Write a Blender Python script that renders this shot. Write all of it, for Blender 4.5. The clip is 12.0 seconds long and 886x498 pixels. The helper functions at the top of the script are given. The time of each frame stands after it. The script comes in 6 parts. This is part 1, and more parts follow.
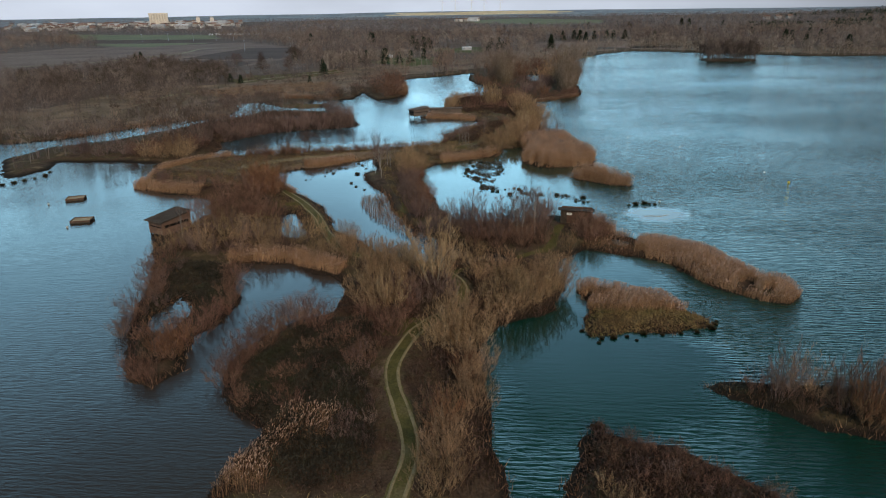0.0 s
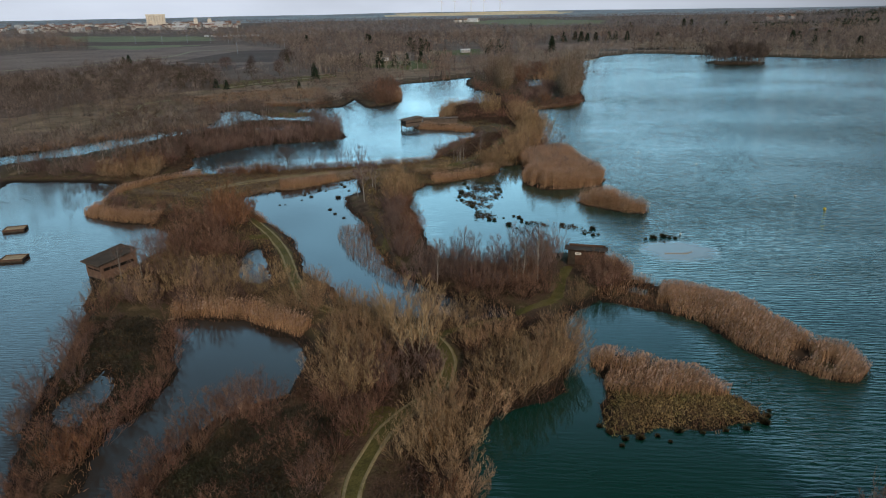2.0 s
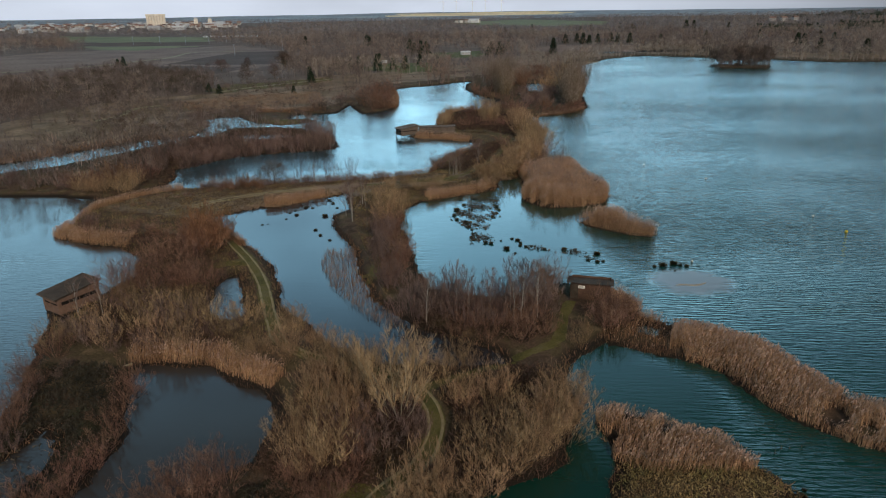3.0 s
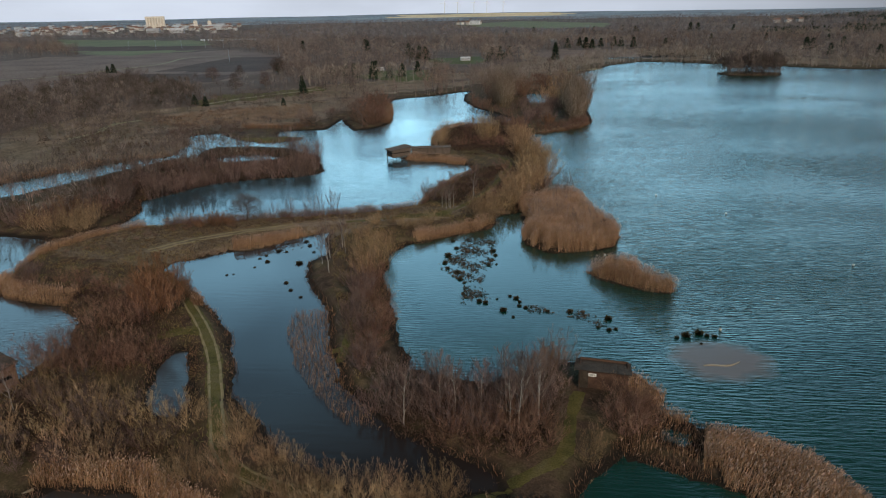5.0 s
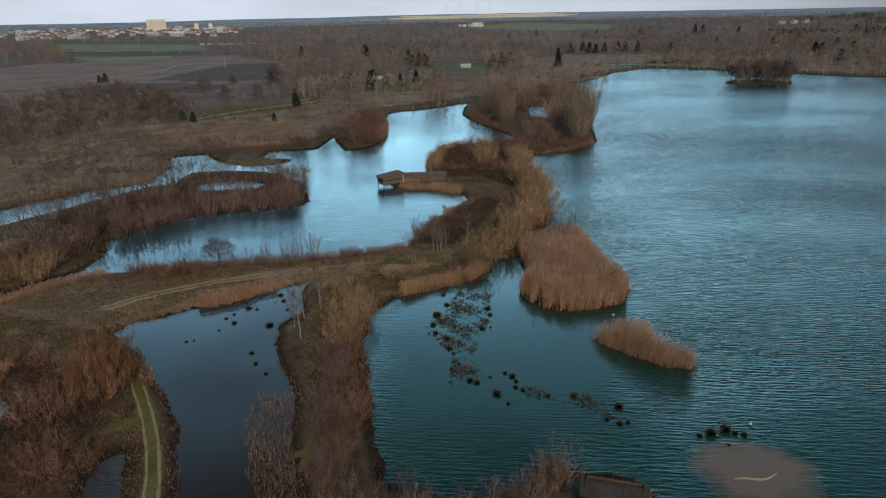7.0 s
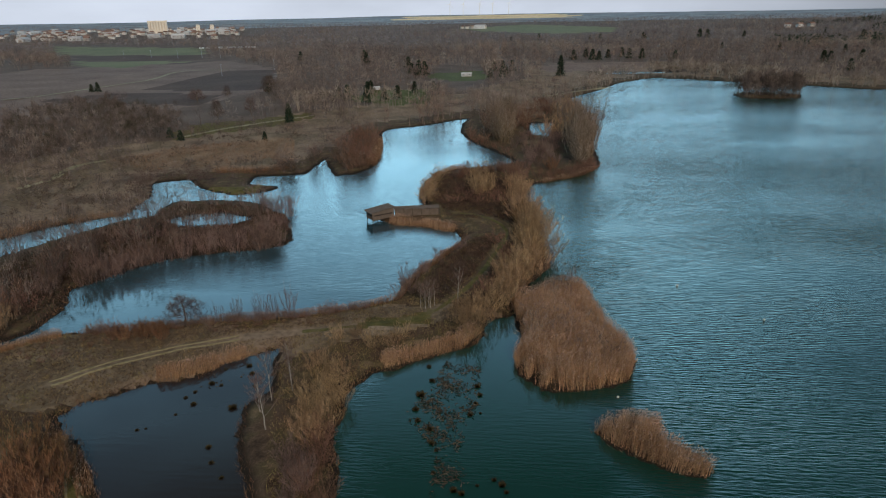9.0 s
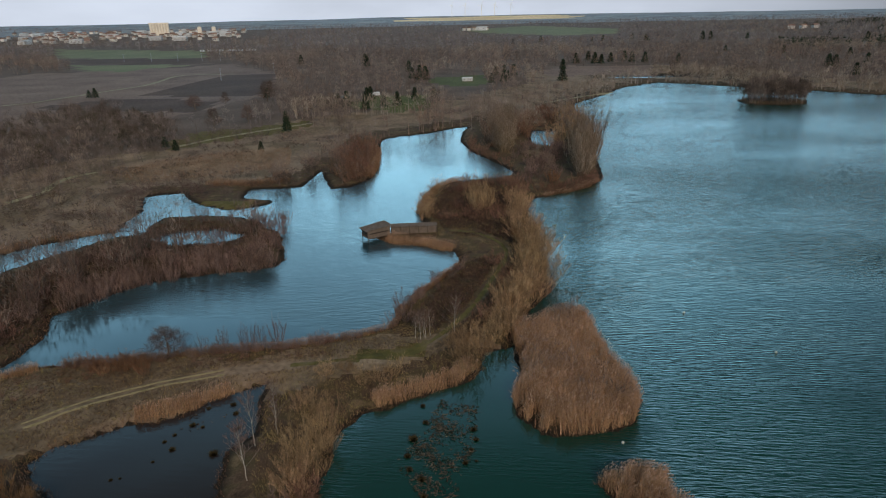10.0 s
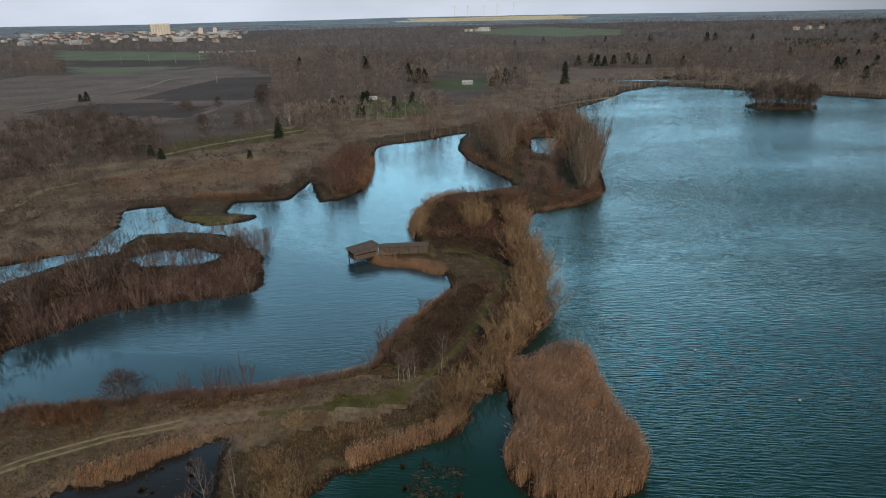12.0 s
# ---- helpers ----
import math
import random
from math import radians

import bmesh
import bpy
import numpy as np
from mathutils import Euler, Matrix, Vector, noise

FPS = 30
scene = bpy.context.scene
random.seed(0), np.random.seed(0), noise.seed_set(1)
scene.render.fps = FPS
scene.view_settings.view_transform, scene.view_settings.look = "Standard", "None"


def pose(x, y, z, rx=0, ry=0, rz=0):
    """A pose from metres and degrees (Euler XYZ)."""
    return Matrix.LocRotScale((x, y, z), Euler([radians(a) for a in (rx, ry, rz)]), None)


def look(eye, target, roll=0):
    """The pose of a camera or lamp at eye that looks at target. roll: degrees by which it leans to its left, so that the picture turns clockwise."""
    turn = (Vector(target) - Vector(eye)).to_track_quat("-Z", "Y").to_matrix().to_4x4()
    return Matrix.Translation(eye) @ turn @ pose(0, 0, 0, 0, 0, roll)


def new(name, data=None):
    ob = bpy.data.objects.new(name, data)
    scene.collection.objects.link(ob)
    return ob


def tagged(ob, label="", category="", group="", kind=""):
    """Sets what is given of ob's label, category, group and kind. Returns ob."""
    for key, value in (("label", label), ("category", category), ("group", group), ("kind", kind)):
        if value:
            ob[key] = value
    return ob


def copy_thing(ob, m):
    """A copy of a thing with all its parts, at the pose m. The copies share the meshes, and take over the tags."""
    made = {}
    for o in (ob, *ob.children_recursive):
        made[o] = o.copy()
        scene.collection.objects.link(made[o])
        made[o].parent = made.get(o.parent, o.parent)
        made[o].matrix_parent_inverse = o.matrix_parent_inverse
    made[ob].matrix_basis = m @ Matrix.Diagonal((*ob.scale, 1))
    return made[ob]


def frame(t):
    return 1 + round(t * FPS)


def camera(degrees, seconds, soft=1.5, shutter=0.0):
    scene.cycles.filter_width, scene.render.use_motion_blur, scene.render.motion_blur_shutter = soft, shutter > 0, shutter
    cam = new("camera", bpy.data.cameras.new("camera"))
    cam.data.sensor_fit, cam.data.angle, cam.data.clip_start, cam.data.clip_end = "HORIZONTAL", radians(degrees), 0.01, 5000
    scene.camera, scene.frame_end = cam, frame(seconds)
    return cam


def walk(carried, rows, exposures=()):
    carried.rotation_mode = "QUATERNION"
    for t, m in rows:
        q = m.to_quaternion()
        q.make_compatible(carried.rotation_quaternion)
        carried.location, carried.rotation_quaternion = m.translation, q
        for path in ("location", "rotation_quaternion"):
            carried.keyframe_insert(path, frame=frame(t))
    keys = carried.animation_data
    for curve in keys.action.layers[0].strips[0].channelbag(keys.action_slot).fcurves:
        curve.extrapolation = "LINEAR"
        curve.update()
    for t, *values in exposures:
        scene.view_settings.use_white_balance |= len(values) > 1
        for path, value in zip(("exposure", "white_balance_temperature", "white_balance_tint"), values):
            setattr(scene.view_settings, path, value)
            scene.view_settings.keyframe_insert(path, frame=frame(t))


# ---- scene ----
cam = camera(70.0, 12.0, soft=1.1)

PATH = [
    (0, (-1.946, 6.626, 30.876), (-2.07, 8.494, 30.173), -1.0),
    (0.5, (-1.839, 9.99, 30.934), (-1.963, 11.859, 30.232), -1.0),
    (1, (-1.696, 13.928, 31.137), (-1.819, 15.797, 30.435), -1.0),
    (1.5, (-1.488, 17.76, 31.28), (-1.612, 19.629, 30.578), -1.0),
    (2, (-1.156, 21.713, 31.44), (-1.281, 23.582, 30.738), -1.1),
    (2.5, (-0.821, 25.599, 31.783), (-0.948, 27.468, 31.081), -1.0),
    (3, (-0.405, 29.77, 32.471), (-0.533, 31.639, 31.769), -1.0),
    (5, (0.65, 44.26, 35.257), (0.516, 46.129, 34.557), -1.1),
    (5.5, (0.942, 47.369, 35.987), (0.806, 49.237, 35.287), -1.1),
    (6, (1.242, 50.766, 36.95), (1.103, 52.635, 36.25), -1.2),
    (6.5, (1.503, 53.815, 37.903), (1.362, 55.684, 37.204), -1.2),
    (7, (1.956, 57.122, 39.035), (1.812, 58.991, 38.336), -1.3),
    (9, (3.435, 69.043, 44.145), (3.283, 70.91, 43.446), -1.2),
    (9.5, (3.788, 71.832, 45.37), (3.632, 73.699, 44.671), -1.2),
    (10, (4.035, 74.73, 46.352), (3.876, 76.597, 45.655), -1.3),
    (10.5, (4.304, 77.22, 46.558), (4.144, 79.087, 45.86), -1.3),
    (11, (4.541, 79.763, 46.775), (4.378, 81.63, 46.078), -1.3),
    (11.5, (4.909, 82.218, 47.006), (4.745, 84.086, 46.309), -1.3),
    (12, (5.483, 84.998, 47.308), (5.316, 86.865, 46.612), -1.3),
]
walk(cam, [(t, look(eye, target, roll)) for t, eye, target, roll in PATH])

# ---------------------------------------------------------------- light
world = bpy.data.worlds.new("overcast_sky")
scene.world = world
world.use_nodes = True
wn, wl = world.node_tree.nodes, world.node_tree.links
wn.clear()
w_out = wn.new("ShaderNodeOutputWorld")
w_bg = wn.new("ShaderNodeBackground")
w_sky = wn.new("ShaderNodeTexSky")
w_sky.sky_type = "NISHITA"
w_sky.sun_disc = False
w_sky.sun_elevation = radians(30)
w_sky.sun_rotation = radians(200)
w_sky.air_density, w_sky.dust_density, w_sky.ozone_density = 1.0, 0.3, 2.5
w_co = wn.new("ShaderNodeTexCoord")
w_cloud = wn.new("ShaderNodeTexNoise")
w_cloud.inputs["Scale"].default_value = 2.2
w_cloud.inputs["Detail"].default_value = 7
w_map = wn.new("ShaderNodeMapping")
w_map.inputs["Scale"].default_value = (1, 1, 3.2)
w_ramp = wn.new("ShaderNodeValToRGB")
w_ramp.color_ramp.elements[0].position, w_ramp.color_ramp.elements[1].position = 0.30, 0.60
w_ramp.color_ramp.elements[0].color = (0.45, 0.45, 0.45, 1)
w_mix = wn.new("ShaderNodeMix")
w_mix.data_type = "RGBA"
w_tone = wn.new("ShaderNodeValToRGB")
w_tone.color_ramp.elements[0].position, w_tone.color_ramp.elements[0].color = 0.03, (0.25, 0.275, 0.32, 1)
w_tone.color_ramp.elements[1].position, w_tone.color_ramp.elements[1].color = 0.10, (0.57, 1.10, 1.38, 1)
w_mid = w_tone.color_ramp.elements.new(0.42)
w_mid.color = (0.40, 0.84, 1.17, 1)
w_high = w_tone.color_ramp.elements.new(0.64)
w_high.color = (0.05, 0.088, 0.108, 1)
w_gain = wn.new("ShaderNodeVectorMath")
w_gain.operation = "SCALE"
w_north = wn.new("ShaderNodeVectorMath")
w_north.operation = "DOT_PRODUCT"
w_north.inputs[1].default_value = (-0.3, 0.954, 0)
w_east = wn.new("ShaderNodeMapRange")
w_east.interpolation_type = "SMOOTHSTEP"
w_east.inputs["From Min"].default_value, w_east.inputs["From Max"].default_value = 0.5, 1.0
w_east.inputs["To Min"].default_value, w_east.inputs["To Max"].default_value = 4.8, 21.5
wl.new(w_co.outputs["Generated"], w_north.inputs[0])
wl.new(w_north.outputs["Value"], w_east.inputs["Value"])
w_vary = wn.new("ShaderNodeMapRange")
w_vary.inputs["From Min"].default_value, w_vary.inputs["From Max"].default_value = 0.32, 0.68
w_vary.inputs["To Min"].default_value, w_vary.inputs["To Max"].default_value = 0.82, 1.18
w_both = wn.new("ShaderNodeMath")
w_both.operation = "MULTIPLY"
wl.new(w_cloud.outputs["Fac"], w_vary.inputs["Value"])
wl.new(w_east.outputs["Result"], w_both.inputs[0])
wl.new(w_vary.outputs["Result"], w_both.inputs[1])
wl.new(w_both.outputs["Value"], w_gain.inputs["Scale"])
wl.new(w_tone.outputs["Color"], w_gain.inputs[0])
wl.new(w_gain.outputs["Vector"], w_mix.inputs["B"])
wl.new(w_co.outputs["Generated"], w_map.inputs["Vector"])
wl.new(w_map.outputs["Vector"], w_cloud.inputs["Vector"])
wl.new(w_cloud.outputs["Fac"], w_ramp.inputs["Fac"])
# cloud deck low over the horizon, broken blue above
w_sep = wn.new("ShaderNodeSeparateXYZ")
wl.new(w_sep.outputs["Z"], w_tone.inputs["Fac"])
wl.new(w_co.outputs["Generated"], w_sep.inputs["Vector"])
w_low = wn.new("ShaderNodeMapRange")
w_low.inputs["From Min"].default_value, w_low.inputs["From Max"].default_value = 0.03, 0.16
w_low.inputs["To Min"].default_value, w_low.inputs["To Max"].default_value = 1.0, 0.0
wl.new(w_sep.outputs["Z"], w_low.inputs["Value"])
w_half = wn.new("ShaderNodeMath")
w_half.operation = "MULTIPLY"
w_half.inputs[1].default_value = 0.9
wl.new(w_ramp.outputs["Color"], w_half.inputs[0])
w_max = wn.new("ShaderNodeMath")
w_max.operation = "MAXIMUM"
wl.new(w_half.outputs["Value"], w_max.inputs[0])
wl.new(w_low.outputs["Result"], w_max.inputs[1])
wl.new(w_max.outputs["Value"], w_mix.inputs["Factor"])
wl.new(w_sky.outputs["Color"], w_mix.inputs["A"])
wl.new(w_mix.outputs["Result"], w_bg.inputs["Color"])
w_bg.inputs["Strength"].default_value = 0.15
wl.new(w_bg.outputs["Background"], w_out.inputs["Surface"])

sun_data = bpy.data.lights.new("sun", "SUN")
sun_data.energy, sun_data.angle, sun_data.color = 3.0, radians(10), (1.0, 0.81, 0.62)
sun = new("sun", sun_data)
sun.matrix_world = look((0, 0, 300), (-80, 200, 160))
scene.view_settings.exposure = -0.27


# ---------------------------------------------------------------- materials
def nodes_of(name):
    m = bpy.data.materials.new(name)
    m.use_nodes = True
    return m, m.node_tree.nodes, m.node_tree.links, m.node_tree.nodes["Principled BSDF"]


def blotchy(name, colors, scale=1.0, fine=12.0, rough=0.9, bump=0.4, per="none", spread=0.25, spec=0.04):
    """Colours laid out by broad noise, broken by fine grain; per: object or island gives each its own shade."""
    m, n, l, b = nodes_of(name)
    co = n.new("ShaderNodeTexCoord")
    geo = n.new("ShaderNodeNewGeometry")
    big = n.new("ShaderNodeTexNoise")
    big.inputs["Scale"].default_value, big.inputs["Detail"].default_value = scale, 5
    small = n.new("ShaderNodeTexNoise")
    small.inputs["Scale"].default_value, small.inputs["Detail"].default_value = fine, 4
    for t in (big, small):
        l.new(geo.outputs["Position"], t.inputs["Vector"])
    ramp = n.new("ShaderNodeValToRGB")
    els = ramp.color_ramp.elements
    while len(els) < len(colors):
        els.new(0.5)
    for i, c in enumerate(colors):
        els[i].position = 0.3 + 0.4 * i / max(1, len(colors) - 1)
        els[i].color = (*c, 1)
    if per == "tone":
        own = n.new("ShaderNodeAttribute")
        own.attribute_name = "tone"
        for i in range(len(colors)):
            els[i].position = i / (len(colors) - 1)
        l.new(own.outputs["Fac"], ramp.inputs["Fac"])
    else:
        l.new(big.outputs["Fac"], ramp.inputs["Fac"])
    hsv = n.new("ShaderNodeHueSaturation")
    val = n.new("ShaderNodeMapRange")
    val.inputs["From Min"].default_value, val.inputs["From Max"].default_value = 0.3, 0.7
    val.inputs["To Min"].default_value, val.inputs["To Max"].default_value = 0.7, 1.3
    l.new(small.outputs["Fac"], val.inputs["Value"])
    source = val.outputs["Result"]
    if per != "none":
        if per == "object":
            rnd = n.new("ShaderNodeObjectInfo").outputs["Random"]
        else:
            rnd = geo.outputs["Random Per Island"]
        mr = n.new("ShaderNodeMapRange")
        mr.inputs["To Min"].default_value, mr.inputs["To Max"].default_value = 1 - spread, 1 + spread
        l.new(rnd, mr.inputs["Value"])
        mul = n.new("ShaderNodeMath")
        mul.operation = "MULTIPLY"
        l.new(source, mul.inputs[0])
        l.new(mr.outputs["Result"], mul.inputs[1])
        source = mul.outputs["Value"]
        far = n.new("ShaderNodeMath")
        far.operation = "MULTIPLY"
        far.inputs[1].default_value = 17.3
        l.new(rnd, far.inputs[0])
        frac = n.new("ShaderNodeMath")
        frac.operation = "FRACT"
        l.new(far.outputs["Value"], frac.inputs[0])
        hue = n.new("ShaderNodeMapRange")
        hue.inputs["To Min"].default_value, hue.inputs["To Max"].default_value = 0.488, 0.512
        l.new(frac.outputs["Value"], hue.inputs["Value"])
        l.new(hue.outputs["Result"], hsv.inputs["Hue"])
    l.new(ramp.outputs["Color"], hsv.inputs["Color"])
    l.new(source, hsv.inputs["Value"])
    l.new(hsv.outputs["Color"], b.inputs["Base Color"])
    b.inputs["Roughness"].default_value = rough
    b.inputs["Specular IOR Level"].default_value = spec
    if bump:
        bp = n.new("ShaderNodeBump")
        bp.inputs["Strength"].default_value, bp.inputs["Distance"].default_value = bump, 0.05
        l.new(small.outputs["Fac"], bp.inputs["Height"])
        l.new(bp.outputs["Normal"], b.inputs["Normal"])
    return m


def rounded(m, gain=1.22):
    """Lets fine twigs and blades take their light from the rounded form that they make up together."""
    n, l = m.node_tree.nodes, m.node_tree.links
    own = n.new("ShaderNodeAttribute")
    own.attribute_name = "form"
    turn = n.new("ShaderNodeVectorTransform")
    turn.vector_type, turn.convert_from, turn.convert_to = "NORMAL", "OBJECT", "WORLD"
    l.new(own.outputs["Vector"], turn.inputs["Vector"])
    body = n["Principled BSDF"]
    l.new(turn.outputs["Vector"], body.inputs["Normal"])
    own_side = n.new("ShaderNodeBsdfDiffuse")
    l.new(body.inputs["Base Color"].links[0].from_socket, own_side.inputs["Color"])
    both = n.new("ShaderNodeMixShader")
    both.inputs["Fac"].default_value = 0.6
    l.new(body.outputs["BSDF"], both.inputs[1])
    l.new(own_side.outputs["BSDF"], both.inputs[2])
    l.new(both.outputs["Shader"], n["Material Output"].inputs["Surface"])
    for k in n:
        if k.type == "VALTORGB":
            for e in k.color_ramp.elements:
                e.color = (*[min(0.7, c * gain) for c in e.color[:3]], 1)
    return m


def ellipse(n, l, position, px, py, rx, ry):
    """1 at a place on the plan, falling to 0 at the rim of an uneven ellipse."""
    pm = n.new("ShaderNodeMapping")
    pm.inputs["Location"].default_value = (-px / rx, -py / ry, 0)
    pm.inputs["Scale"].default_value = (1 / rx, 1 / ry, 1)
    l.new(position, pm.inputs["Vector"])
    warp = n.new("ShaderNodeTexNoise")
    warp.inputs["Scale"].default_value, warp.inputs["Detail"].default_value = 1.6, 4
    l.new(pm.outputs["Vector"], warp.inputs["Vector"])
    add = n.new("ShaderNodeVectorMath")
    add.operation = "MULTIPLY_ADD"
    l.new(warp.outputs["Color"], add.inputs[0])
    add.inputs[1].default_value = (0.9, 0.9, 0)
    l.new(pm.outputs["Vector"], add.inputs[2])
    shift = n.new("ShaderNodeVectorMath")
    shift.operation = "SUBTRACT"
    shift.inputs[1].default_value = (0.45, 0.45, 0)
    l.new(add.outputs["Vector"], shift.inputs[0])
    gr = n.new("ShaderNodeTexGradient")
    gr.gradient_type = "SPHERICAL"
    l.new(shift.outputs["Vector"], gr.inputs["Vector"])
    return gr.outputs["Fac"]


def water_material(name, deep, wave, height, rough, calm=(), plume=None, ior=1.42):
    m, n, l, b = nodes_of(name)
    geo = n.new("ShaderNodeNewGeometry")
    mp = n.new("ShaderNodeMapping")
    mp.inputs["Rotation"].default_value = (0, 0, radians(9))
    mp.inputs["Scale"].default_value = (0.26, 1.4, 1)
    l.new(geo.outputs["Position"], mp.inputs["Vector"])
    rip = n.new("ShaderNodeTexNoise")
    rip.inputs["Scale"].default_value, rip.inputs["Detail"].default_value, rip.inputs["Distortion"].default_value = wave, 3.0, 0.7
    l.new(mp.outputs["Vector"], rip.inputs["Vector"])
    gust = n.new("ShaderNodeTexNoise")
    gust.inputs["Scale"].default_value, gust.inputs["Detail"].default_value = 0.022, 4
    mp2 = n.new("ShaderNodeMapping")
    mp2.inputs["Scale"].default_value = (0.5, 1.0, 1)
    l.new(geo.outputs["Position"], mp2.inputs["Vector"])
    l.new(mp2.outputs["Vector"], gust.inputs["Vector"])
    swell = n.new("ShaderNodeTexWave")
    swell.wave_type, swell.bands_direction = "BANDS", "Y"
    swell.inputs["Scale"].default_value, swell.inputs["Distortion"].default_value = 0.21 * wave, 8.0
    swell.inputs["Detail"].default_value, swell.inputs["Detail Scale"].default_value = 3, 0.6
    l.new(mp.outputs["Vector"], swell.inputs["Vector"])
    both = n.new("ShaderNodeMath")
    both.operation = "MULTIPLY_ADD"
    l.new(swell.outputs["Fac"], both.inputs[0])
    both.inputs[1].default_value = 0.09
    l.new(rip.outputs["Fac"], both.inputs[2])
    amp = n.new("ShaderNodeMapRange")
    amp.inputs["From Min"].default_value, amp.inputs["From Max"].default_value = 0.35, 0.65
    amp.inputs["To Min"].default_value, amp.inputs["To Max"].default_value = height * 0.6, height * 1.4
    l.new(gust.outputs["Fac"], amp.inputs["Value"])
    bp = n.new("ShaderNodeBump")
    bp.inputs["Distance"].default_value = 1.0
    strength = amp.outputs["Result"]
    for spot in calm:
        k = n.new("ShaderNodeMapRange")
        k.inputs["From Min"].default_value, k.inputs["From Max"].default_value = 0.0, 0.45
        k.inputs["To Min"].default_value, k.inputs["To Max"].default_value = 1.0, 0.12
        l.new(ellipse(n, l, geo.outputs["Position"], *spot), k.inputs["Value"])
        mu = n.new("ShaderNodeMath")
        mu.operation = "MULTIPLY"
        l.new(strength, mu.inputs[0])
        l.new(k.outputs["Result"], mu.inputs[1])
        strength = mu.outputs["Value"]
    l.new(strength, bp.inputs["Strength"])
    l.new(both.outputs["Value"], bp.inputs["Height"])
    l.new(bp.outputs["Normal"], b.inputs["Normal"])
    tone = n.new("ShaderNodeTexNoise")
    tone.inputs["Scale"].default_value, tone.inputs["Detail"].default_value = 0.03, 3
    l.new(geo.outputs["Position"], tone.inputs["Vector"])
    mix = n.new("ShaderNodeMix")
    mix.data_type = "RGBA"
    mix.inputs["A"].default_value = (*deep, 1)
    mix.inputs["B"].default_value = (*[c * 1.35 for c in deep], 1)
    l.new(tone.outputs["Fac"], mix.inputs["Factor"])
    colour = mix.outputs["Result"]
    if plume:
        # stirred-up sand over a shoal
        px, py, rx, ry, sand = plume
        rp = n.new("ShaderNodeValToRGB")
        rp.color_ramp.elements[0].position, rp.color_ramp.elements[1].position = 0.16, 0.5
        l.new(ellipse(n, l, geo.outputs["Position"], px, py, rx, ry), rp.inputs["Fac"])
        mx = n.new("ShaderNodeMix")
        mx.data_type = "RGBA"
        l.new(rp.outputs["Color"], mx.inputs["Factor"])
        l.new(colour, mx.inputs["A"])
        mx.inputs["B"].default_value = (*sand, 1)
        colour = mx.outputs["Result"]
    l.new(colour, b.inputs["Base Color"])
    b.inputs["Roughness"].default_value = rough
    b.inputs["IOR"].default_value = ior
    return m


M_LAKE = water_material("lake_water", (0.003, 0.0265, 0.018), 2.0, 0.20, 0.04, calm=((3, 126, 22, 30), (8, 78, 17, 20), (6, 150, 12, 16), (9, 59, 15, 14), (26, 105, 6, 4.4)), plume=(26, 105, 7.2, 5.4, (0.135, 0.102, 0.078)), ior=1.46)
M_LAGOON = water_material("lagoon_water", (0.020, 0.042, 0.052), 2.1, 0.085, 0.04, calm=((-50, 158, 40, 10),), ior=1.35)
# brown-grey base colour stands in for grey cloud reflected on this lake
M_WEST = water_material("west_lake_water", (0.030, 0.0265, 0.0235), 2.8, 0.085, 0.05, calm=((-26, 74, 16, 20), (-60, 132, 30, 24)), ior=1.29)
M_POND = water_material("pond_water", (0.017, 0.0135, 0.0125), 1.0, 0.010, 0.02, ior=1.31)
M_SOIL = blotchy("dry_grass_soil", [(0.040, 0.028, 0.020), (0.085, 0.057, 0.038), (0.070, 0.055, 0.030), (0.15, 0.107, 0.066)], 0.35, 5)
_g = M_SOIL.node_tree
# soil grows darker towards the waterline
_low_tone = _g.nodes.new("ShaderNodeMix")
_low_tone.data_type = "RGBA"
_low_tone.inputs["B"].default_value = (0.022, 0.018, 0.014, 1)
_pos = _g.nodes.new("ShaderNodeNewGeometry")
_xyz = _g.nodes.new("ShaderNodeSeparateXYZ")
_edge = _g.nodes.new("ShaderNodeMapRange")
_edge.inputs["From Min"].default_value, _edge.inputs["From Max"].default_value = 0.12, 0.42
_edge.inputs["To Min"].default_value, _edge.inputs["To Max"].default_value = 1.0, 0.0
_g.links.new(_pos.outputs["Position"], _xyz.inputs["Vector"])
_g.links.new(_xyz.outputs["Z"], _edge.inputs["Value"])
_g.links.new(_edge.outputs["Result"], _low_tone.inputs["Factor"])
_g.links.new(_g.nodes["Principled BSDF"].inputs["Base Color"].links[0].from_socket, _low_tone.inputs["A"])
_g.links.new(_low_tone.outputs["Result"], _g.nodes["Principled BSDF"].inputs["Base Color"])
M_MUD = blotchy("mud", [(0.03, 0.026, 0.02), (0.05, 0.042, 0.032)], 0.5, 6, rough=0.6)
M_GREEN = blotchy("mown_grass", [(0.062, 0.058, 0.022), (0.098, 0.086, 0.030), (0.12, 0.10, 0.05)], 0.5, 7)
M_RUT = blotchy("track_gravel", [(0.19, 0.155, 0.085), (0.25, 0.205, 0.115), (0.14, 0.125, 0.06)], 1.2, 14)
M_WOODFLOOR = blotchy("woodland_floor", [(0.075, 0.055, 0.045), (0.125, 0.093, 0.073)], 0.05, 1.5)
M_HEATH = blotchy("dry_heath", [(0.09, 0.064, 0.047), (0.20, 0.146, 0.102), (0.125, 0.096, 0.064), (0.25, 0.187, 0.13)], 0.045, 1.2)
M_PATH = blotchy("trodden_path", [(0.2, 0.185, 0.115), (0.27, 0.245, 0.16)], 0.2, 3)
M_PLOUGH = blotchy("ploughed_field", [(0.062, 0.042, 0.036), (0.09, 0.062, 0.050)], 0.03, 0.8)
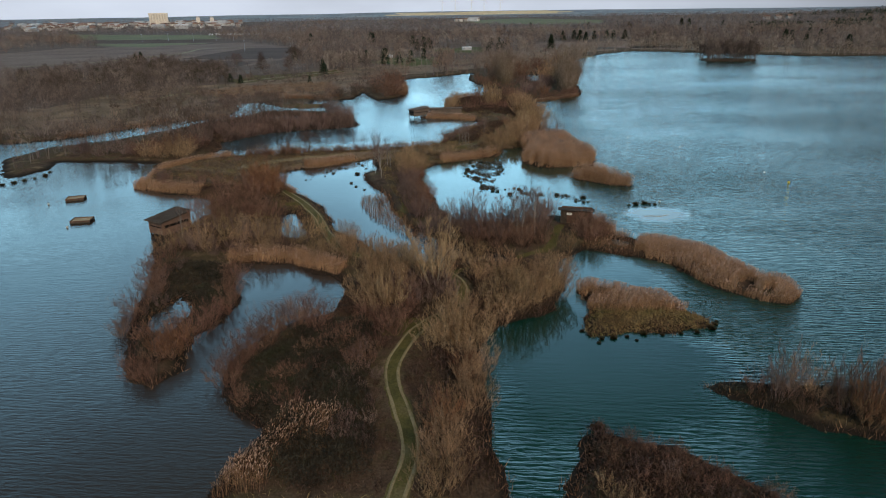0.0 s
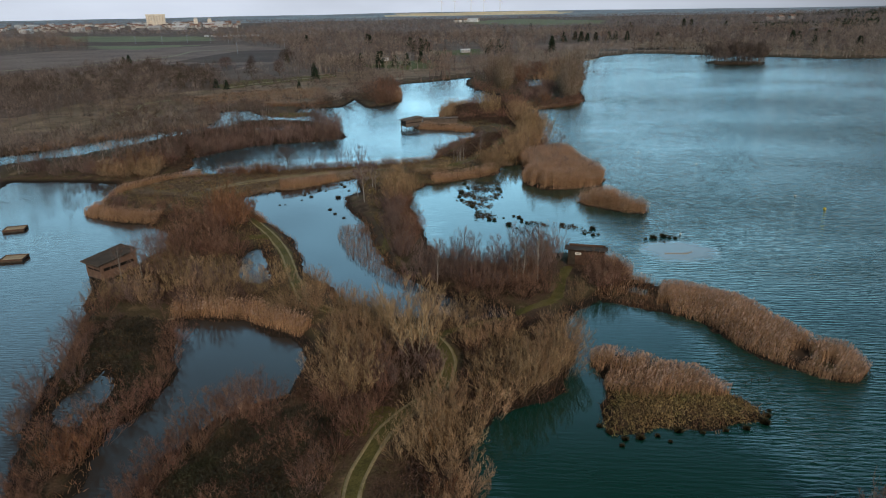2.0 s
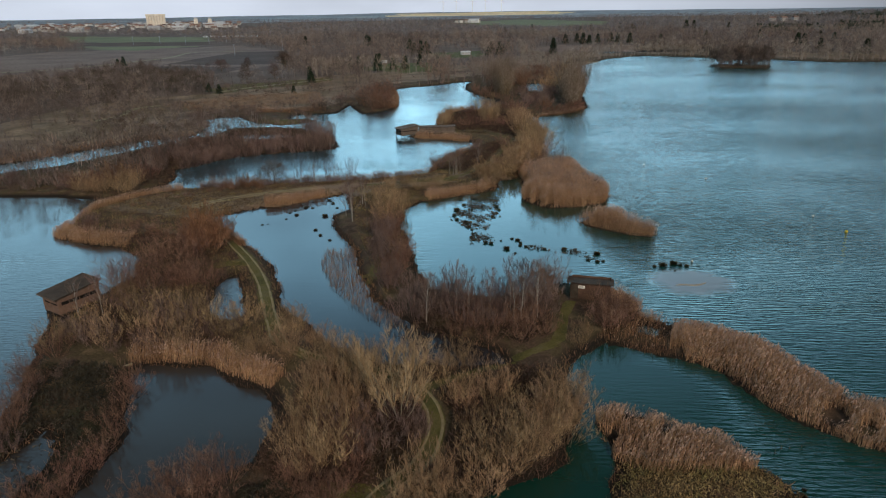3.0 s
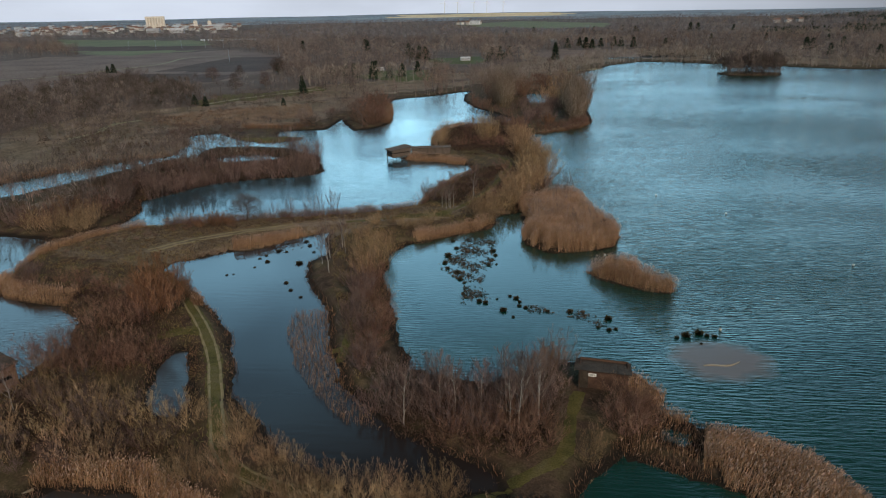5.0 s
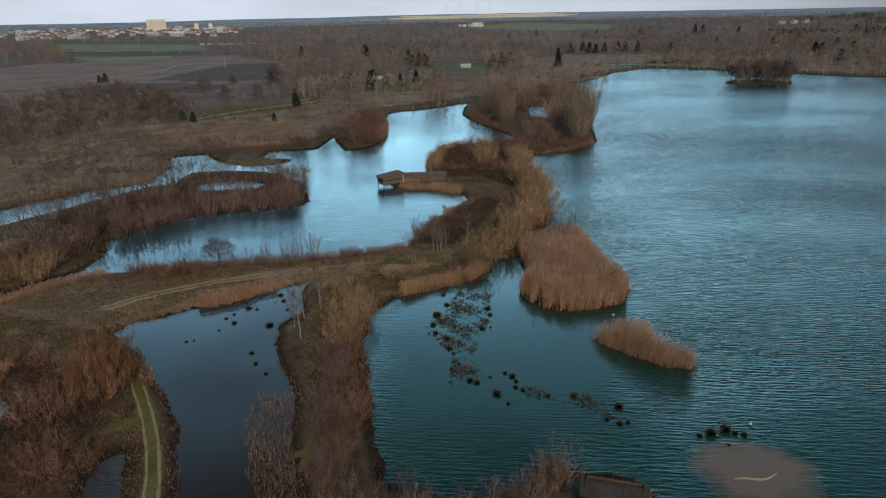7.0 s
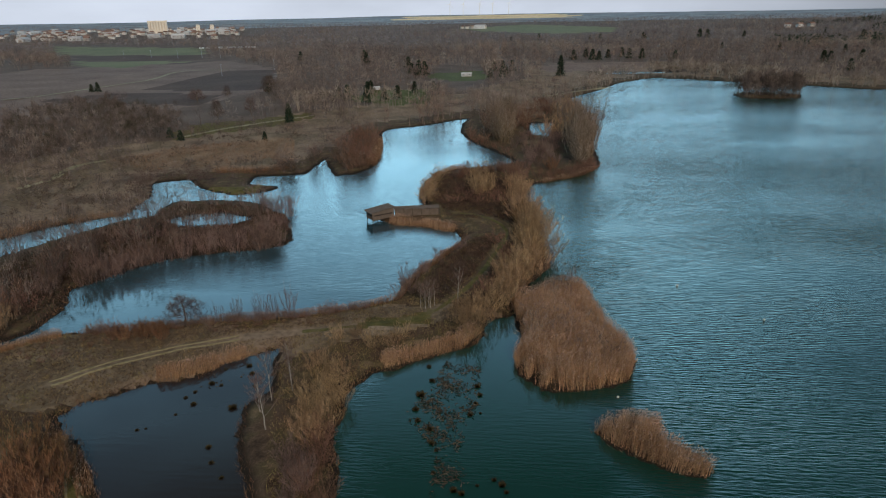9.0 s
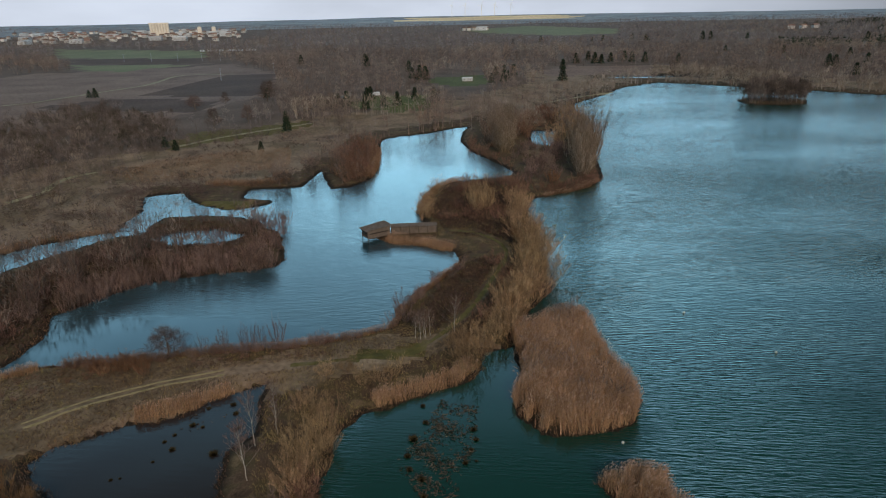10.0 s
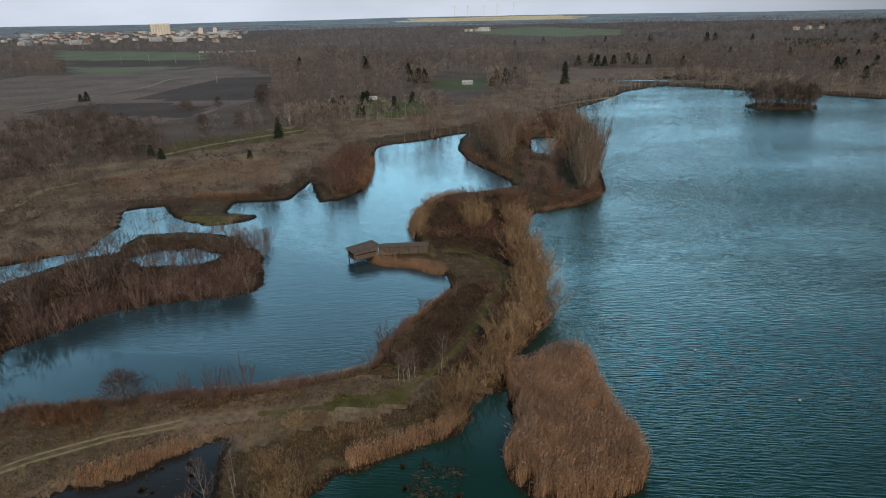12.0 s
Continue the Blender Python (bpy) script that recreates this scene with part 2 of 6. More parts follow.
M_STUBBLE = blotchy("stubble_field", [(0.125, 0.088, 0.072), (0.185, 0.135, 0.108)], 0.03, 0.6)
M_CROP = blotchy("winter_crop", [(0.115, 0.125, 0.068), (0.155, 0.16, 0.088)], 0.02, 0.5)
M_LAWN = blotchy("winter_lawn", [(0.060, 0.072, 0.026), (0.09, 0.10, 0.040)], 0.03, 0.8)
# blue-grey air haze over the far forest is painted into these colours
M_HAZE_HILL = blotchy("hazed_distant_forest", [(0.12, 0.145, 0.17), (0.18, 0.21, 0.24), (0.26, 0.275, 0.285)], 0.006, 0.05, bump=0)
# stubble with a patch of sunshine painted in, far paler than stubble_field
M_SUNFIELD = blotchy("stubble_painted_sunlit", [(0.55, 0.42, 0.24), (0.7, 0.55, 0.34)], 0.004, 0.05, bump=0)

TW = dict(per="object", spread=0.36, bump=0, scale=0.6, fine=3, rough=0.85)
M_TAN = rounded(blotchy("willow_twig_tan", [(0.21, 0.136, 0.080), (0.38, 0.255, 0.150)], **TW))
M_RED = rounded(blotchy("willow_twig_red", [(0.130, 0.074, 0.055), (0.215, 0.126, 0.090)], **TW))
M_ORANGE = rounded(blotchy("willow_twig_orange", [(0.15, 0.080, 0.045), (0.22, 0.120, 0.066)], **TW))
M_GREY = rounded(blotchy("alder_twig", [(0.0847, 0.058, 0.0474), (0.129, 0.0869, 0.0683)], **TW))
M_PURPLE = rounded(blotchy("birch_twig", [(0.120, 0.081, 0.070), (0.195, 0.135, 0.114)], **TW))
M_POPLAR = rounded(blotchy("poplar_twig", [(0.185, 0.14, 0.108), (0.265, 0.205, 0.158)], **TW))
M_BARK = blotchy("bark", [(0.12, 0.084, 0.055), (0.19, 0.135, 0.086)], 2, 20, per="object")
M_PALEBARK = blotchy("pale_bark", [(0.22, 0.185, 0.13), (0.34, 0.29, 0.20)], 2, 18, per="object")
M_BIRCHBARK = blotchy("birch_bark", [(0.096, 0.08, 0.068), (0.272, 0.24, 0.208), (0.336, 0.304, 0.264)], 2.5, 9)
M_UNDER = rounded(blotchy("dead_undergrowth", [(0.040, 0.026, 0.021), (0.082, 0.053, 0.040), (0.066, 0.049, 0.033)], 0.4, 4, per="island", spread=0.4, bump=0))
M_BRAMBLE = rounded(blotchy("bramble", [(0.018, 0.018, 0.014), (0.046, 0.040, 0.030), (0.034, 0.036, 0.022)], 0.4, 4, per="island", spread=0.35, bump=0))
M_REED = rounded(blotchy("reed", [(0.293, 0.171, 0.0981), (0.419, 0.258, 0.152)], 0.35, 3, per="island", spread=0.35, bump=0))
M_REEDDARK = rounded(blotchy("reed_dark", [(0.156, 0.0895, 0.0551), (0.23, 0.14, 0.0822)], 0.35, 3, per="island", spread=0.35, bump=0))
M_PLUME = rounded(blotchy("reed_plume", [(0.314, 0.204, 0.145), (0.419, 0.284, 0.21)], 0.4, 3, per="island", spread=0.3, bump=0))
M_GRASS = rounded(blotchy("dry_grass", [(0.133, 0.0923, 0.0457), (0.228, 0.165, 0.0782), (0.146, 0.132, 0.0521)], 0.3, 4, per="island", spread=0.35, bump=0))
M_FOREST = rounded(blotchy("woodland_twigs", [(0.075, 0.060, 0.049), (0.125, 0.096, 0.083), (0.18, 0.139, 0.121), (0.225, 0.177, 0.150), (0.28, 0.226, 0.183)], 0.02, 0.3, per="tone", spread=0.1, bump=0))
M_CONIFER = rounded(blotchy("conifer_needles", [(0.018, 0.028, 0.018), (0.036, 0.050, 0.028)], 0.2, 2, per="island", bump=0))


# ---------------------------------------------------------------- plan: shorelines in metres
LAKE = [(330, 432), (209, 442), (184, 466), (155, 486), (133, 507), (112, 519), (85, 493), (62, 447), (44, 416),
        (20, 385), (-4, 353), (-13, 347), (-24, 335), (-38, 326), (-40, 318), (-33, 271), (-33, 258), (-37.5, 249),
        (-42.6, 247.5), (-48, 261), (-51, 271), (-51.7, 249), (-65.5, 247), (-65.3, 240), (-63.8, 237), (-56.5, 236),
        (-54.4, 232), (-60.5, 227.5), (-65.8, 226.6), (-76.3, 233), (-84.5, 243), (-93.5, 239), (-87, 226), (-84.7, 208.5),
        (-97, 199), (-116, 170), (-128, 164), (-160, 150), (-260, 120), (-280, -80), (700, -80), (700, 380)]
MAIN_EAST = [(44, 425), (40, 345), (38, 285), (36, 259), (29.5, 248), (23, 243), (15.6, 238), (11.9, 233), (12.1, 220),
             (13, 203), (13.8, 189), (13, 178), (11.5, 172), (7.4, 164), (6.9, 158), (2.8, 156), (1.8, 148), (-3, 146),
             (-6.3, 143.5), (-9, 141), (-12, 140), (-14, 136), (-14.1, 127), (-12, 120), (-10, 111), (-7, 102), (1, 99.5),
             (6.7, 103), (10, 104.5), (15.6, 103), (17.8, 98), (15, 92), (12, 88.5), (9, 86), (7.5, 82), (8, 77.5), (6.2, 70),
             (2.7, 67.6), (-0.4, 65.6), (-1.8, 63), (-2.1, 58.7), (-1.6, 53), (-0.8, 45.7), (0.5, 38), (1.5, 28), (0, 16), (-4, 8)]
MAIN_WEST = [(-10, 4), (-18, 9), (-23, 20), (-22.5, 32), (-20.5, 40), (-19.5, 45), (-18.2, 46.4), (-21, 49), (-24, 52), (-25.8, 56), (-25.2, 59.6), (-23.7, 63.7),
             (-21.5, 66.3), (-18.3, 68.4), (-17.6, 74), (-20.6, 78.7), (-24.3, 80.4), (-26.8, 82.7), (-35, 83), (-32.5, 76.6), (-30, 71.8),
             (-29.5, 66), (-31.5, 63.5), (-31, 60), (-29.7, 56), (-31.2, 53.4), (-33.8, 53.8), (-37.3, 60), (-40, 67), (-43, 76.4),
             (-47.3, 86), (-49.5, 90.7), (-48, 99), (-46.8, 105), (-49.8, 111.8), (-54.5, 115.7), (-59.8, 116.5), (-68.4, 120.5),
             (-70, 124.7), (-69.5, 127), (-72, 136.7), (-62.5, 149)]
MAIN_NORTH = [(-51.5, 150.7), (-40, 153.8), (-25.5, 156.6), (-16.3, 160.6), (-12, 163), (-11.5, 169.7), (-10.3, 173.4),
              (-7.4, 179.5), (-3.4, 188.8), (-2.7, 194), (-4, 196.6), (-9.8, 200), (-19, 202.6), (-22, 206), (-16, 211.9), (-11.7, 215.6),
              (-14.6, 223), (-15, 232), (-14, 241), (-12.6, 249), (-9, 255), (-2, 258), (6, 261), (11, 266), (4, 282), (-4, 298),
              (-9, 318), (-9, 340), (-4, 360), (0, 420)]
MAIN = MAIN_EAST + MAIN_WEST + MAIN_NORTH
POND = [(-26.7, 145.8), (-32.4, 141.7), (-33.5, 138.8), (-39.3, 136.5), (-43, 133.8), (-46.3, 131.8), (-47.9, 128.5), (-41, 123),
        (-35.3, 117), (-29.4, 109.4), (-24.2, 96.6), (-16.3, 87.5), (-10.8, 84), (-2.5, 83.4), (1.7, 84.3), (1.3, 86.2), (-2.9, 88.8),
        (-7.3, 91), (-9.9, 94.3), (-13.4, 98), (-17.6, 108.4), (-19.7, 115.8), (-22.5, 121), (-25, 126.7), (-26.4, 132), (-24.2, 136)]
POOL = [(-33.6, 97.3), (-34.6, 102), (-34, 104.8), (-32.4, 105), (-29.6, 98.6), (-28.2, 94.6), (-28.4, 92.6), (-30.8, 92.6)]
POINT_POOL = [(19, 339), (29, 339), (26, 307), (18, 312)]
SPIT = [(12, 89.5), (15.2, 87.2), (18, 86.2), (22.3, 83.3), (24.2, 77.9), (27, 74.7), (29.2, 72.5), (32, 72), (34, 74), (34.2, 77),
        (31.9, 79.3), (29.5, 83.8), (27.8, 89.5), (23.8, 91.7), (20.2, 92.8), (15.7, 97)]
SPIT_POOL = [(16.5, 93.2), (19, 92), (18.5, 90), (16, 91)]
ISLE = [(9.5, 75.3), (9.9, 71), (8.8, 66), (9.1, 64), (10.8, 64), (13.9, 65), (17.7, 65), (21.3, 66), (21.9, 67), (20.9, 68.8),
        (19, 70.7), (18.5, 72.8), (15.6, 73.8), (12.7, 76), (10.6, 76.6)]
ISLE_EAST = [(17, 55), (18.8, 53.4), (22, 51.2), (24, 49.7), (26, 48.8), (28.3, 47.8), (36, 45), (40, 50), (32, 54.3), (28.4, 55.2),
             (24.8, 55.5), (20.3, 56)]
ISLE_SOUTH = [(4.9, 44.7), (5.7, 47.3), (6.8, 48.4), (8.9, 47.6), (12, 46.8), (13.9, 45.6), (16, 43.6), (19, 41), (20.5, 36), (17.5, 32), (12, 29.5), (7, 31), (4.6, 36), (3.8, 41)]
REED_ISLE = [(6.7, 161.6), (7.4, 155.6), (8, 150.3), (6.6, 144), (6.9, 141), (8.6, 139), (9.9, 137.3), (13.3, 136.8), (16.9, 137.6),
             (21, 139.7), (22.4, 144), (22.4, 147.6), (20.9, 152), (19.6, 160), (18.6, 168), (14.4, 168), (10.8, 164)]
REED_ISLET = [(14.9, 129), (16.5, 127), (18, 125.8), (19.5, 124.5), (22.4, 122.5), (25, 122), (26, 122.8), (25, 124), (23.2, 125.6),
              (22, 126.4), (21.9, 128.4), (22.5, 131), (19, 130.8), (16.2, 129.4)]
ISLE_WEST = [(-114, 146), (-100, 127), (-96, 136), (-99, 143.5), (-82, 143.5), (-73, 141), (-66, 149), (-66, 157), (-70, 164.5), (-68, 169),
             (-64.7, 174), (-61, 179.7), (-52.6, 183.4), (-43.3, 186), (-39.6, 187.5), (-38, 192), (-41.5, 200), (-44.6, 208),
             (-49, 212), (-53, 217.5), (-57.5, 220), (-66.7, 222), (-78, 220), (-78.4, 212), (-76.6, 207), (-82.5, 205),
             (-88, 195), (-100, 170), (-112, 160)]
ISLE_POOL = [(-74, 204), (-69, 209), (-60.5, 211), (-52, 207), (-55, 201), (-65.8, 199.5)]
FAR_ISLE = [(130, 426), (131, 412), (145, 405), (162, 410), (167, 424), (155, 434), (138, 435)]
LANDS = [MAIN, SPIT, ISLE, ISLE_EAST, ISLE_SOUTH, REED_ISLE, REED_ISLET, ISLE_WEST, FAR_ISLE]
NORTH_POOL = [(86, 552), (150, 562), (150, 577), (88, 568)]
FLOOD_POOL = [(-36.8, 63.5), (-34, 62.5), (-34.3, 69), (-37, 73), (-38.4, 68)]
POOLS = [FLOOD_POOL, POND, POOL, POINT_POOL, SPIT_POOL, ISLE_POOL, NORTH_POOL]


def inside(poly, x, y):
    """Signed distance to an outline, positive within."""
    x, y = np.asarray(x, float), np.asarray(y, float)
    d2 = np.full(x.shape, 1e12)
    odd = np.zeros(x.shape, bool)
    for (ax, ay), (bx, by) in zip(poly, poly[1:] + poly[:1]):
        ex, ey = bx - ax, by - ay
        k = np.clip(((x - ax) * ex + (y - ay) * ey) / (ex * ex + ey * ey + 1e-9), 0, 1)
        d2 = np.minimum(d2, (x - ax - k * ex) ** 2 + (y - ay - k * ey) ** 2)
        if ay != by:
            odd ^= ((ay > y) != (by > y)) & (x < ax + (y - ay) / (by - ay) * ex)
    return np.sqrt(d2) * np.where(odd, 1, -1)


def wobble(x, y, s, seed=0.0):
    """Smooth waves of several lengths, about -1 to 1."""
    return (np.sin(x / s + 1.3 * np.sin(y / s * 0.7 + seed) + seed) + np.sin(y / s * 1.1 + 1.7 * np.sin(x / s * 0.6 - seed) + 2 * seed)
            + 0.6 * np.sin((x + y) / s * 2.3 + seed * 3) + 0.5 * np.sin((x - y) / s * 3.7 - seed)) / 3.1


def shore(x, y):
    """Distance to the water's edge: positive on land."""
    x, y = np.asarray(x, float), np.asarray(y, float)
    xx, yy = x + 0.55 * wobble(x, y, 1.3, 1.0), y + 0.55 * wobble(x, y, 1.1, 4.0)
    s = -inside(LAKE, xx, yy)
    for p in LANDS:
        s = np.maximum(s, inside(p, xx, yy))
    for p in POOLS:
        s = np.minimum(s, -inside(p, xx, yy))
    return s


def smooth(a, b, v):
    k = np.clip((v - a) / (b - a), 0, 1)
    return k * k * (3 - 2 * k)


def relief(x, y, s=None):
    """Height of the ground."""
    x, y = np.asarray(x, float), np.asarray(y, float)
    s = shore(x, y) if s is None else s
    z = np.where(s > 0, 0.55 * smooth(0, 2.2, s) + 0.25 * smooth(2, 9, s), -1.6 * smooth(0, 5, -s))
    z = z + np.where(s > 0, 0.10 * wobble(x, y, 2.1, 2.0) * smooth(0, 1.5, s), 0)
    land = smooth(10, 60, s)
    z = z + land * (1.2 + 0.4 * wobble(x, y, 60, 1.0))
    far = smooth(700, 2200, y)
    z = z + land * far * 5
    # wooded rise in the north-east, ridges along the horizon
    z = z + land * 18 * smooth(0.40, 0.68, x / (np.abs(y) + 1)) * smooth(520, 1200, y + 0.25 * x) * (1 - smooth(1500, 2400, y))
    k = smooth(2700, 4300, np.hypot(x, y))
    z = z * (1 - k) + (24 + 4 * wobble(x, y, 520, 3.0) + 2 * wobble(x, y, 170, 6.0) + 5 * np.exp(-((x + 350) / 1300) ** 2) - 10 * smooth(300, 2200, x)) * k
    return z


def mesh_of(name, verts, faces, material, uniform=0):
    """Mesh from arrays; faces all with the same count of corners."""
    me = bpy.data.meshes.new(name)
    verts, faces = np.asarray(verts, np.float32), np.asarray(faces, np.int32)
    k = faces.shape[1]
    me.vertices.add(len(verts))
    me.vertices.foreach_set("co", verts.ravel())
    me.loops.add(faces.size)
    me.loops.foreach_set("vertex_index", faces.ravel())
    me.polygons.add(len(faces))
    me.polygons.foreach_set("loop_start", np.arange(0, faces.size, k, dtype=np.int32))
    me.update(calc_edges=True)
    for m in (material if isinstance(material, (list, tuple)) else [material]):
        me.materials.append(m)
    return me


def formed(me, way, corners=3):
    """Stores the direction in which the form of the whole plant faces at each sliver."""
    way = way / (np.linalg.norm(way, axis=1, keepdims=True) + 1e-9)
    me.attributes.new("form", "FLOAT_VECTOR", "POINT").data.foreach_set("vector", np.repeat(way, corners, 0).astype(np.float32).ravel())
    return me


def axis(fine0, fine1, step, low, high, growth):
    inner = list(np.arange(fine0, fine1 + 0.01, step))
    up, d = [inner[-1]], step
    while up[-1] < high:
        d *= growth
        up.append(up[-1] + d)
    down, d = [inner[0]], step
    while down[-1] > low:
        d *= growth
        down.append(down[-1] - d)
    return np.array(down[:0:-1] + inner + up[1:])


# ---------------------------------------------------------------- ground, one sheet to the horizon
gx = axis(-74, 38, 0.9, -4600, 4600, 1.055)
gy = axis(38, 215, 1.0, -400, 4700, 1.032)
GX, GY = np.meshgrid(gx, gy)
gshore = shore(GX.ravel(), GY.ravel())
gz = relief(GX.ravel(), GY.ravel(), gshore)
nx, ny = len(gx), len(gy)
gi = np.arange(nx * ny).reshape(ny, nx)
gfaces = np.stack([gi[:-1, :-1], gi[:-1, 1:], gi[1:, 1:], gi[1:, :-1]], -1).reshape(-1, 4)
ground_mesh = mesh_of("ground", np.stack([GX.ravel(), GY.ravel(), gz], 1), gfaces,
                      [M_SOIL, M_MUD, M_GREEN, M_WOODFLOOR, M_HEATH, M_PLOUGH, M_STUBBLE, M_CROP, M_HAZE_HILL, M_SUNFIELD, M_LAWN])
fcx, fcy = GX.ravel()[gfaces].mean(1), GY.ravel()[gfaces].mean(1)
fs = gshore[gfaces].mean(1)
fx, fy = fcx + 4 * wobble(fcx, fcy, 9, 2), fcy + 4 * wobble(fcx, fcy, 9, 5)
pick = np.where(fs > 14, 4, 0)
pick = np.where((fs > 60), 3, pick)
FIELDS = [
    (4, [(-118, 172), (-84, 212), (-95, 245), (-60, 255), (-52, 275), (-60, 330), (-80, 345), (-98, 320), (-112, 300), (-118, 262), (-122, 245), (-130, 225), (-150, 190)]),
    (6, [(-430, 520), (-330, 400), (-207, 330), (-165, 355), (-146, 392), (-137, 469), (-177, 612), (-264, 730), (-330, 690), (-430, 640)]),
    (5, [(-250, 413), (-223, 453), (-154, 435), (-146, 390), (-215, 400)]),
    (5, [(-220, 468), (-219, 548), (-221, 615), (-177, 608), (-137, 469), (-167, 456)]),
    (7, [(-740, 1140), (-417, 1015), (-337, 840), (-560, 888)]),
    (5, [(-545, 884), (-339, 839), (-310, 741), (-460, 769)]),
    (7, [(-460, 764), (-307, 736), (-321, 705), (-345, 655), (-405, 685)]),
    (2, [(-122, 309), (-117, 331), (-81, 358), (-75, 348), (-103, 311), (-112, 296)]),
    (10, [(-74, 420), (-51, 440), (-45, 411), (-71, 402)]),
    (10, [(-70, 405), (-64, 447), (-35, 448), (-28, 397), (-45, 382)]),
    (10, [(-43, 557), (-3, 573), (2, 500), (-20, 496), (-39, 515)]),
    (7, [(-85, 1760), (103, 2074), (284, 1640), (240, 1377), (128, 1310), (-20, 1530)]),
    (6, [(37, 591), (65, 646), (134, 633), (123, 575), (44, 562)]),
    (4, [(-72, 137), (-60, 131), (-48, 128), (-36, 139), (-26, 147), (-10, 148), (6, 157), (-12, 160), (-30, 155), (-62, 148)]),
    (2, [(-76, 235), (-58, 234), (-60, 228), (-66, 227.5)]),
    (2, [(-16, 152), (-4, 152), (-4, 156.5), (-16, 156)]),
    (2, [(-19.5, 102), (-16, 101), (-14.5, 112), (-17.5, 113)]),
    (2, [(-12, 62), (-8, 62), (-8, 66.5), (-12, 66.5)]),
]
for slot, poly in FIELDS:
    pick = np.where((inside(poly, fx, fy) > 0) & (fs > 0.5), slot, pick)
# beyond 2500 m the ground takes the forest colour with haze painted in
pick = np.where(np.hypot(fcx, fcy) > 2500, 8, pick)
# a distant band gets the stubble colour brightened to stand for sunshine
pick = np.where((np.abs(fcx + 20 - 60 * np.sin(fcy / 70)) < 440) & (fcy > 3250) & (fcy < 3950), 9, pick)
pick = np.where(fs < -0.8, 1, pick)
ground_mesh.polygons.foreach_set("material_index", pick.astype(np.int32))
ground_mesh.polygons.foreach_set("use_smooth", np.ones(len(gfaces), bool))
ground = tagged(new("ground", ground_mesh), "dry winter marshland, fields and wooded plain", "ground", kind="structure")


def sheet(name, outline, z, material, label):
    bm = bmesh.new()
    bm.faces.new([bm.verts.new((x, y, z)) for x, y in outline])
    bmesh.ops.triangulate(bm, faces=bm.faces[:])
    for f in bm.faces:
        if f.normal.z < 0:
            f.normal_flip()
    me = bpy.data.meshes.new(name)
    bm.to_mesh(me)
    bm.free()
    me.materials.append(material)
    return tagged(new(name, me), label, "water", kind="structure")


DIVIDE = [(-10, -80), (-8, 60), (-3, 75), (4, 86), (3, 96), (-10, 98.5), (-16, 105), (-18, 125), (-19, 148), (-2, 160), (1, 200), (2, 230),
          (20, 250), (20, 300), (22, 380), (30, 425), (40, 560)]
sheet("lake_water", DIVIDE + [(700, 560), (700, -80)], 0.0, M_LAKE, "teal lake with small wind ripples")
CROSS = [(-19, 148), (-40, 152), (-62, 148), (-66, 146), (-69, 143), (-80, 147), (-100, 150), (-280, 150)]
sheet("lagoon_water", CROSS[::-1] + DIVIDE[9:] + [(-280, 560)], -0.006, M_LAGOON, "blue-grey lagoon reflecting the sky")
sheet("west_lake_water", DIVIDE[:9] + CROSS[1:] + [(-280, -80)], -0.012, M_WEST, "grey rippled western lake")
sheet("pond_water", [(-10.5, 82), (3, 82), (4, 87), (-8, 95), (-15, 108), (-18, 118), (-22, 137), (-25, 148), (-50, 135), (-50, 126), (-38, 116), (-28, 98)],
      0.03, M_POND, "dark calm pond between reedy banks")


TRACKS = [
    [(-10.5, 10), (-9.5, 20), (-8.0, 32), (-7.6, 40.6), (-6.9, 43.6), (-7.4, 46.8), (-8.4, 49.6), (-9.8, 53.7), (-10.1, 57.4), (-9, 62.3), (-7.4, 65.4), (-4.5, 69), (-4, 74), (-6, 78.5),
     (-11, 82.2), (-17, 83.6), (-21.5, 86.5), (-23.6, 91), (-26, 96.5), (-28.8, 103), (-32.6, 109.3), (-36.3, 114.5), (-40.8, 120.5)],
    [(-52.5, 134.6), (-47.5, 140), (-40, 144.6), (-32.6, 148), (-24.2, 150.2), (-14, 152.2), (-7.4, 154.6), (-3.5, 160), (1, 170), (4.5, 184), (7, 194), (5.8, 201), (0, 208), (-6, 208.5)],
    [(-6, 78.5), (-0.8, 81.8), (4.5, 85.9), (7.6, 88), (8.4, 93), (9.8, 97.6)],
]


def off_track(x, y):
    """Distance from the middle of the nearest track."""
    d = np.full(np.shape(x), 1e6)
    for line in TRACKS:
        for (ax, ay), (bx, by) in zip(line, line[1:]):
            ex, ey = bx - ax, by - ay
            k = np.clip(((x - ax) * ex + (y - ay) * ey) / (ex * ex + ey * ey), 0, 1)
            d = np.minimum(d, np.hypot(x - ax - k * ex, y - ay - k * ey))
    return d


# ---------------------------------------------------------------- builders for plants
def unit(v):
    return v / (np.linalg.norm(v, axis=-1, keepdims=True) + 1e-9)


def slivers(rng, p0, p1, w):
    """Tapering twigs, one triangle each, turned at random about their own line."""
    d = p1 - p0
    side = unit(np.cross(d, rng.normal(size=p0.shape))) * (np.asarray(w).reshape(-1, 1) * 0.5)
    v = np.stack([p0 - side, p0 + side, p1], 1).reshape(-1, 3)
    return v, np.arange(len(v)).reshape(-1, 3)


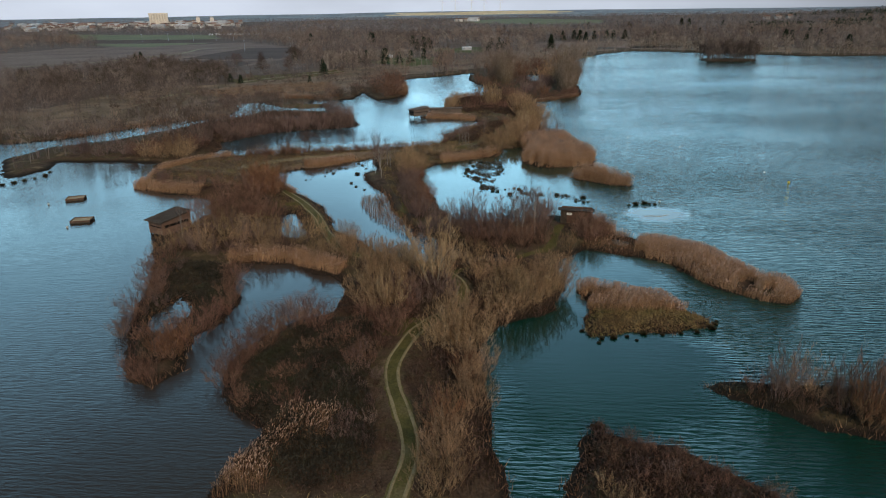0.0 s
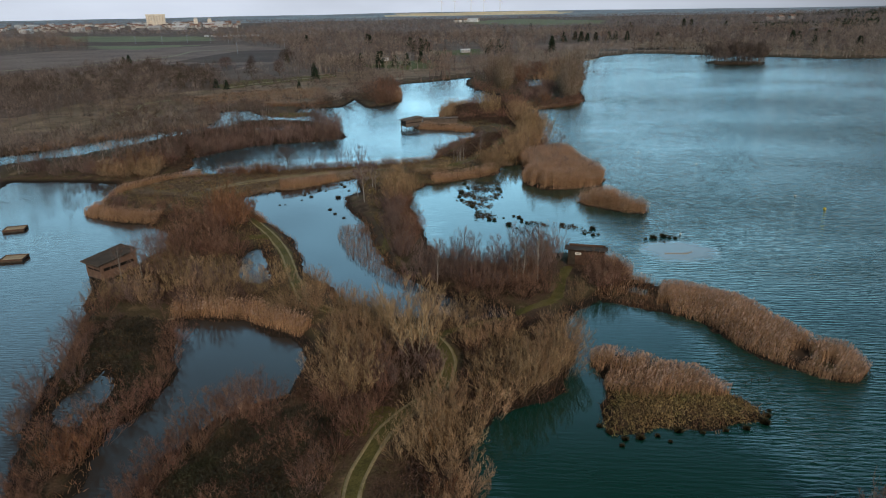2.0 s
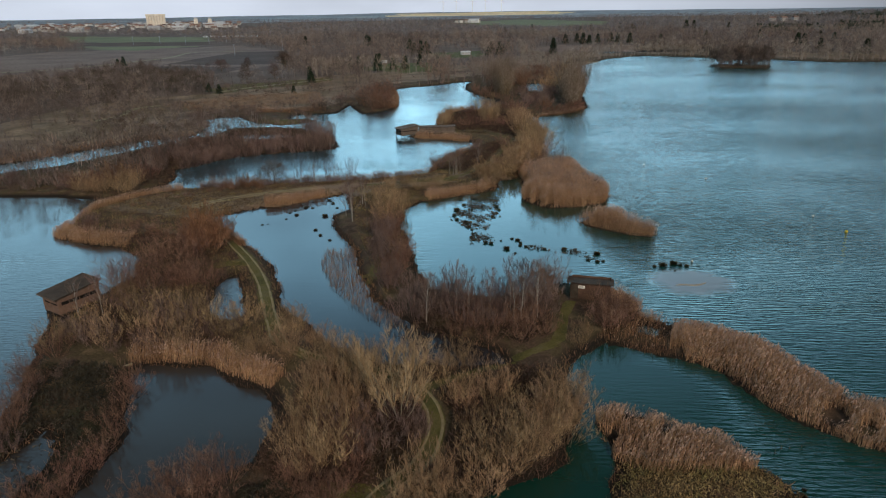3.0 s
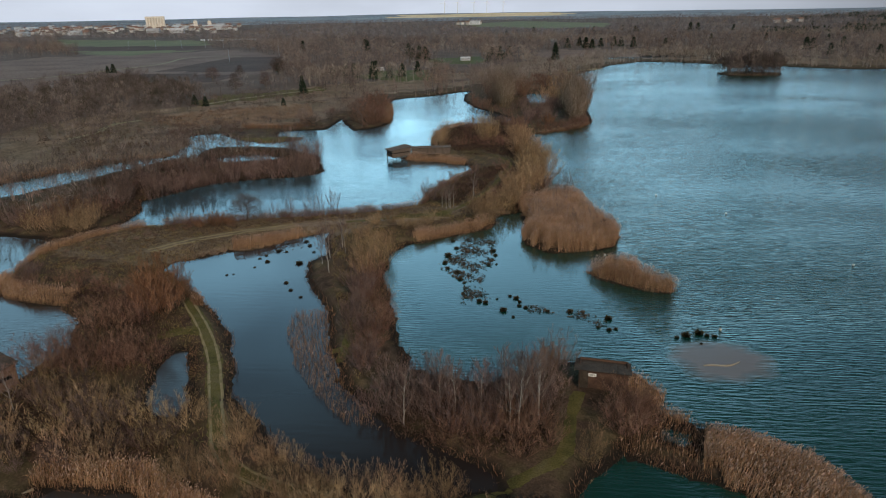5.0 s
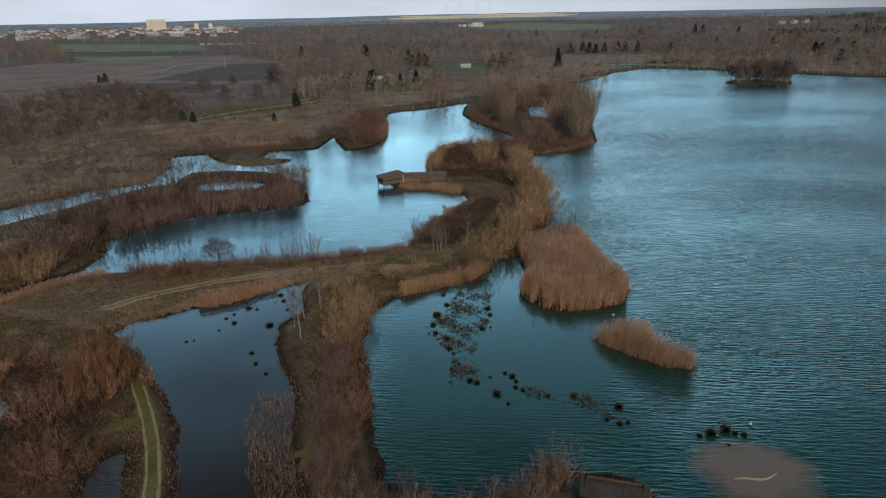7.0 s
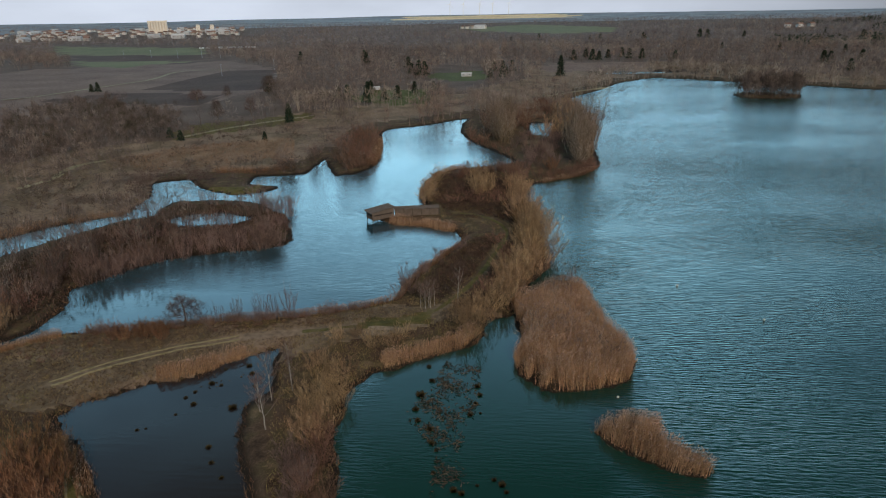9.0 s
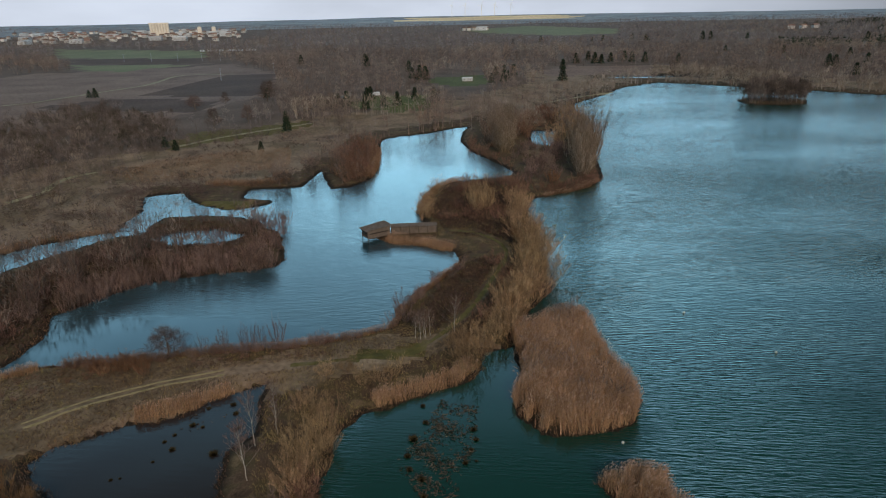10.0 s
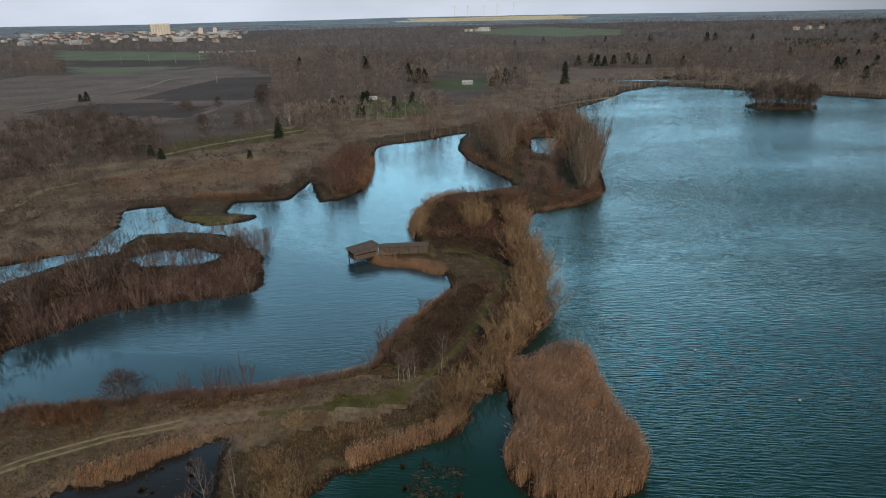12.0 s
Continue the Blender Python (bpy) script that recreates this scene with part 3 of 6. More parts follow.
def rods(p0, p1, r0, r1, n=4):
    """Tapered rods between pairs of points."""
    d = unit(p1 - p0)
    a = unit(np.cross(d, np.where(np.abs(d[:, 2:3]) > 0.9, [[1.0, 0, 0]], [[0, 0, 1.0]])))
    b = np.cross(d, a)
    ang = np.arange(n) * 2 * np.pi / n
    ring = np.cos(ang)[None, :, None] * a[:, None] + np.sin(ang)[None, :, None] * b[:, None]
    lo = p0[:, None] + ring * np.asarray(r0).reshape(-1, 1, 1)
    hi = p1[:, None] + ring * np.asarray(r1).reshape(-1, 1, 1)
    v = np.concatenate([lo, hi], 1).reshape(-1, 3)
    k = np.arange(n)
    f = np.stack([k, (k + 1) % n, (k + 1) % n + n, k + n], 1)
    f = (np.arange(len(p0))[:, None, None] * 2 * n + f[None]).reshape(-1, 4)
    return v, f


def part(name, mesh, parent, label=""):
    ob = new(name, mesh)
    ob.parent = parent
    return tagged(ob, label)


def stems(rng, h, count, lean, base=0.25, bend=0.5, steps=5):
    """Curved stems that fan out from a stool, the outer ones shorter; returns nodes (count, steps + 1, 3)."""
    az = np.arange(count) * 2.399 + rng.uniform(0, 6.28)
    q = np.sqrt(rng.uniform(0.02, 1, count))
    th0 = np.radians(lean) * q
    ln = h * rng.uniform(0.78, 1.05, count) * (1 - 0.36 * q ** 2)
    off = base * q * rng.uniform(0.4, 1, count)
    pts = [np.stack([off * np.cos(az), off * np.sin(az), np.full(count, -0.25)], 1)]
    for k in range(steps):
        th = th0 * (1 - bend * k / steps) + rng.normal(0, 0.08, count)
        a = az + rng.normal(0, 0.25, count)
        pts.append(pts[-1] + (ln / steps)[:, None] * np.stack([np.sin(th) * np.cos(a), np.sin(th) * np.sin(a), np.cos(th)], 1))
    return np.stack(pts, 1)


def twigs_on(rng, lines, per, t0, length, up, out, width):
    """Twigs along polylines: their starts, ends and widths."""
    n, m, _ = lines.shape
    i = np.repeat(np.arange(n), per)
    t = (t0 + (1 - t0) * rng.uniform(0, 1, n * per) ** 0.8) * (m - 1) * 0.999
    k = t.astype(int)
    f = (t - k)[:, None]
    p = lines[i, k] * (1 - f) + lines[i, k + 1] * f
    d = unit(lines[i, k + 1] - lines[i, k])
    r = rng.normal(size=p.shape)
    way = unit(d * (1 - out) + unit(r) * out + np.array([0, 0, up]))
    ln = length * rng.uniform(0.5, 1.15, len(p)) * (1.15 - 0.55 * t / (m - 1))
    return p, p + way * ln[:, None], width * rng.uniform(0.7, 1.2, len(p))


def plant(name, seed, h, count, lean, r, n1, l1, n2, l2, w, twig, bark, label, category, base=0.7, bend=0.6, up=0.5, out=0.5, t0=0.3, trunk=False, steps=2):
    """A bush or tree as an empty with its trunk and its crown of fine twigs; height h."""
    rng = np.random.default_rng(seed)
    root = new(name)
    root.empty_display_size = 0.3
    if trunk:
        axis_line = stems(rng, h, 1, 5, 0.02, 0.2, 7)
        k = count
        t = np.linspace(t0, 0.97, k)
        j = np.minimum((t * 7).astype(int), 6)
        f = (t * 7 - j)[:, None]
        p = axis_line[0, j] * (1 - f) + axis_line[0, j + 1] * f
        az = np.arange(k) * 2.399 + rng.uniform(0, 6)
        el = np.radians(90 - lean) * rng.uniform(0.7, 1.25, k)
        ln = h * 0.36 * (1.12 - t) * rng.uniform(0.75, 1.2, k) + 0.3
        lines = [p]
        for s in range(3):
            e = el + s * 0.18 * up
            lines.append(lines[-1] + (ln / 3)[:, None] * np.stack([np.cos(e) * np.cos(az), np.cos(e) * np.sin(az), np.sin(e)], 1))
            az = az + rng.normal(0, 0.15, k)
        limbs = np.stack(lines, 1)
        tr = np.linspace(r, r * 0.12, 8)
        v1, f1 = rods(axis_line[0, :-1], axis_line[0, 1:], tr[:-1], tr[1:], 6)
        stem = part("trunk", mesh_of("trunk", v1, f1, bark), root)
        lr = np.linspace(r * 0.24, r * 0.06, 4)
        for one in limbs:
            v2, f2 = rods(one[:-1], one[1:], lr[:-1], lr[1:], 3)
            part("limb", mesh_of("limb", v2, f2, bark), root)
        crown_lines = limbs
    else:
        crown_lines = stems(rng, h, count, lean, base, bend, steps)
        m = crown_lines.shape[1]
        rr = np.linspace(r, r * 0.3, m)
        v1, f1 = rods(crown_lines[:, :-1].reshape(-1, 3), crown_lines[:, 1:].reshape(-1, 3), np.tile(rr[:-1], count), np.tile(rr[1:], count), 3)
        mid = (crown_lines[:, :-1] + crown_lines[:, 1:]).reshape(-1, 3) / 2
        part("trunk", formed(mesh_of("trunk", v1, f1, bark), unit(mid * np.array([1, 1, 0.15])) + np.array([0, 0, 0.4]), 6), root)
    a0, a1, aw = twigs_on(rng, crown_lines, n1, 0.12 if trunk else t0, l1, up, out, w * 1.25)
    seg = np.stack([a0, a1], 1)
    b0, b1, bw = twigs_on(rng, seg, n2, 0.25, l2, up, out, w)
    q0, q1 = np.concatenate([a0, b0]), np.concatenate([a1, b1])
    v, f = slivers(rng, q0, q1, np.concatenate([aw, bw]))
    out_way = unit(q1 - np.array([0, 0, 0.4 * h])) + unit(q1 - q0) * 0.35 + np.array([0, 0, 0.35]) + rng.normal(0, 0.15, q1.shape)
    part("crown", formed(mesh_of("crown", v, f, twig), out_way), root)
    tagged(root, label, category, group=name.replace("_", " ") + "s of the marsh")
    root["tall"] = float(h)
    return root


class Grove:
    """Prototypes of one kind, finer ones for the near ground; the first placing uses the prototype itself, later ones copies."""

    def __init__(self, near, far=()):
        self.kinds = [near, list(far) or near]
        self.used = set()

    def put(self, rng, x, y, h, spread=1.0):
        protos = self.kinds[1 if y > 165 else 0]
        p = protos[int(rng.integers(len(protos)))]
        s = h / p["tall"]
        z = max(float(relief(np.array([x]), np.array([y]))[0]), -0.5)
        m = Matrix.Translation((x, y, z)) @ Matrix.Rotation(rng.uniform(0, 6.28), 4, "Z") @ Matrix.Diagonal((s * spread, s * spread, s, 1))
        if p.name in self.used:
            copy_thing(p, m)
        else:
            p.matrix_basis = m
            self.used.add(p.name)

    def rest(self, x, y):
        """Prototypes not drawn yet get a place too."""
        for p in self.kinds[0] + self.kinds[1]:
            if p.name not in self.used:
                x += 2.5
                p.matrix_basis = Matrix.Translation((x, y, float(relief(np.array([x]), np.array([y]))[0])))
                self.used.add(p.name)


L_WIL, L_RED, L_PUR = "bare tan willow bush with fine upright twigs", "bare reddish-brown willow bush with dense twigs", "bare dark purple-brown shrub at the waterside"
TAN = Grove([plant("willow_bush", 10 + i, 5.0, 28, 36, 0.02, 10, 1.1, 5, 0.62, 0.023, M_TAN, M_BARK, L_WIL, "bush", 1.0, 0.1, up=0.5, out=0.55, t0=0.15) for i in range(4)],
            [plant("willow_bush", 15 + i, 5.0, 20, 38, 0.022, 10, 1.15, 5, 0.7, 0.032, M_TAN, M_TAN, L_WIL, "bush", 1.1, 0.1, up=0.5, out=0.55, t0=0.1, steps=2) for i in range(3)])
RED = Grove([plant("reddish_willow_bush", 20 + i, 4.0, 23, 44, 0.018, 10, 0.95, 5, 0.55, 0.023, M_RED, M_RED, L_RED, "bush", 1.0, -0.15, up=0.4, out=0.6, t0=0.1) for i in range(4)],
            [plant("russet_willow_bush", 25 + i, 4.0, 17, 46, 0.02, 10, 1.05, 5, 0.62, 0.032, M_RED, M_RED, L_RED, "bush", 1.0, -0.15, up=0.4, out=0.6, t0=0.1, steps=2) for i in range(3)])
ORANGE = Grove([plant("orange_willow_bush", 30 + i, 3.6, 20, 36, 0.02, 12, 0.95, 5, 0.5, 0.026, M_ORANGE, M_BARK,
                      "bare willow bush with bright orange twigs", "bush", 0.9, up=0.6, out=0.55, t0=0.12) for i in range(2)])
PURPLE = Grove([plant("marsh_shrub", 40 + i, 4.0, 22, 36, 0.016, 10, 0.95, 5, 0.55, 0.022, M_PURPLE, M_PURPLE, L_PUR, "bush", 0.9, 0.2, up=0.45, out=0.58, t0=0.15) for i in range(4)],
               [plant("carr_shrub", 45 + i, 4.0, 18, 30, 0.018, 10, 1.0, 5, 0.6, 0.031, M_PURPLE, M_PURPLE, "bare purple-brown shrub of the flooded carr", "bush", 1.0, 0.2, up=0.45, out=0.48, t0=0.15, steps=2) for i in range(3)])
ALDER = Grove([plant("alder_tree", 50 + i, 6.0, 26, 62, 0.09, 20, 1.0, 5, 0.55, 0.024, M_GREY, M_BARK,
                     "bare dark alder tree with level limbs", "tree", up=0.1, out=0.5, t0=0.2, trunk=True) for i in range(2)])
BIRCH = Grove([plant("birch_tree", 60 + i, 6.5, 16, 36, 0.06, 9, 0.7, 4, 0.45, 0.018, M_PURPLE, M_BIRCHBARK,
                     "slender bare birch tree with white bark", "tree", up=0.4, out=0.45, t0=0.3, trunk=True) for i in range(3)])
POPLAR = Grove([plant("poplar_tree", 70 + i, 9.0, 26, 20, 0.05, 12, 1.3, 6, 0.8, 0.042, M_POPLAR, M_BARK,
                      "tall bare poplar clump with upswept limbs", "tree", 1.8, 0.3, up=0.4, out=0.5, t0=0.1) for i in range(3)])
BROAD = Grove([plant("bare_tree", 80 + i, 6.5, 13, 40, 0.03, 34, 1.3, 7, 0.7, 0.018, M_TAN, M_PALEBARK,
                     "broad bare tree with pale spreading limbs", "tree", 0.35, 0.35, up=0.5, out=0.45, t0=0.3, steps=5) for i in range(2)])
SAPLING = Grove([plant("flooded_sapling", 90 + i, 4.0, 18, 24, 0.016, 10, 0.8, 4, 0.45, 0.017, M_PURPLE, M_PURPLE,
                        "thin bare grey-brown saplings with upright stems", "tree", 0.45, 0.2, up=0.6, out=0.4, t0=0.35) for i in range(3)])


def along(rng, line, n, width):
    pts = np.array(line, float)
    seg = np.hypot(*(pts[1:] - pts[:-1]).T)
    cum = np.concatenate([[0], np.cumsum(seg)])
    d = (np.arange(n) + rng.uniform(0.1, 0.9, n)) / n * cum[-1]
    k = np.clip(np.searchsorted(cum, d) - 1, 0, len(seg) - 1)
    f = ((d - cum[k]) / seg[k])[:, None]
    p = pts[k] * (1 - f) + pts[k + 1] * f
    nrm = unit(pts[k + 1] - pts[k])[:, ::-1] * np.array([1, -1])
    return p + nrm * rng.uniform(-0.5, 0.5, n)[:, None] * width


def band(seed, grove, line, n, width, h0, h1, wet=0.1, spread=1.0):
    """Plants along a line, kept to ground that is not deeper than wet."""
    rng = np.random.default_rng(seed)
    p = along(rng, line, n, width)
    s = shore(p[:, 0], p[:, 1])
    s = np.where(off_track(p[:, 0], p[:, 1]) > np.where(p[:, 1] > 66, 0.9, 1.3), s, -99)
    for (x, y), d in zip(p, s):
        if d > -wet:
            grove.put(rng, float(x), float(y), rng.uniform(h0, h1) * (1.12 if grove is TAN else 1.22) * (1.16 if 60 < y < 135 else 1.0), spread=spread)


# ---- the peninsula's near end
band(101, TAN, [(-5, 39), (-3.6, 50), (-3.2, 58), (-3, 64)], 17, 3.2, 3.2, 4.6)
band(102, ORANGE, [(-4.4, 46), (-4, 62)], 3, 2.5, 2.4, 3.0)
band(103, TAN, [(-1, 65.8), (3, 68.8), (6, 72), (6.6, 77)], 18, 2.6, 3.6, 5.2, spread=1.1)
band(104, TAN, [(-14, 66), (-12.5, 72), (-14.5, 76)], 8, 4.5, 3.4, 4.8)
band(105, RED, [(-24.5, 53), (-25, 58), (-22.5, 63), (-19, 67)], 15, 3.0, 2.2, 3.6, wet=0.3)
band(106, RED, [(-20, 47), (-21, 52)], 5, 4, 1.8, 2.6)
band(107, RED, [(-14, 70), (-12, 66), (-13, 60), (-15, 56)], 12, 5, 1.6, 2.8)
band(112, PURPLE, [(-13, 74), (-8, 71), (-4, 70)], 12, 5, 1.8, 2.8)
band(108, BROAD, [(-7.6, 73), (-7.4, 74)], 1, 0.1, 6.6, 6.8, spread=1.15)
band(113, TAN, [(-6.4, 59.5), (-5.2, 63), (-3.2, 66.6)], 8, 1.6, 3.4, 4.4)
band(114, RED, [(-20, 50), (-16, 56), (-14, 62), (-17, 66)], 20, 6, 1.3, 2.4)
band(115, PURPLE, [(-11.6, 44), (-12.4, 52), (-12.5, 60)], 18, 3.2, 1.2, 2.2)
band(116, TAN, [(-10, 82.8), (-4, 82.4), (1.5, 83.4)], 9, 1.6, 2.4, 3.4)
band(117, RED, [(-11.8, 62), (-10.5, 68), (-9.5, 72)], 10, 2.6, 1.6, 2.6)
band(109, TAN, [(-16, 80), (-10, 76), (-3, 74), (3, 77)], 22, 5, 2.4, 3.8)
band(110, BIRCH, [(-7, 48), (-6, 44), (-5.4, 41)], 3, 1.5, 3.6, 4.4)
band(111, RED, [(-7, 41), (-6, 45), (-6, 52)], 6, 1.6, 1.8, 2.8)
# ---- the flooded thicket by the western hide
band(119, RED, [(-33.8, 54.4), (-31.2, 54.2)], 5, 1.0, 2.0, 2.8, wet=0.6)
band(136, PURPLE, [(-35, 57), (-38, 64), (-41, 74), (-43, 82)], 20, 6.0, 1.2, 2.4, wet=0.8)
band(120, RED, [(-34, 55), (-37, 60), (-39.5, 67), (-42, 76), (-45, 84)], 16, 3.0, 2.0, 3.2, wet=0.8)
band(121, RED, [(-32, 56), (-31.5, 62), (-30.5, 68), (-31, 74), (-33, 80)], 17, 2.4, 2.0, 3.4, wet=0.8)
band(122, ORANGE, [(-32.5, 57), (-31.5, 61)], 3, 1.5, 2.2, 3.0, wet=0.5)
band(123, TAN, [(-46, 86), (-40, 86.5), (-34, 87), (-27, 86)], 9, 4.5, 2.8, 4.2)
band(137, PURPLE, [(-46, 86), (-40, 86.5), (-34, 87), (-27, 86)], 13, 5, 2.4, 3.6)
band(124, TAN, [(-45, 93), (-38, 93), (-34, 91), (-26, 89)], 6, 4.0, 2.8, 4.2)
band(138, PURPLE, [(-45, 93), (-38, 93), (-34, 91), (-26, 89)], 12, 5.0, 2.4, 3.6)
band(125, RED, [(-46, 98), (-42, 101), (-38, 99), (-35.5, 104)], 14, 5, 2.8, 4.2)
band(126, RED, [(-45, 108), (-41, 112), (-44, 117), (-40, 117)], 15, 5, 2.6, 4.2)
band(127, ORANGE, [(-39, 112), (-41, 117), (-44, 120)], 8, 2.4, 3.6, 4.6)
band(128, RED, [(-49, 119), (-56, 121), (-63, 122)], 8, 4, 1.8, 2.6)
band(129, BIRCH, [(-46, 89), (-43, 94)], 2, 2, 4.5, 5.0)
band(130, TAN, [(-25.5, 92), (-21, 88.5), (-17, 85), (-11, 82.5)], 16, 2.4, 2.2, 3.6)
band(131, PURPLE, [(-66.5, 125), (-64, 124)], 3, 2, 2.4, 3.2)
band(132, ALDER, [(-28, 107), (-29, 109)], 1, 0.4, 4.2, 4.4)
band(139, TAN, [(-21, 84.6), (-16, 81.8), (-11, 80.4), (-7, 77.4)], 15, 1.6, 2.8, 3.8)
band(133, TAN, [(-24, 84), (-22, 83)], 3, 2, 2.8, 3.6)
# ---- the finger of land and the eastern hide
band(140, PURPLE, [(-9.5, 97), (-3, 94), (2, 94), (7, 97)], 38, 6.4, 2.8, 4.2)
band(141, RED, [(-4, 90.5), (1, 90), (5, 92), (5, 88)], 14, 3.5, 2.4, 3.6)
band(142, RED, [(12.5, 91.5), (14.5, 93.5), (13.5, 95.2)], 9, 2.2, 2.6, 3.6)
band(143, BIRCH, [(-7.5, 91.5), (-2, 92), (2.5, 93), (5.5, 94.5)], 6, 3, 4.6, 6.0)
band(152, SAPLING, [(-8, 96), (-3, 93.5), (2, 93), (7, 97)], 12, 6, 2.6, 3.8)
band(144, PURPLE, [(-12.2, 100), (-13, 106), (-14.5, 114), (-17, 122)], 24, 2.4, 2.6, 4.0)
band(145, RED, [(-12, 101), (-12, 109), (-13.5, 118), (-16, 126)], 18, 2.2, 2.2, 3.4)
band(146, TAN, [(-16.5, 124), (-16.2, 131), (-15.5, 137), (-19, 142)], 16, 4.0, 3.2, 4.8)
band(147, BIRCH, [(-23, 140), (-21.5, 134), (-24, 131), (-22, 126)], 5, 1.6, 4.2, 6.4)
band(148, ORANGE, [(6, 102.3), (8.5, 102.8)], 2, 1, 2.0, 2.6)
band(149, PURPLE, [(7.2, 101), (8.4, 102)], 2, 1, 3.8, 4.4)
band(150, TAN, [(10.5, 89.5), (9.5, 86.5), (8.6, 84)], 5, 1.6, 2.0, 2.8)
band(151, BIRCH, [(2.6, 91), (5.4, 92.6)], 4, 1.4, 5.0, 6.2)
# ---- the causeway
band(160, PURPLE, [(-57, 148.5), (-46, 150.5), (-34, 153.6), (-24, 156), (-16, 159)], 34, 2.0, 1.1, 2.2)
band(161, RED, [(-56, 148), (-50, 149.5), (-44, 151), (-26, 155.5), (-20, 157)], 20, 2.0, 1.4, 2.8)
band(162, ORANGE, [(-51, 146.6), (-46, 147.5), (-43, 147.6)], 7, 1.6, 2.2, 3.0)
band(163, ALDER, [(-43.2, 151.4), (-42.8, 151.5)], 1, 0.2, 5.8, 6.0, spread=1.5)
band(174, SAPLING, [(-40.4, 151.8), (-36.4, 153), (-31.8, 154.6), (-25, 156)], 5, 0.6, 3.0, 4.4, spread=0.8)
band(172, RED, [(-66, 134), (-58, 139), (-50, 145), (-58, 146), (-66, 143)], 22, 5, 0.6, 1.3)
band(173, RED, [(-40, 149), (-30, 152), (-20, 154)], 16, 2.4, 0.5, 1.0)
band(164, PURPLE, [(-11.5, 163), (-10, 170), (-7.5, 177), (-4, 186), (-2, 192)], 24, 3.6, 1.8, 3.0)
band(165, TAN, [(-1, 150), (2.5, 158), (5.5, 163), (8.5, 169), (11, 176), (12, 186), (11.6, 198), (10.5, 210)], 52, 4.0, 3.8, 5.6, spread=1.12)
band(166, RED, [(2, 164), (4, 172), (6, 182), (6, 192)], 12, 4, 2.2, 3.4)
band(167, BIRCH, [(-7.6, 158.2), (-5.4, 158.8), (-3.2, 160)], 9, 1.2, 3.8, 5.2)
band(168, BIRCH, [(-1.9, 160), (-1.8, 161)], 1, 0.1, 6.6, 6.8)
band(169, TAN, [(-8, 147), (-12, 146), (-16, 147), (-19, 149)], 10, 3, 2.2, 3.4)
band(170, RED, [(13, 184), (13.4, 178), (13, 172)], 6, 2, 2.6, 3.6)
band(171, ORANGE, [(10, 204), (10.5, 198)], 3, 2, 3.8, 4.4)
# ---- round the lagoon hide and the far point
band(180, TAN, [(0, 222), (1.5, 226)], 4, 2, 6.0, 7.6, spread=0.7)
band(181, RED, [(-8, 214), (-3, 218), (3, 216), (5, 224), (-7, 226)], 18, 6, 2.2, 3.4)
band(182, TAN, [(-13, 219), (-13.5, 228), (-12.5, 238), (-10, 247)], 14, 3, 2.2, 3.2)
band(183, RED, [(-8, 240), (-2, 247), (6, 250), (11, 246), (10, 238)], 22, 5, 2.6, 4.6)
band(184, TAN, [(10.5, 216), (10.6, 226), (9, 234)], 12, 3, 3.4, 4.6)
band(185, POPLAR, [(29, 256), (31, 268), (33, 282), (35, 296), (36, 312)], 17, 7, 7.0, 10.5)
band(193, PURPLE, [(12, 252), (20, 262), (16, 280), (14, 300), (20, 304)], 26, 10, 2.8, 4.6)
band(194, TAN, [(24, 300), (30, 318), (36, 340), (38, 372)], 12, 9, 5.0, 7.5)
band(195, RED, [(8, 316), (14, 336), (22, 352), (30, 380)], 22, 14, 5.5, 8.5)
band(186, RED, [(16, 242), (24, 246), (31, 251), (34.5, 258)], 20, 4, 2.6, 4.4)
band(187, RED, [(9, 270), (4, 284), (-3, 298), (-6, 312)], 22, 4.5, 3.0, 4.6)
band(188, POPLAR, [(6, 292), (8, 306), (6, 322), (12, 334)], 14, 10, 6.5, 9.5)
band(189, ORANGE, [(20, 250), (21, 252)], 2, 1, 3.4, 4.0)
band(190, PURPLE, [(15, 264), (22, 280), (28, 300), (34, 320)], 26, 9, 3.0, 5.0)
band(191, RED, [(-37.5, 252), (-40, 262), (-42, 276), (-42, 292), (-44, 306)], 40, 8, 4.4, 7.2)
band(192, PURPLE, [(38, 338), (41, 362), (42, 390)], 16, 7, 6.5, 9.5)
# ---- the wooded island in the lagoon
band(200, PURPLE, [(-68, 168), (-62, 177), (-53, 182.5), (-44, 185.5), (-40, 189)], 62, 4.5, 3.6, 5.6, wet=0.8)
band(201, PURPLE, [(-62, 186), (-53, 190), (-45, 194), (-41, 202)], 38, 7, 2.6, 4.4)
band(202, PURPLE, [(-40, 206), (-44, 211), (-52, 216)], 20, 4, 2.4, 3.6, wet=1)
band(203, RED, [(-72, 158), (-76, 150), (-83, 147)], 14, 6, 3.6, 5.2)
band(204, BROAD, [(-74.5, 146), (-73, 149)], 1, 2, 5.4, 5.8)
band(205, PURPLE, [(-80, 148), (-88, 150), (-98, 148)], 18, 6, 3.0, 4.6)
band(206, PURPLE, [(-75, 160), (-78, 176), (-72, 188), (-66, 196)], 44, 10, 3.4, 5.2)
band(208, SAPLING, [(-72, 201), (-62, 204), (-52, 205), (-46, 210), (-43, 212)], 34, 7, 2.4, 3.6, wet=6)
band(209, SAPLING, [(-70, 216), (-60, 217), (-52, 220), (-44, 218)], 20, 6, 2.0, 3.2, wet=6)
band(218, SAPLING, [(-70, 166), (-62, 178), (-50, 184.5), (-39, 188)], 30, 2.5, 3.0, 4.6, wet=2)
band(207, TAN, [(-70, 151), (-72, 145), (-78, 146)], 11, 4, 4.0, 5.4)
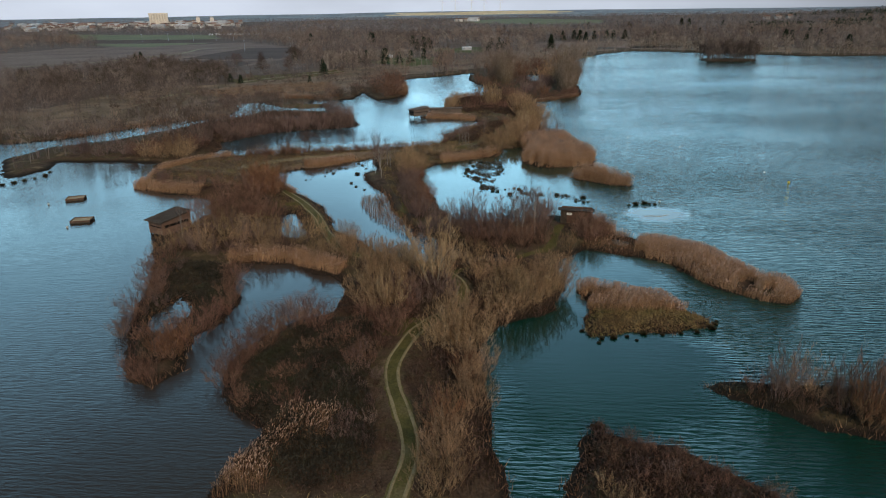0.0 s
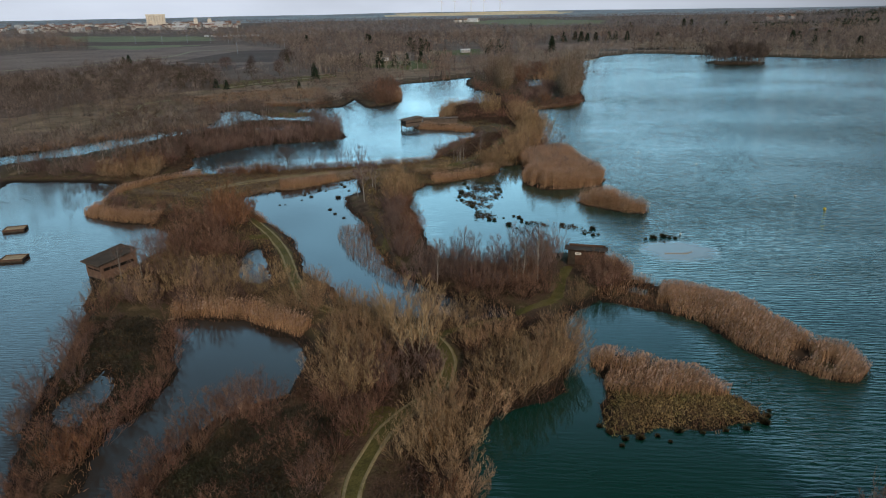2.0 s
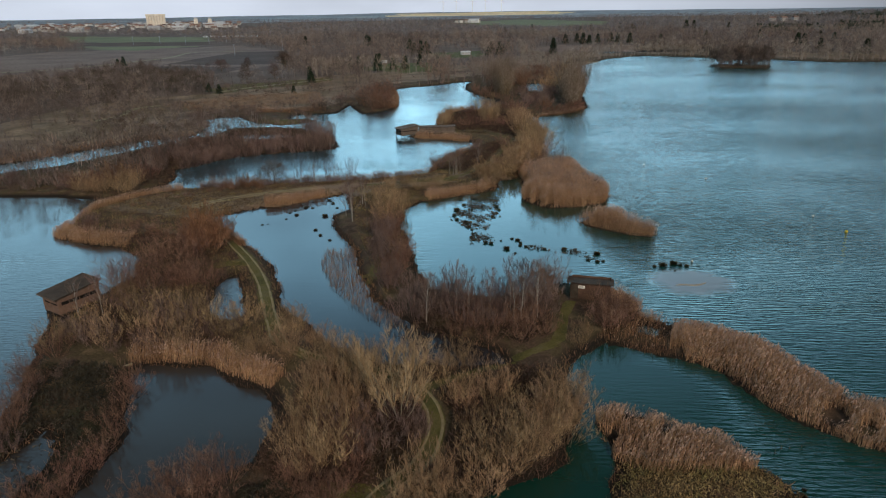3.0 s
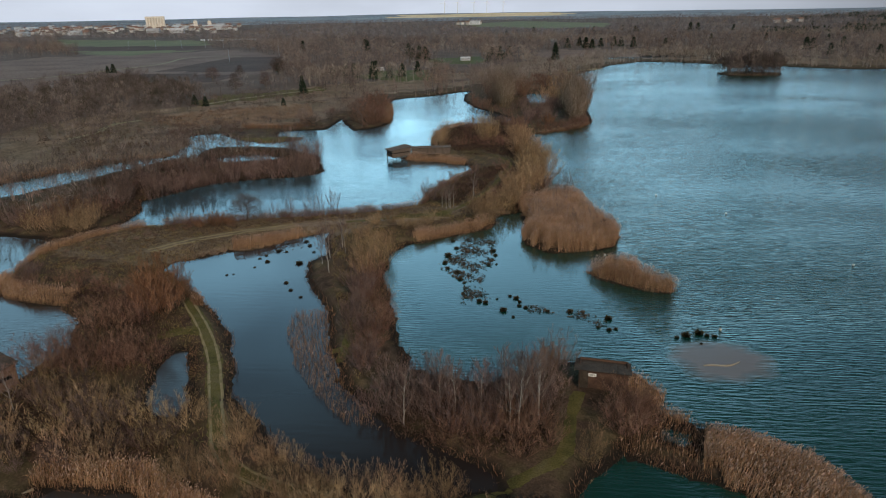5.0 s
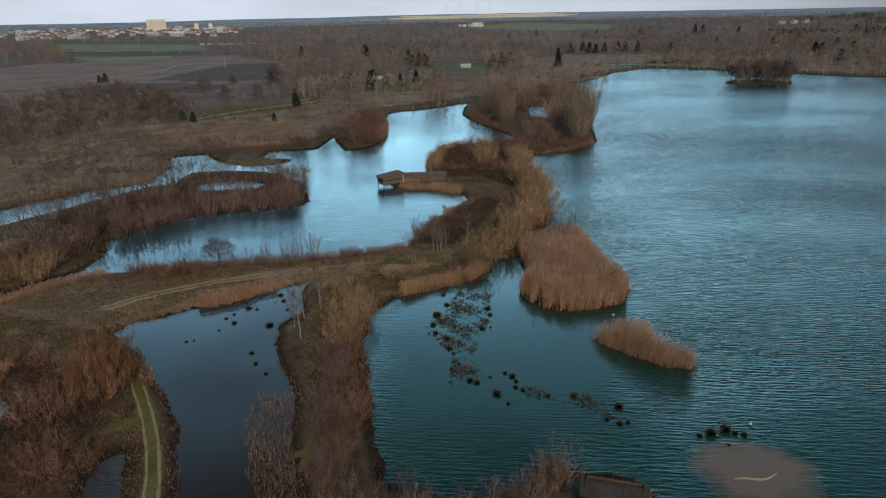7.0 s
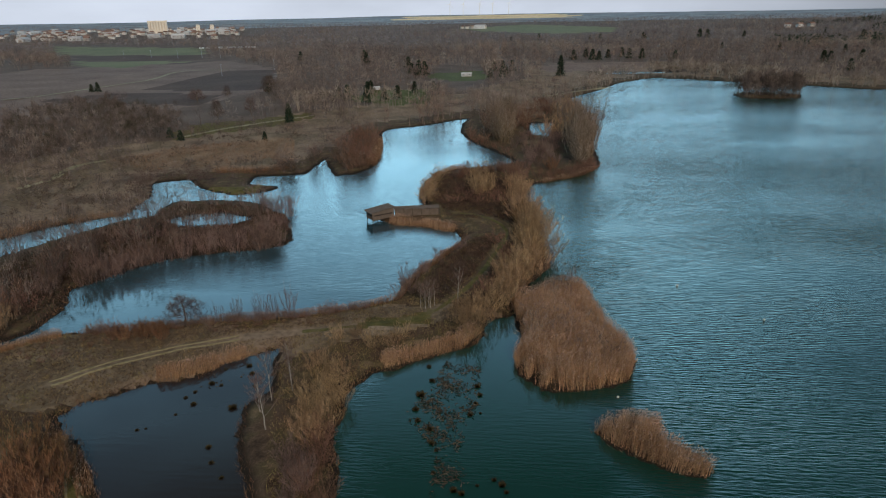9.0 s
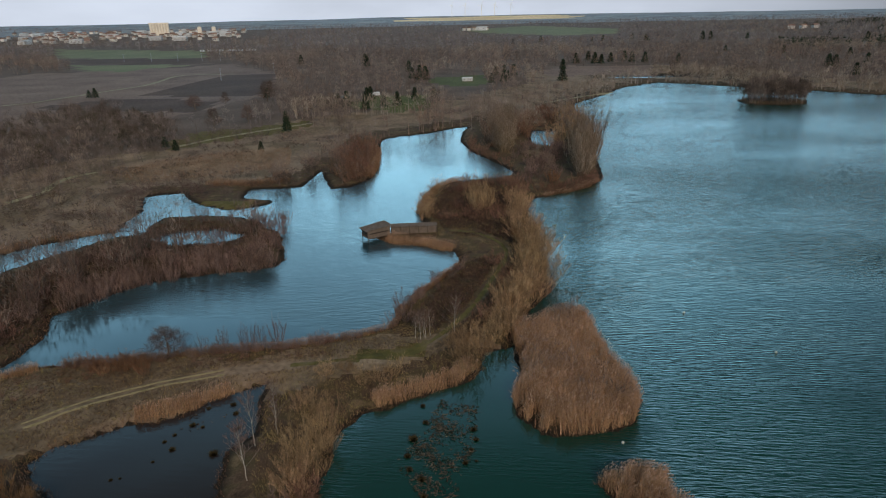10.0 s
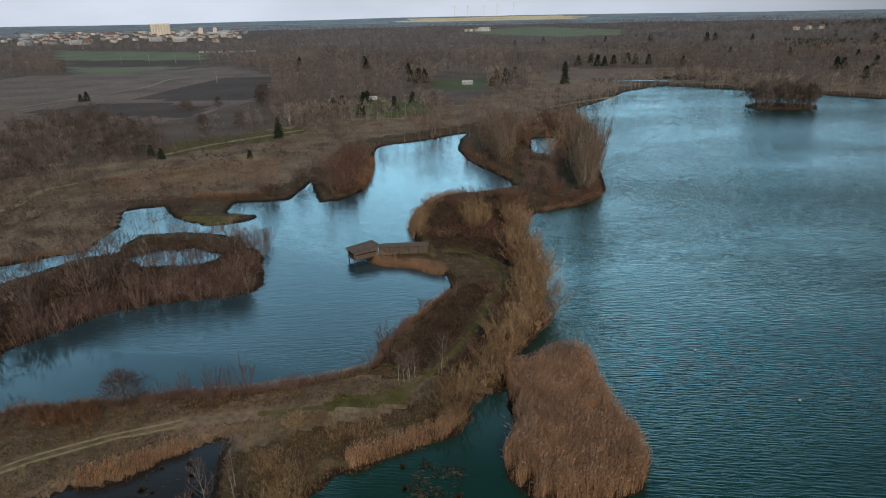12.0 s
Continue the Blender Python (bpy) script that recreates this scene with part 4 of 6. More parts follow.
# ---- islets to the east
band(210, RED, [(20, 54), (26, 51.5), (31, 50)], 6, 3, 1.6, 2.6)
band(216, TAN, [(22, 53.4), (27, 51.5), (33, 50)], 8, 2.4, 2.6, 4.0)
band(220, SAPLING, [(21, 54), (26, 52), (32, 51)], 5, 2, 3.2, 4.4)
band(217, RED, [(-16, 12), (-12, 24), (-14, 34), (-5, 30), (-5, 14)], 22, 8, 1.6, 3.0)
band(211, ORANGE, [(27.5, 50.5), (28.6, 50)], 3, 0.8, 3.4, 4.2)
band(212, RED, [(7, 44), (11, 43), (15, 41), (17, 38)], 22, 6, 1.1, 2.0)
band(219, PURPLE, [(6, 46), (10, 45), (15, 42), (17, 36)], 16, 5, 1.0, 1.8)
band(213, TAN, [(5, 41), (8, 38), (12, 37)], 7, 3, 1.6, 2.4)
rng = np.random.default_rng(216)
for x, y in ((-124, 430), (-143, 418), (-137, 470), (-106, 353), (-116, 340), (-152, 400)):
    ALDER.put(rng, x, y, rng.uniform(7, 9.5))
band(215, RED, [(21, 54.6), (30, 53.4)], 4, 1.0, 1.4, 2.0)
for i, g in enumerate((TAN, RED, ORANGE, PURPLE, ALDER, BIRCH, POPLAR, BROAD, SAPLING)):
    g.rest(2.0, 236.0 + i)


# ---------------------------------------------------------------- stuff: reeds, thickets, grass, woods
def scattered(rng, poly, density):
    p = np.array(poly)
    lo, hi = p.min(0), p.max(0)
    n = int((hi[0] - lo[0]) * (hi[1] - lo[1]) * density)
    x, y = rng.uniform(lo[0], hi[0], n), rng.uniform(lo[1], hi[1], n)
    keep = inside(poly, x, y) > 0
    return x[keep], y[keep]


def strip(line, width):
    """An outline round a line."""
    p = np.array(line, float)
    t = np.gradient(p, axis=0)
    nrm = unit(np.stack([-t[:, 1], t[:, 0]], 1)) * width / 2
    return [tuple(v) for v in np.concatenate([p + nrm, (p - nrm)[::-1]])]


def reed_bed(seed, poly, tall, density=26, dark=False, label="", lo=-0.35, hi=99, bent=0.22, plumes=0.55):
    rng = np.random.default_rng(seed)
    x, y = scattered(rng, poly, density * 2.2)
    s = shore(x, y)
    k = (s > lo) & (s < hi) & (wobble(x, y, 2.4, seed + 1) > (-0.62 if lo > -1 else -9))
    x, y, s = x[k], y[k], s[k]
    patch = wobble(x, y, 1.6, seed)
    h = tall * (0.86 + 0.16 * patch + rng.uniform(-0.14, 0.14, len(x))) * (0.75 + 0.25 * smooth(-0.3, 1.2, s))
    z = np.maximum(relief(x, y, s), -0.15) - 0.05
    a = 0.8 + 2.2 * wobble(x, y, 3.3, seed + 2) + rng.normal(0, 0.7, len(x))
    ln = bent * h * rng.uniform(0.3, 1.3, len(x))
    p0 = np.stack([x, y, z], 1)
    p1 = np.stack([x + ln * np.cos(a), y + ln * np.sin(a), z + h], 1)
    v, f = slivers(rng, p0, p1, rng.uniform(0.022, 0.05, len(x)))
    # leaves half way up, then feathery heads
    q0 = p0 * 0.45 + p1 * 0.55
    q1 = q0 + np.stack([rng.normal(0, 0.22, len(x)), rng.normal(0, 0.22, len(x)), rng.uniform(0.15, 0.5, len(x))], 1) * (tall / 2.0)
    v2, f2 = slivers(rng, q0, q1, rng.uniform(0.025, 0.055, len(x)))
    name = "reed_bed"
    lump = np.stack([0.5 * wobble(x, y, 0.7, seed + 4), 0.5 * wobble(x, y, 0.8, seed + 7), np.full(len(x), 0.8)], 1) + rng.normal(0, 0.25, (len(x), 3))
    root = new(name, formed(mesh_of(name, np.concatenate([v, v2]), np.concatenate([f, f2 + len(v)]), M_REEDDARK if dark else M_REED), np.concatenate([lump, lump])))
    tagged(root, label or "dry tan reed bed standing in shallow water", "reeds", group="reed beds", kind="stuff")
    pk = rng.uniform(0, 1, len(x)) < plumes
    r0 = p1[pk] + np.array([0, 0, -0.12])
    r1 = r0 + np.stack([rng.normal(0, 0.06, pk.sum()) + 0.10, rng.normal(0, 0.06, pk.sum()), rng.uniform(0.16, 0.32, pk.sum())], 1)
    v3, f3 = slivers(rng, r1, r0, rng.uniform(0.045, 0.085, pk.sum()))
    part("plume_layer", formed(mesh_of("plume_layer", v3, f3, M_PLUME), lump[pk]), root, "pale feathery reed heads")
    return root


reed_bed(1, REED_ISLE, 2.7, 34, label="broad island of dry tan reeds in the lake")
reed_bed(2, REED_ISLET, 2.6, 38, label="narrow islet of dry tan reeds in the lake")
reed_bed(3, [p for p in SPIT if p[0] > 17], 1.25, 38, label="long spit of dry tan reeds")
reed_bed(4, [(9, 76.8), (9.6, 70), (12, 68.2), (18, 68.6), (20.4, 69.8), (18.5, 73.2), (13, 76.4)], 1.45, 30, plumes=0.8, label="pale reed bed on a low islet")
reed_bed(5, strip([(-19.5, 203.4), (-14, 201.5), (-9, 200.4), (-4.5, 197.5)], 2.6), 1.6, 30, label="tan reed fringe below the lagoon hide")
reed_bed(6, strip([(-36, 84), (-31, 84.2), (-27, 83.8), (-24, 81.8), (-19.5, 79.8)], 2.2), 1.5, 40, label="pale reed fringe along a cove")
reed_bed(7, strip([(-70, 123), (-65, 120), (-59, 118), (-54, 117.4)], 3), 1.4, 26, label="tan reed fringe on a low bank")
reed_bed(8, strip([(-40, 137.6), (-36, 139.4), (-33, 141.6), (-30, 144)], 2.4), 1.5, 30, label="tan reed fringe at a pond's edge")
reed_bed(9, strip([(-11, 142), (-6, 145), (-1, 148), (1, 152)], 2.2), 1.5, 30, label="tan reed fringe under willows")
reed_bed(10, strip([(-57, 149), (-40, 153.4), (-26, 156.4), (-16, 160.2), (-12, 163.4), (-10.5, 172), (-7, 180), (-3.4, 190)], 1.8), 1.4, 26, True, label="brown reed fringe along the causeway")
reed_bed(11, strip([(-18.5, 40), (-18.5, 44), (-16.5, 47.5), (-13.5, 47)], 3.8), 1.5, 15, True, plumes=0.9, label="pale plumed reeds beside a bramble thicket")
reed_bed(12, [(-23.4, 114.5), (-19.4, 116), (-17.6, 108.4), (-13.6, 98.4), (-10, 93.6), (-8.6, 91.4), (-12, 92), (-15.2, 95.6), (-19, 101), (-22.6, 106)], 1.5, 9, True, lo=-4.5, plumes=0.06, label="thin brown reeds standing in a pond")
reed_bed(13, strip([(-46, 125), (-40, 120.6), (-36, 116)], 1.6), 1.3, 26, True, label="brown reed fringe beside a track")
reed_bed(14, strip([(-14, 218), (-15, 226), (-14.6, 238), (-12.4, 250), (-4, 258.5)], 2.4), 1.5, 22, label="tan reed fringe round a lagoon headland")
reed_bed(15, strip([(12, 233), (18, 239.4), (26, 245), (35, 256)], 1.8), 1.3, 22, True, label="brown reed fringe of the far point")
reed_bed(16, strip([(-70, 124.5), (-71, 132), (-66, 143), (-60, 148)], 2.2), 1.3, 24, label="tan reed fringe at the causeway's end")
reed_bed(17, strip([(-84, 209), (-88, 206), (-98, 200), (-117, 171)], 3), 1.3, 12, True, label="brown reed fringe along the marsh")
reed_bed(18, strip([(-62, 262), (-58, 254), (-68, 250), (-80, 250)], 5), 1.5, 10, True, label="brown reeds behind the lagoon")
reed_bed(19, [(-120, 262), (-100, 250), (-80, 258), (-62, 272), (-70, 300), (-100, 285)], 1.3, 2.2, True, label="broad tract of dry reeds on the marsh")
reed_bed(20, strip([(-33.5, 259), (-34, 270), (-39, 300)], 5), 2.4, 10, True, label="brown reeds on a lagoon headland")
reed_bed(21, strip([(14.5, 98.5), (17, 97), (19, 93.8)], 2.4), 1.5, 26, label="tan reeds beside the eastern hide")


reed_bed(22, [(11.6, 89.6), (15.2, 87), (18.4, 86), (20.8, 92.6), (15.7, 97)], 0.85, 15, True, lo=-1.0, plumes=0.1, label="low broken reeds at the root of the spit")


def thicket(seed, poly, tall, density, material, label, leaf=0.22, width=0.07, category="thicket", name="bramble_thicket", lo=0.2):
    """Tangled low growth: short slivers heaped into mounds."""
    rng = np.random.default_rng(seed)
    x, y = scattered(rng, poly, density)
    s = shore(x, y)
    k = (s > lo) & (off_track(x, y) > 1.25)
    x, y, s = x[k], y[k], s[k]
    e = np.clip(inside(poly, x, y), 0, 1.5) / 1.5
    k = rng.uniform(0, 1, len(x)) < 0.25 + 0.75 * e * (0.5 + 0.5 * smooth(-0.6, 0.2, wobble(x, y, 2.2, seed + 5)))
    x, y, s, e = x[k], y[k], s[k], e[k]
    top = tall * (0.55 + 0.45 * wobble(x, y, 1.5, seed)) * (0.35 + 0.65 * e)
    z = relief(x, y, s) + np.maximum(top, 0.15) * rng.uniform(0.25, 1.0, len(x)) ** 0.6
    p0 = np.stack([x, y, z], 1)
    p1 = p0 + unit(rng.normal(size=p0.shape) + np.array([0, 0, 0.35])) * (leaf * rng.uniform(0.5, 1.6, len(x)))[:, None]
    v, f = slivers(rng, p0, p1, rng.uniform(0.6, 1.4, len(x)) * width)
    lump = np.stack([0.4 * wobble(x, y, 1.0, seed + 4), 0.4 * wobble(x, y, 1.1, seed + 7), np.full(len(x), 0.8)], 1) + rng.normal(0, 0.25, (len(x), 3))
    return tagged(new(name, formed(mesh_of(name, v, f, material), lump)), label, category, kind="stuff")


thicket(31, [(-20, 43), (-22.5, 50), (-24, 57), (-21, 64), (-14, 67), (-12, 62), (-12, 54), (-10, 48), (-9.5, 42), (-14, 40)], 1.5, 190, M_BRAMBLE,
        "dark tangled bramble thicket on the bank", 0.3, 0.07)
thicket(32, [(-34, 56), (-37, 62), (-41, 72), (-44, 82), (-34, 82), (-31, 74), (-31, 64), (-32, 57)], 0.6, 90, M_BRAMBLE,
        "low dead growth on flooded ground", 0.3, 0.09)
thicket(33, [(17.5, 54.8), (22, 52), (28, 49), (38, 46), (39, 50), (31, 54), (24, 55.2)], 0.9, 110, M_BRAMBLE, "low dark scrub covering an islet", 0.3, 0.09)
thicket(34, [(5, 45), (7, 48), (13, 46), (18, 42), (20, 36), (12, 30), (5, 34)], 0.8, 130, M_UNDER, "low brown scrub covering an islet", 0.3, 0.1)
thicket(35, [(8.2, 64.5), (9, 63.4), (14, 64.4), (21.6, 65.4), (22.6, 67), (20.5, 70), (10, 70)], 0.4, 130, M_GRASS, "short olive sedge on a low islet", 0.25, 0.07,
        "sedge", "sedge_patch", -0.25)
thicket(36, [(-9, 92), (-4, 89), (4, 88), (9, 90), (8, 99), (0, 98.5), (-8, 99)], 0.9, 70, M_UNDER, "dark undergrowth below bare shrubs", 0.35, 0.1)
thicket(37, [(-19, 68), (-12, 65), (-7, 66), (-3, 64), (5, 69), (7.5, 77), (7, 83), (-3, 83), (-18, 83), (-17, 76)], 1.2, 110, M_UNDER, "dark undergrowth along a path", 0.35, 0.1)
thicket(43, [(-6.5, 41), (-5.5, 50), (-7, 58), (-5, 64), (-2.4, 64), (-2.2, 52), (-1, 42)], 0.9, 80, M_UNDER, "brown undergrowth beside the track", 0.35, 0.1)
thicket(38, [(-47, 86), (-30, 84.5), (-25, 87), (-30, 92), (-36, 96), (-46, 98), (-46, 92)], 0.8, 60, M_UNDER, "dark undergrowth round the western hide", 0.35, 0.1)
thicket(39, [(-45, 104), (-37, 100), (-36, 108), (-40, 114), (-48, 120), (-60, 122), (-62, 119), (-50, 114)], 0.7, 60, M_UNDER, "brown undergrowth between willows", 0.35, 0.1)
thicket(40, [(-6, 206), (6, 202), (11, 190), (11, 232), (4, 250), (-10, 246), (-12, 222)], 0.8, 22, M_UNDER, "dark undergrowth on the headland", 0.5, 0.14)
thicket(41, [(-10, 164), (-2, 157), (4, 164), (10, 176), (10, 196), (0, 192), (-6, 178)], 0.7, 30, M_UNDER, "dark undergrowth on the causeway", 0.45, 0.12)
thicket(44, [(-70, 138), (-58, 132), (-48, 129), (-30, 146), (-12, 151), (4, 157), (-12, 159), (-30, 154), (-60, 147)], 0.45, 16, M_UNDER, "low dark heather mounds on the causeway", 0.3, 0.07, name="heather_mounds")
thicket(42, [(-70, 150), (-66, 152), (-60, 178), (-42, 188), (-42, 206), (-56, 214), (-74, 216), (-80, 200), (-90, 180), (-84, 160)], 0.7, 9, M_UNDER,
        "dark undergrowth on the lagoon island", 0.6, 0.18)


def fringe(seed, material, label, sign):
    """Rank sedge along the near water's edge."""
    rng = np.random.default_rng(seed)
    x, y = rng.uniform(-75, 42, 380000), rng.uniform(30, 215, 380000)
    s = shore(x, y)
    k = (s > -0.25) & (s < 1.0) & (sign * wobble(x, y, 2.6, 8) + rng.normal(0, 0.25, len(x)) > 0) & (off_track(x, y) > 1.1)
    x, y, s = x[k], y[k], s[k]
    p0 = np.stack([x, y, np.maximum(relief(x, y, s), -0.1) - 0.03], 1)
    p1 = p0 + np.stack([rng.normal(0, 0.25, len(x)), rng.normal(0, 0.25, len(x)), rng.uniform(0.2, 0.75, len(x)) * (1 + 0.4 * wobble(x, y, 1.1, seed))], 1)
    v, f = slivers(rng, p0, p1, rng.uniform(0.03, 0.07, len(x)))
    return tagged(new("shore_fringe", formed(mesh_of("shore_fringe", v, f, material), np.array([[0, 0, 0.8]]) + rng.normal(0, 0.4, p0.shape))), label, "sedge", kind="stuff")


fringe(58, M_REEDDARK, "tan rank sedge along the water's edge", 1)
fringe(59, M_UNDER, "dark rank sedge along the water's edge", -1)


def meadow(seed, poly, density, tall, label, material=None):
    rng = np.random.default_rng(seed)
    x, y = scattered(rng, poly, density * 1.5)
    s = shore(x, y)
    k = (s > 0.1) & (off_track(x, y) > 1.0) & (wobble(x, y, 1.2, seed) + rng.normal(0, 0.5, len(x)) > -0.2)
    x, y, s = x[k], y[k], s[k]
    p0 = np.stack([x, y, relief(x, y, s) - 0.02], 1)
    tall = tall * (0.7 + 0.7 * smooth(0, 0.8, wobble(x, y, 0.8, seed + 3)))
    p1 = p0 + np.stack([rng.normal(0, 0.2, len(x)), rng.normal(0, 0.2, len(x)), tall * rng.uniform(0.4, 1.2, len(x))], 1)
    v, f = slivers(rng, p0, p1, rng.uniform(0.03, 0.07, len(x)))
    return tagged(new("rough_grass", formed(mesh_of("rough_grass", v, f, material or M_GRASS), np.array([[0, 0, 0.9]]) + rng.normal(0, 0.35, p0.shape))), label, "grass", kind="stuff")


meadow(51, [(-21, 40), (1, 40), (0, 64), (7, 72), (8, 82), (-18, 82), (-16, 70), (-25, 58)], 44, 0.45, "rough dry grass on the peninsula", M_UNDER)
meadow(57, [(-22, 12), (-10, 5), (0, 12), (1, 40), (-20, 40)], 10, 0.45, "rough dry grass on the peninsula's end")
meadow(52, [(-60, 118), (-48, 100), (-47, 88), (-24, 84), (-22, 92), (-30, 108), (-48, 128), (-72, 136), (-70, 122)], 16, 0.45, "rough dry grass beside the track")
meadow(53, [(-72, 137), (-48, 128), (-26, 146), (-20, 122), (-12, 98), (-12, 138), (8, 158), (-12, 164), (-30, 156), (-62, 149)], 20, 0.4, "rough dry grass on the causeway")
meadow(54, [(-12, 160), (8, 158), (13, 190), (12, 232), (30, 246), (0, 256), (-15, 240), (-12, 210), (-3, 200)], 7, 0.5, "rough dry grass on the headland")


meadow(55, [(-72, 137), (-48, 128), (-26, 146), (-20, 122), (-12, 98), (-12, 138), (8, 158), (-12, 164), (-30, 156), (-62, 149)], 6, 0.5, "dead brown bracken on the causeway", M_UNDER)
meadow(56, [(-60, 118), (-48, 100), (-47, 88), (-24, 84), (-22, 92), (-30, 108), (-48, 128), (-72, 136), (-70, 122)], 14, 0.55, "dead brown bracken beside the track", M_UNDER)


def woods(seed, x, y, h, material, label, twigs=26, name="woodland", width=0.16, boughs=8, slim=1.0, lean=0.0):
    """A wood of many bare trees: each has upright leaders, boughs of its own and a haze of twigs on every bough; lean shifts the shade of the stand."""
    rng = np.random.default_rng(seed)
    n = len(x)
    z = relief(x, y)
    tone = np.clip(0.45 + lean + 0.24 * wobble(x, y, 48, 7.0) + 0.16 * wobble(x, y, 17, 2.0) + rng.normal(0, 0.2, n), 0, 1)
    wide = slim * rng.uniform(0.20, 0.40, n)
    ba = rng.uniform(0, 6.283, (n, boughs))
    bu = rng.uniform(0.30, 0.86, (n, boughs))
    br = wide[:, None] * np.sin(np.clip(bu, 0, 1) * 2.75) * np.sqrt(rng.uniform(0.05, 1, (n, boughs)))
    i = np.repeat(np.arange(n), twigs)
    j = rng.integers(0, boughs, n * twigs)
    hh = h[i]
    core = np.stack([x[i] + hh * br[i, j] * np.cos(ba[i, j]), y[i] + hh * br[i, j] * np.sin(ba[i, j]), z[i] + hh * bu[i, j]], 1)
    p0 = core + rng.normal(0, 1, core.shape) * (hh * slim * 0.055)[:, None] * np.array([1, 1, 0.8])
    p0[:, 2] = np.maximum(p0[:, 2], z[i] + 0.1 * hh)
    way = unit(unit(p0 - np.stack([x[i], y[i], z[i] + 0.35 * hh], 1)) + rng.normal(0, 0.35, p0.shape) + np.array([0, 0, 0.55]))
    p1 = p0 + way * (hh * rng.uniform(0.07, 0.19, len(i)))[:, None]
    w = width * np.maximum(hh / 9, 0.45) * rng.uniform(0.5, 1.4, len(i))
    k = np.repeat(np.arange(n), 3)
    t0 = np.stack([x[k] + rng.normal(0, 0.02, 3 * n) * h[k], y[k] + rng.normal(0, 0.02, 3 * n) * h[k], z[k] - 0.3], 1)
    t1 = t0 + np.stack([rng.normal(0, 0.07, 3 * n) * h[k], rng.normal(0, 0.07, 3 * n) * h[k], h[k] * rng.uniform(0.7, 1.0, 3 * n)], 1)
    v, f = slivers(rng, np.concatenate([p0, t0]), np.concatenate([p1, t1]), np.concatenate([w, 0.015 * h[k]]))
    me = mesh_of(name, v, f, material)
    shade = np.concatenate([tone[i] + rng.normal(0, 0.05, len(i)), tone[k] - 0.2])
    mid_tree = np.stack([x[i], y[i], z[i] + 0.45 * hh], 1)
    facing = unit(p1 - mid_tree) + 0.6 * unit(p0 - core) + np.array([0, 0, 0.35]) + rng.normal(0, 0.12, p1.shape)
    formed(me, np.concatenate([facing, np.stack([np.zeros(3 * n), np.full(3 * n, -0.7), np.full(3 * n, 0.7)], 1)]))
    me.attributes.new("tone", "FLOAT", "POINT").data.foreach_set("value", np.repeat(np.clip(shade, 0, 1), 3).astype(np.float32))
    return tagged(new(name, me), label, "woods", kind="stuff")


OPEN = [p for slot, p in FIELDS if slot in (4, 5, 6, 7, 10) or p[0] == (-122, 309)]


def wood_sites(seed, y0, y1, spacing, chance):
    rng = np.random.default_rng(seed)
    n = int((1.62 * y1 + 60) * (y1 - y0) / spacing ** 2)
    y = rng.uniform(y0, y1, n)
    x = rng.uniform(-0.82, 0.80, n) * (y + 20)
    s = shore(x, y)
    ok = (s > 2.5) & (wobble(x, y, 38, seed) + rng.normal(0, 0.35, n) > chance)
    ok &= (inside(MAIN, x, y) < 0) | (y > 322)
    for p in OPEN:
        for k in ((1.0,) if p is OPEN[0] else (1.0, 1.08, 1.16, 1.24)):
            ok &= inside(p, (x + 3) * k - 3, (y - 70) * k + 70) < (2 if k == 1.0 else 0)
    ok &= ~((y > 1300) & (y < 2350) & (x < -0.33 * y) & (rng.uniform(0, 1, n) < 0.72))
    return rng, x[ok], y[ok]


M_FOREST_RED = rounded(blotchy("woodland_twigs_reddish", [(0.14, 0.094, 0.077), (0.22, 0.152, 0.122), (0.28, 0.188, 0.138)], 0.03, 0.3, per="tone", spread=0.1, bump=0))
M_FOREST_GREY = rounded(blotchy("woodland_twigs_grey", [(0.15, 0.122, 0.103), (0.24, 0.196, 0.160), (0.32, 0.262, 0.21)], 0.03, 0.3, per="tone", spread=0.1, bump=0))
# far crowns: greyer and cooler twigs, distance haze painted into the colour
M_FOREST_HAZED = rounded(blotchy("woodland_crowns_hazed", [(0.09, 0.080, 0.082), (0.155, 0.135, 0.135), (0.21, 0.182, 0.178), (0.27, 0.235, 0.218)], 0.02, 0.1, per="tone", spread=0.1, bump=0))
LABW = "bare winter wood of brown broadleaved trees"
for j, (y0, y1, sp, ch, tw, h0, h1, wd) in enumerate([(120, 480, 6.0, -0.75, 72, 7.5, 13, 0.115), (480, 900, 9.5, -0.6, 42, 9, 14, 0.22),
                                                     (900, 1700, 15.0, -0.6, 25, 9, 14, 0.42), (1700, 3000, 26.0, -0.6, 20, 6, 9, 1.3)]):
    rng, wx, wy = wood_sites(300 + j, y0, y1, sp, ch)
    kind_at = wobble(wx, wy, 70, 7) + rng.normal(0, 0.35, len(wx))
    hh = rng.uniform(h0, h1, len(wx)) * (0.85 + 0.25 * wobble(wx, wy, 28, 3)) * np.where(wy < 330, 0.8, 1.0)
    # most stands past 900 m use the twigs with haze painted in
    for m, sel in ((M_FOREST if j < 2 else M_FOREST_HAZED, kind_at < 0.42), (M_FOREST_RED, (kind_at >= 0.42) & (kind_at < 0.62)), (M_FOREST_GREY, kind_at >= 0.62)):
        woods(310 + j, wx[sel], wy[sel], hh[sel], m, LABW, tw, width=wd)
M_IVY = rounded(blotchy("ivy_dark_twigs", [(0.028, 0.026, 0.017), (0.06, 0.050, 0.034), (0.045, 0.043, 0.025)], 0.05, 0.4, per="island", spread=0.4, bump=0))
rng = np.random.default_rng(320)
hx, hy = scattered(rng, [(-215, 300), (-205, 360), (-186, 376), (-146, 349), (-125, 327), (-116, 305), (-122, 299), (-131, 283), (-135, 268), (-136, 251), (-160, 246), (-200, 262)], 0.055)
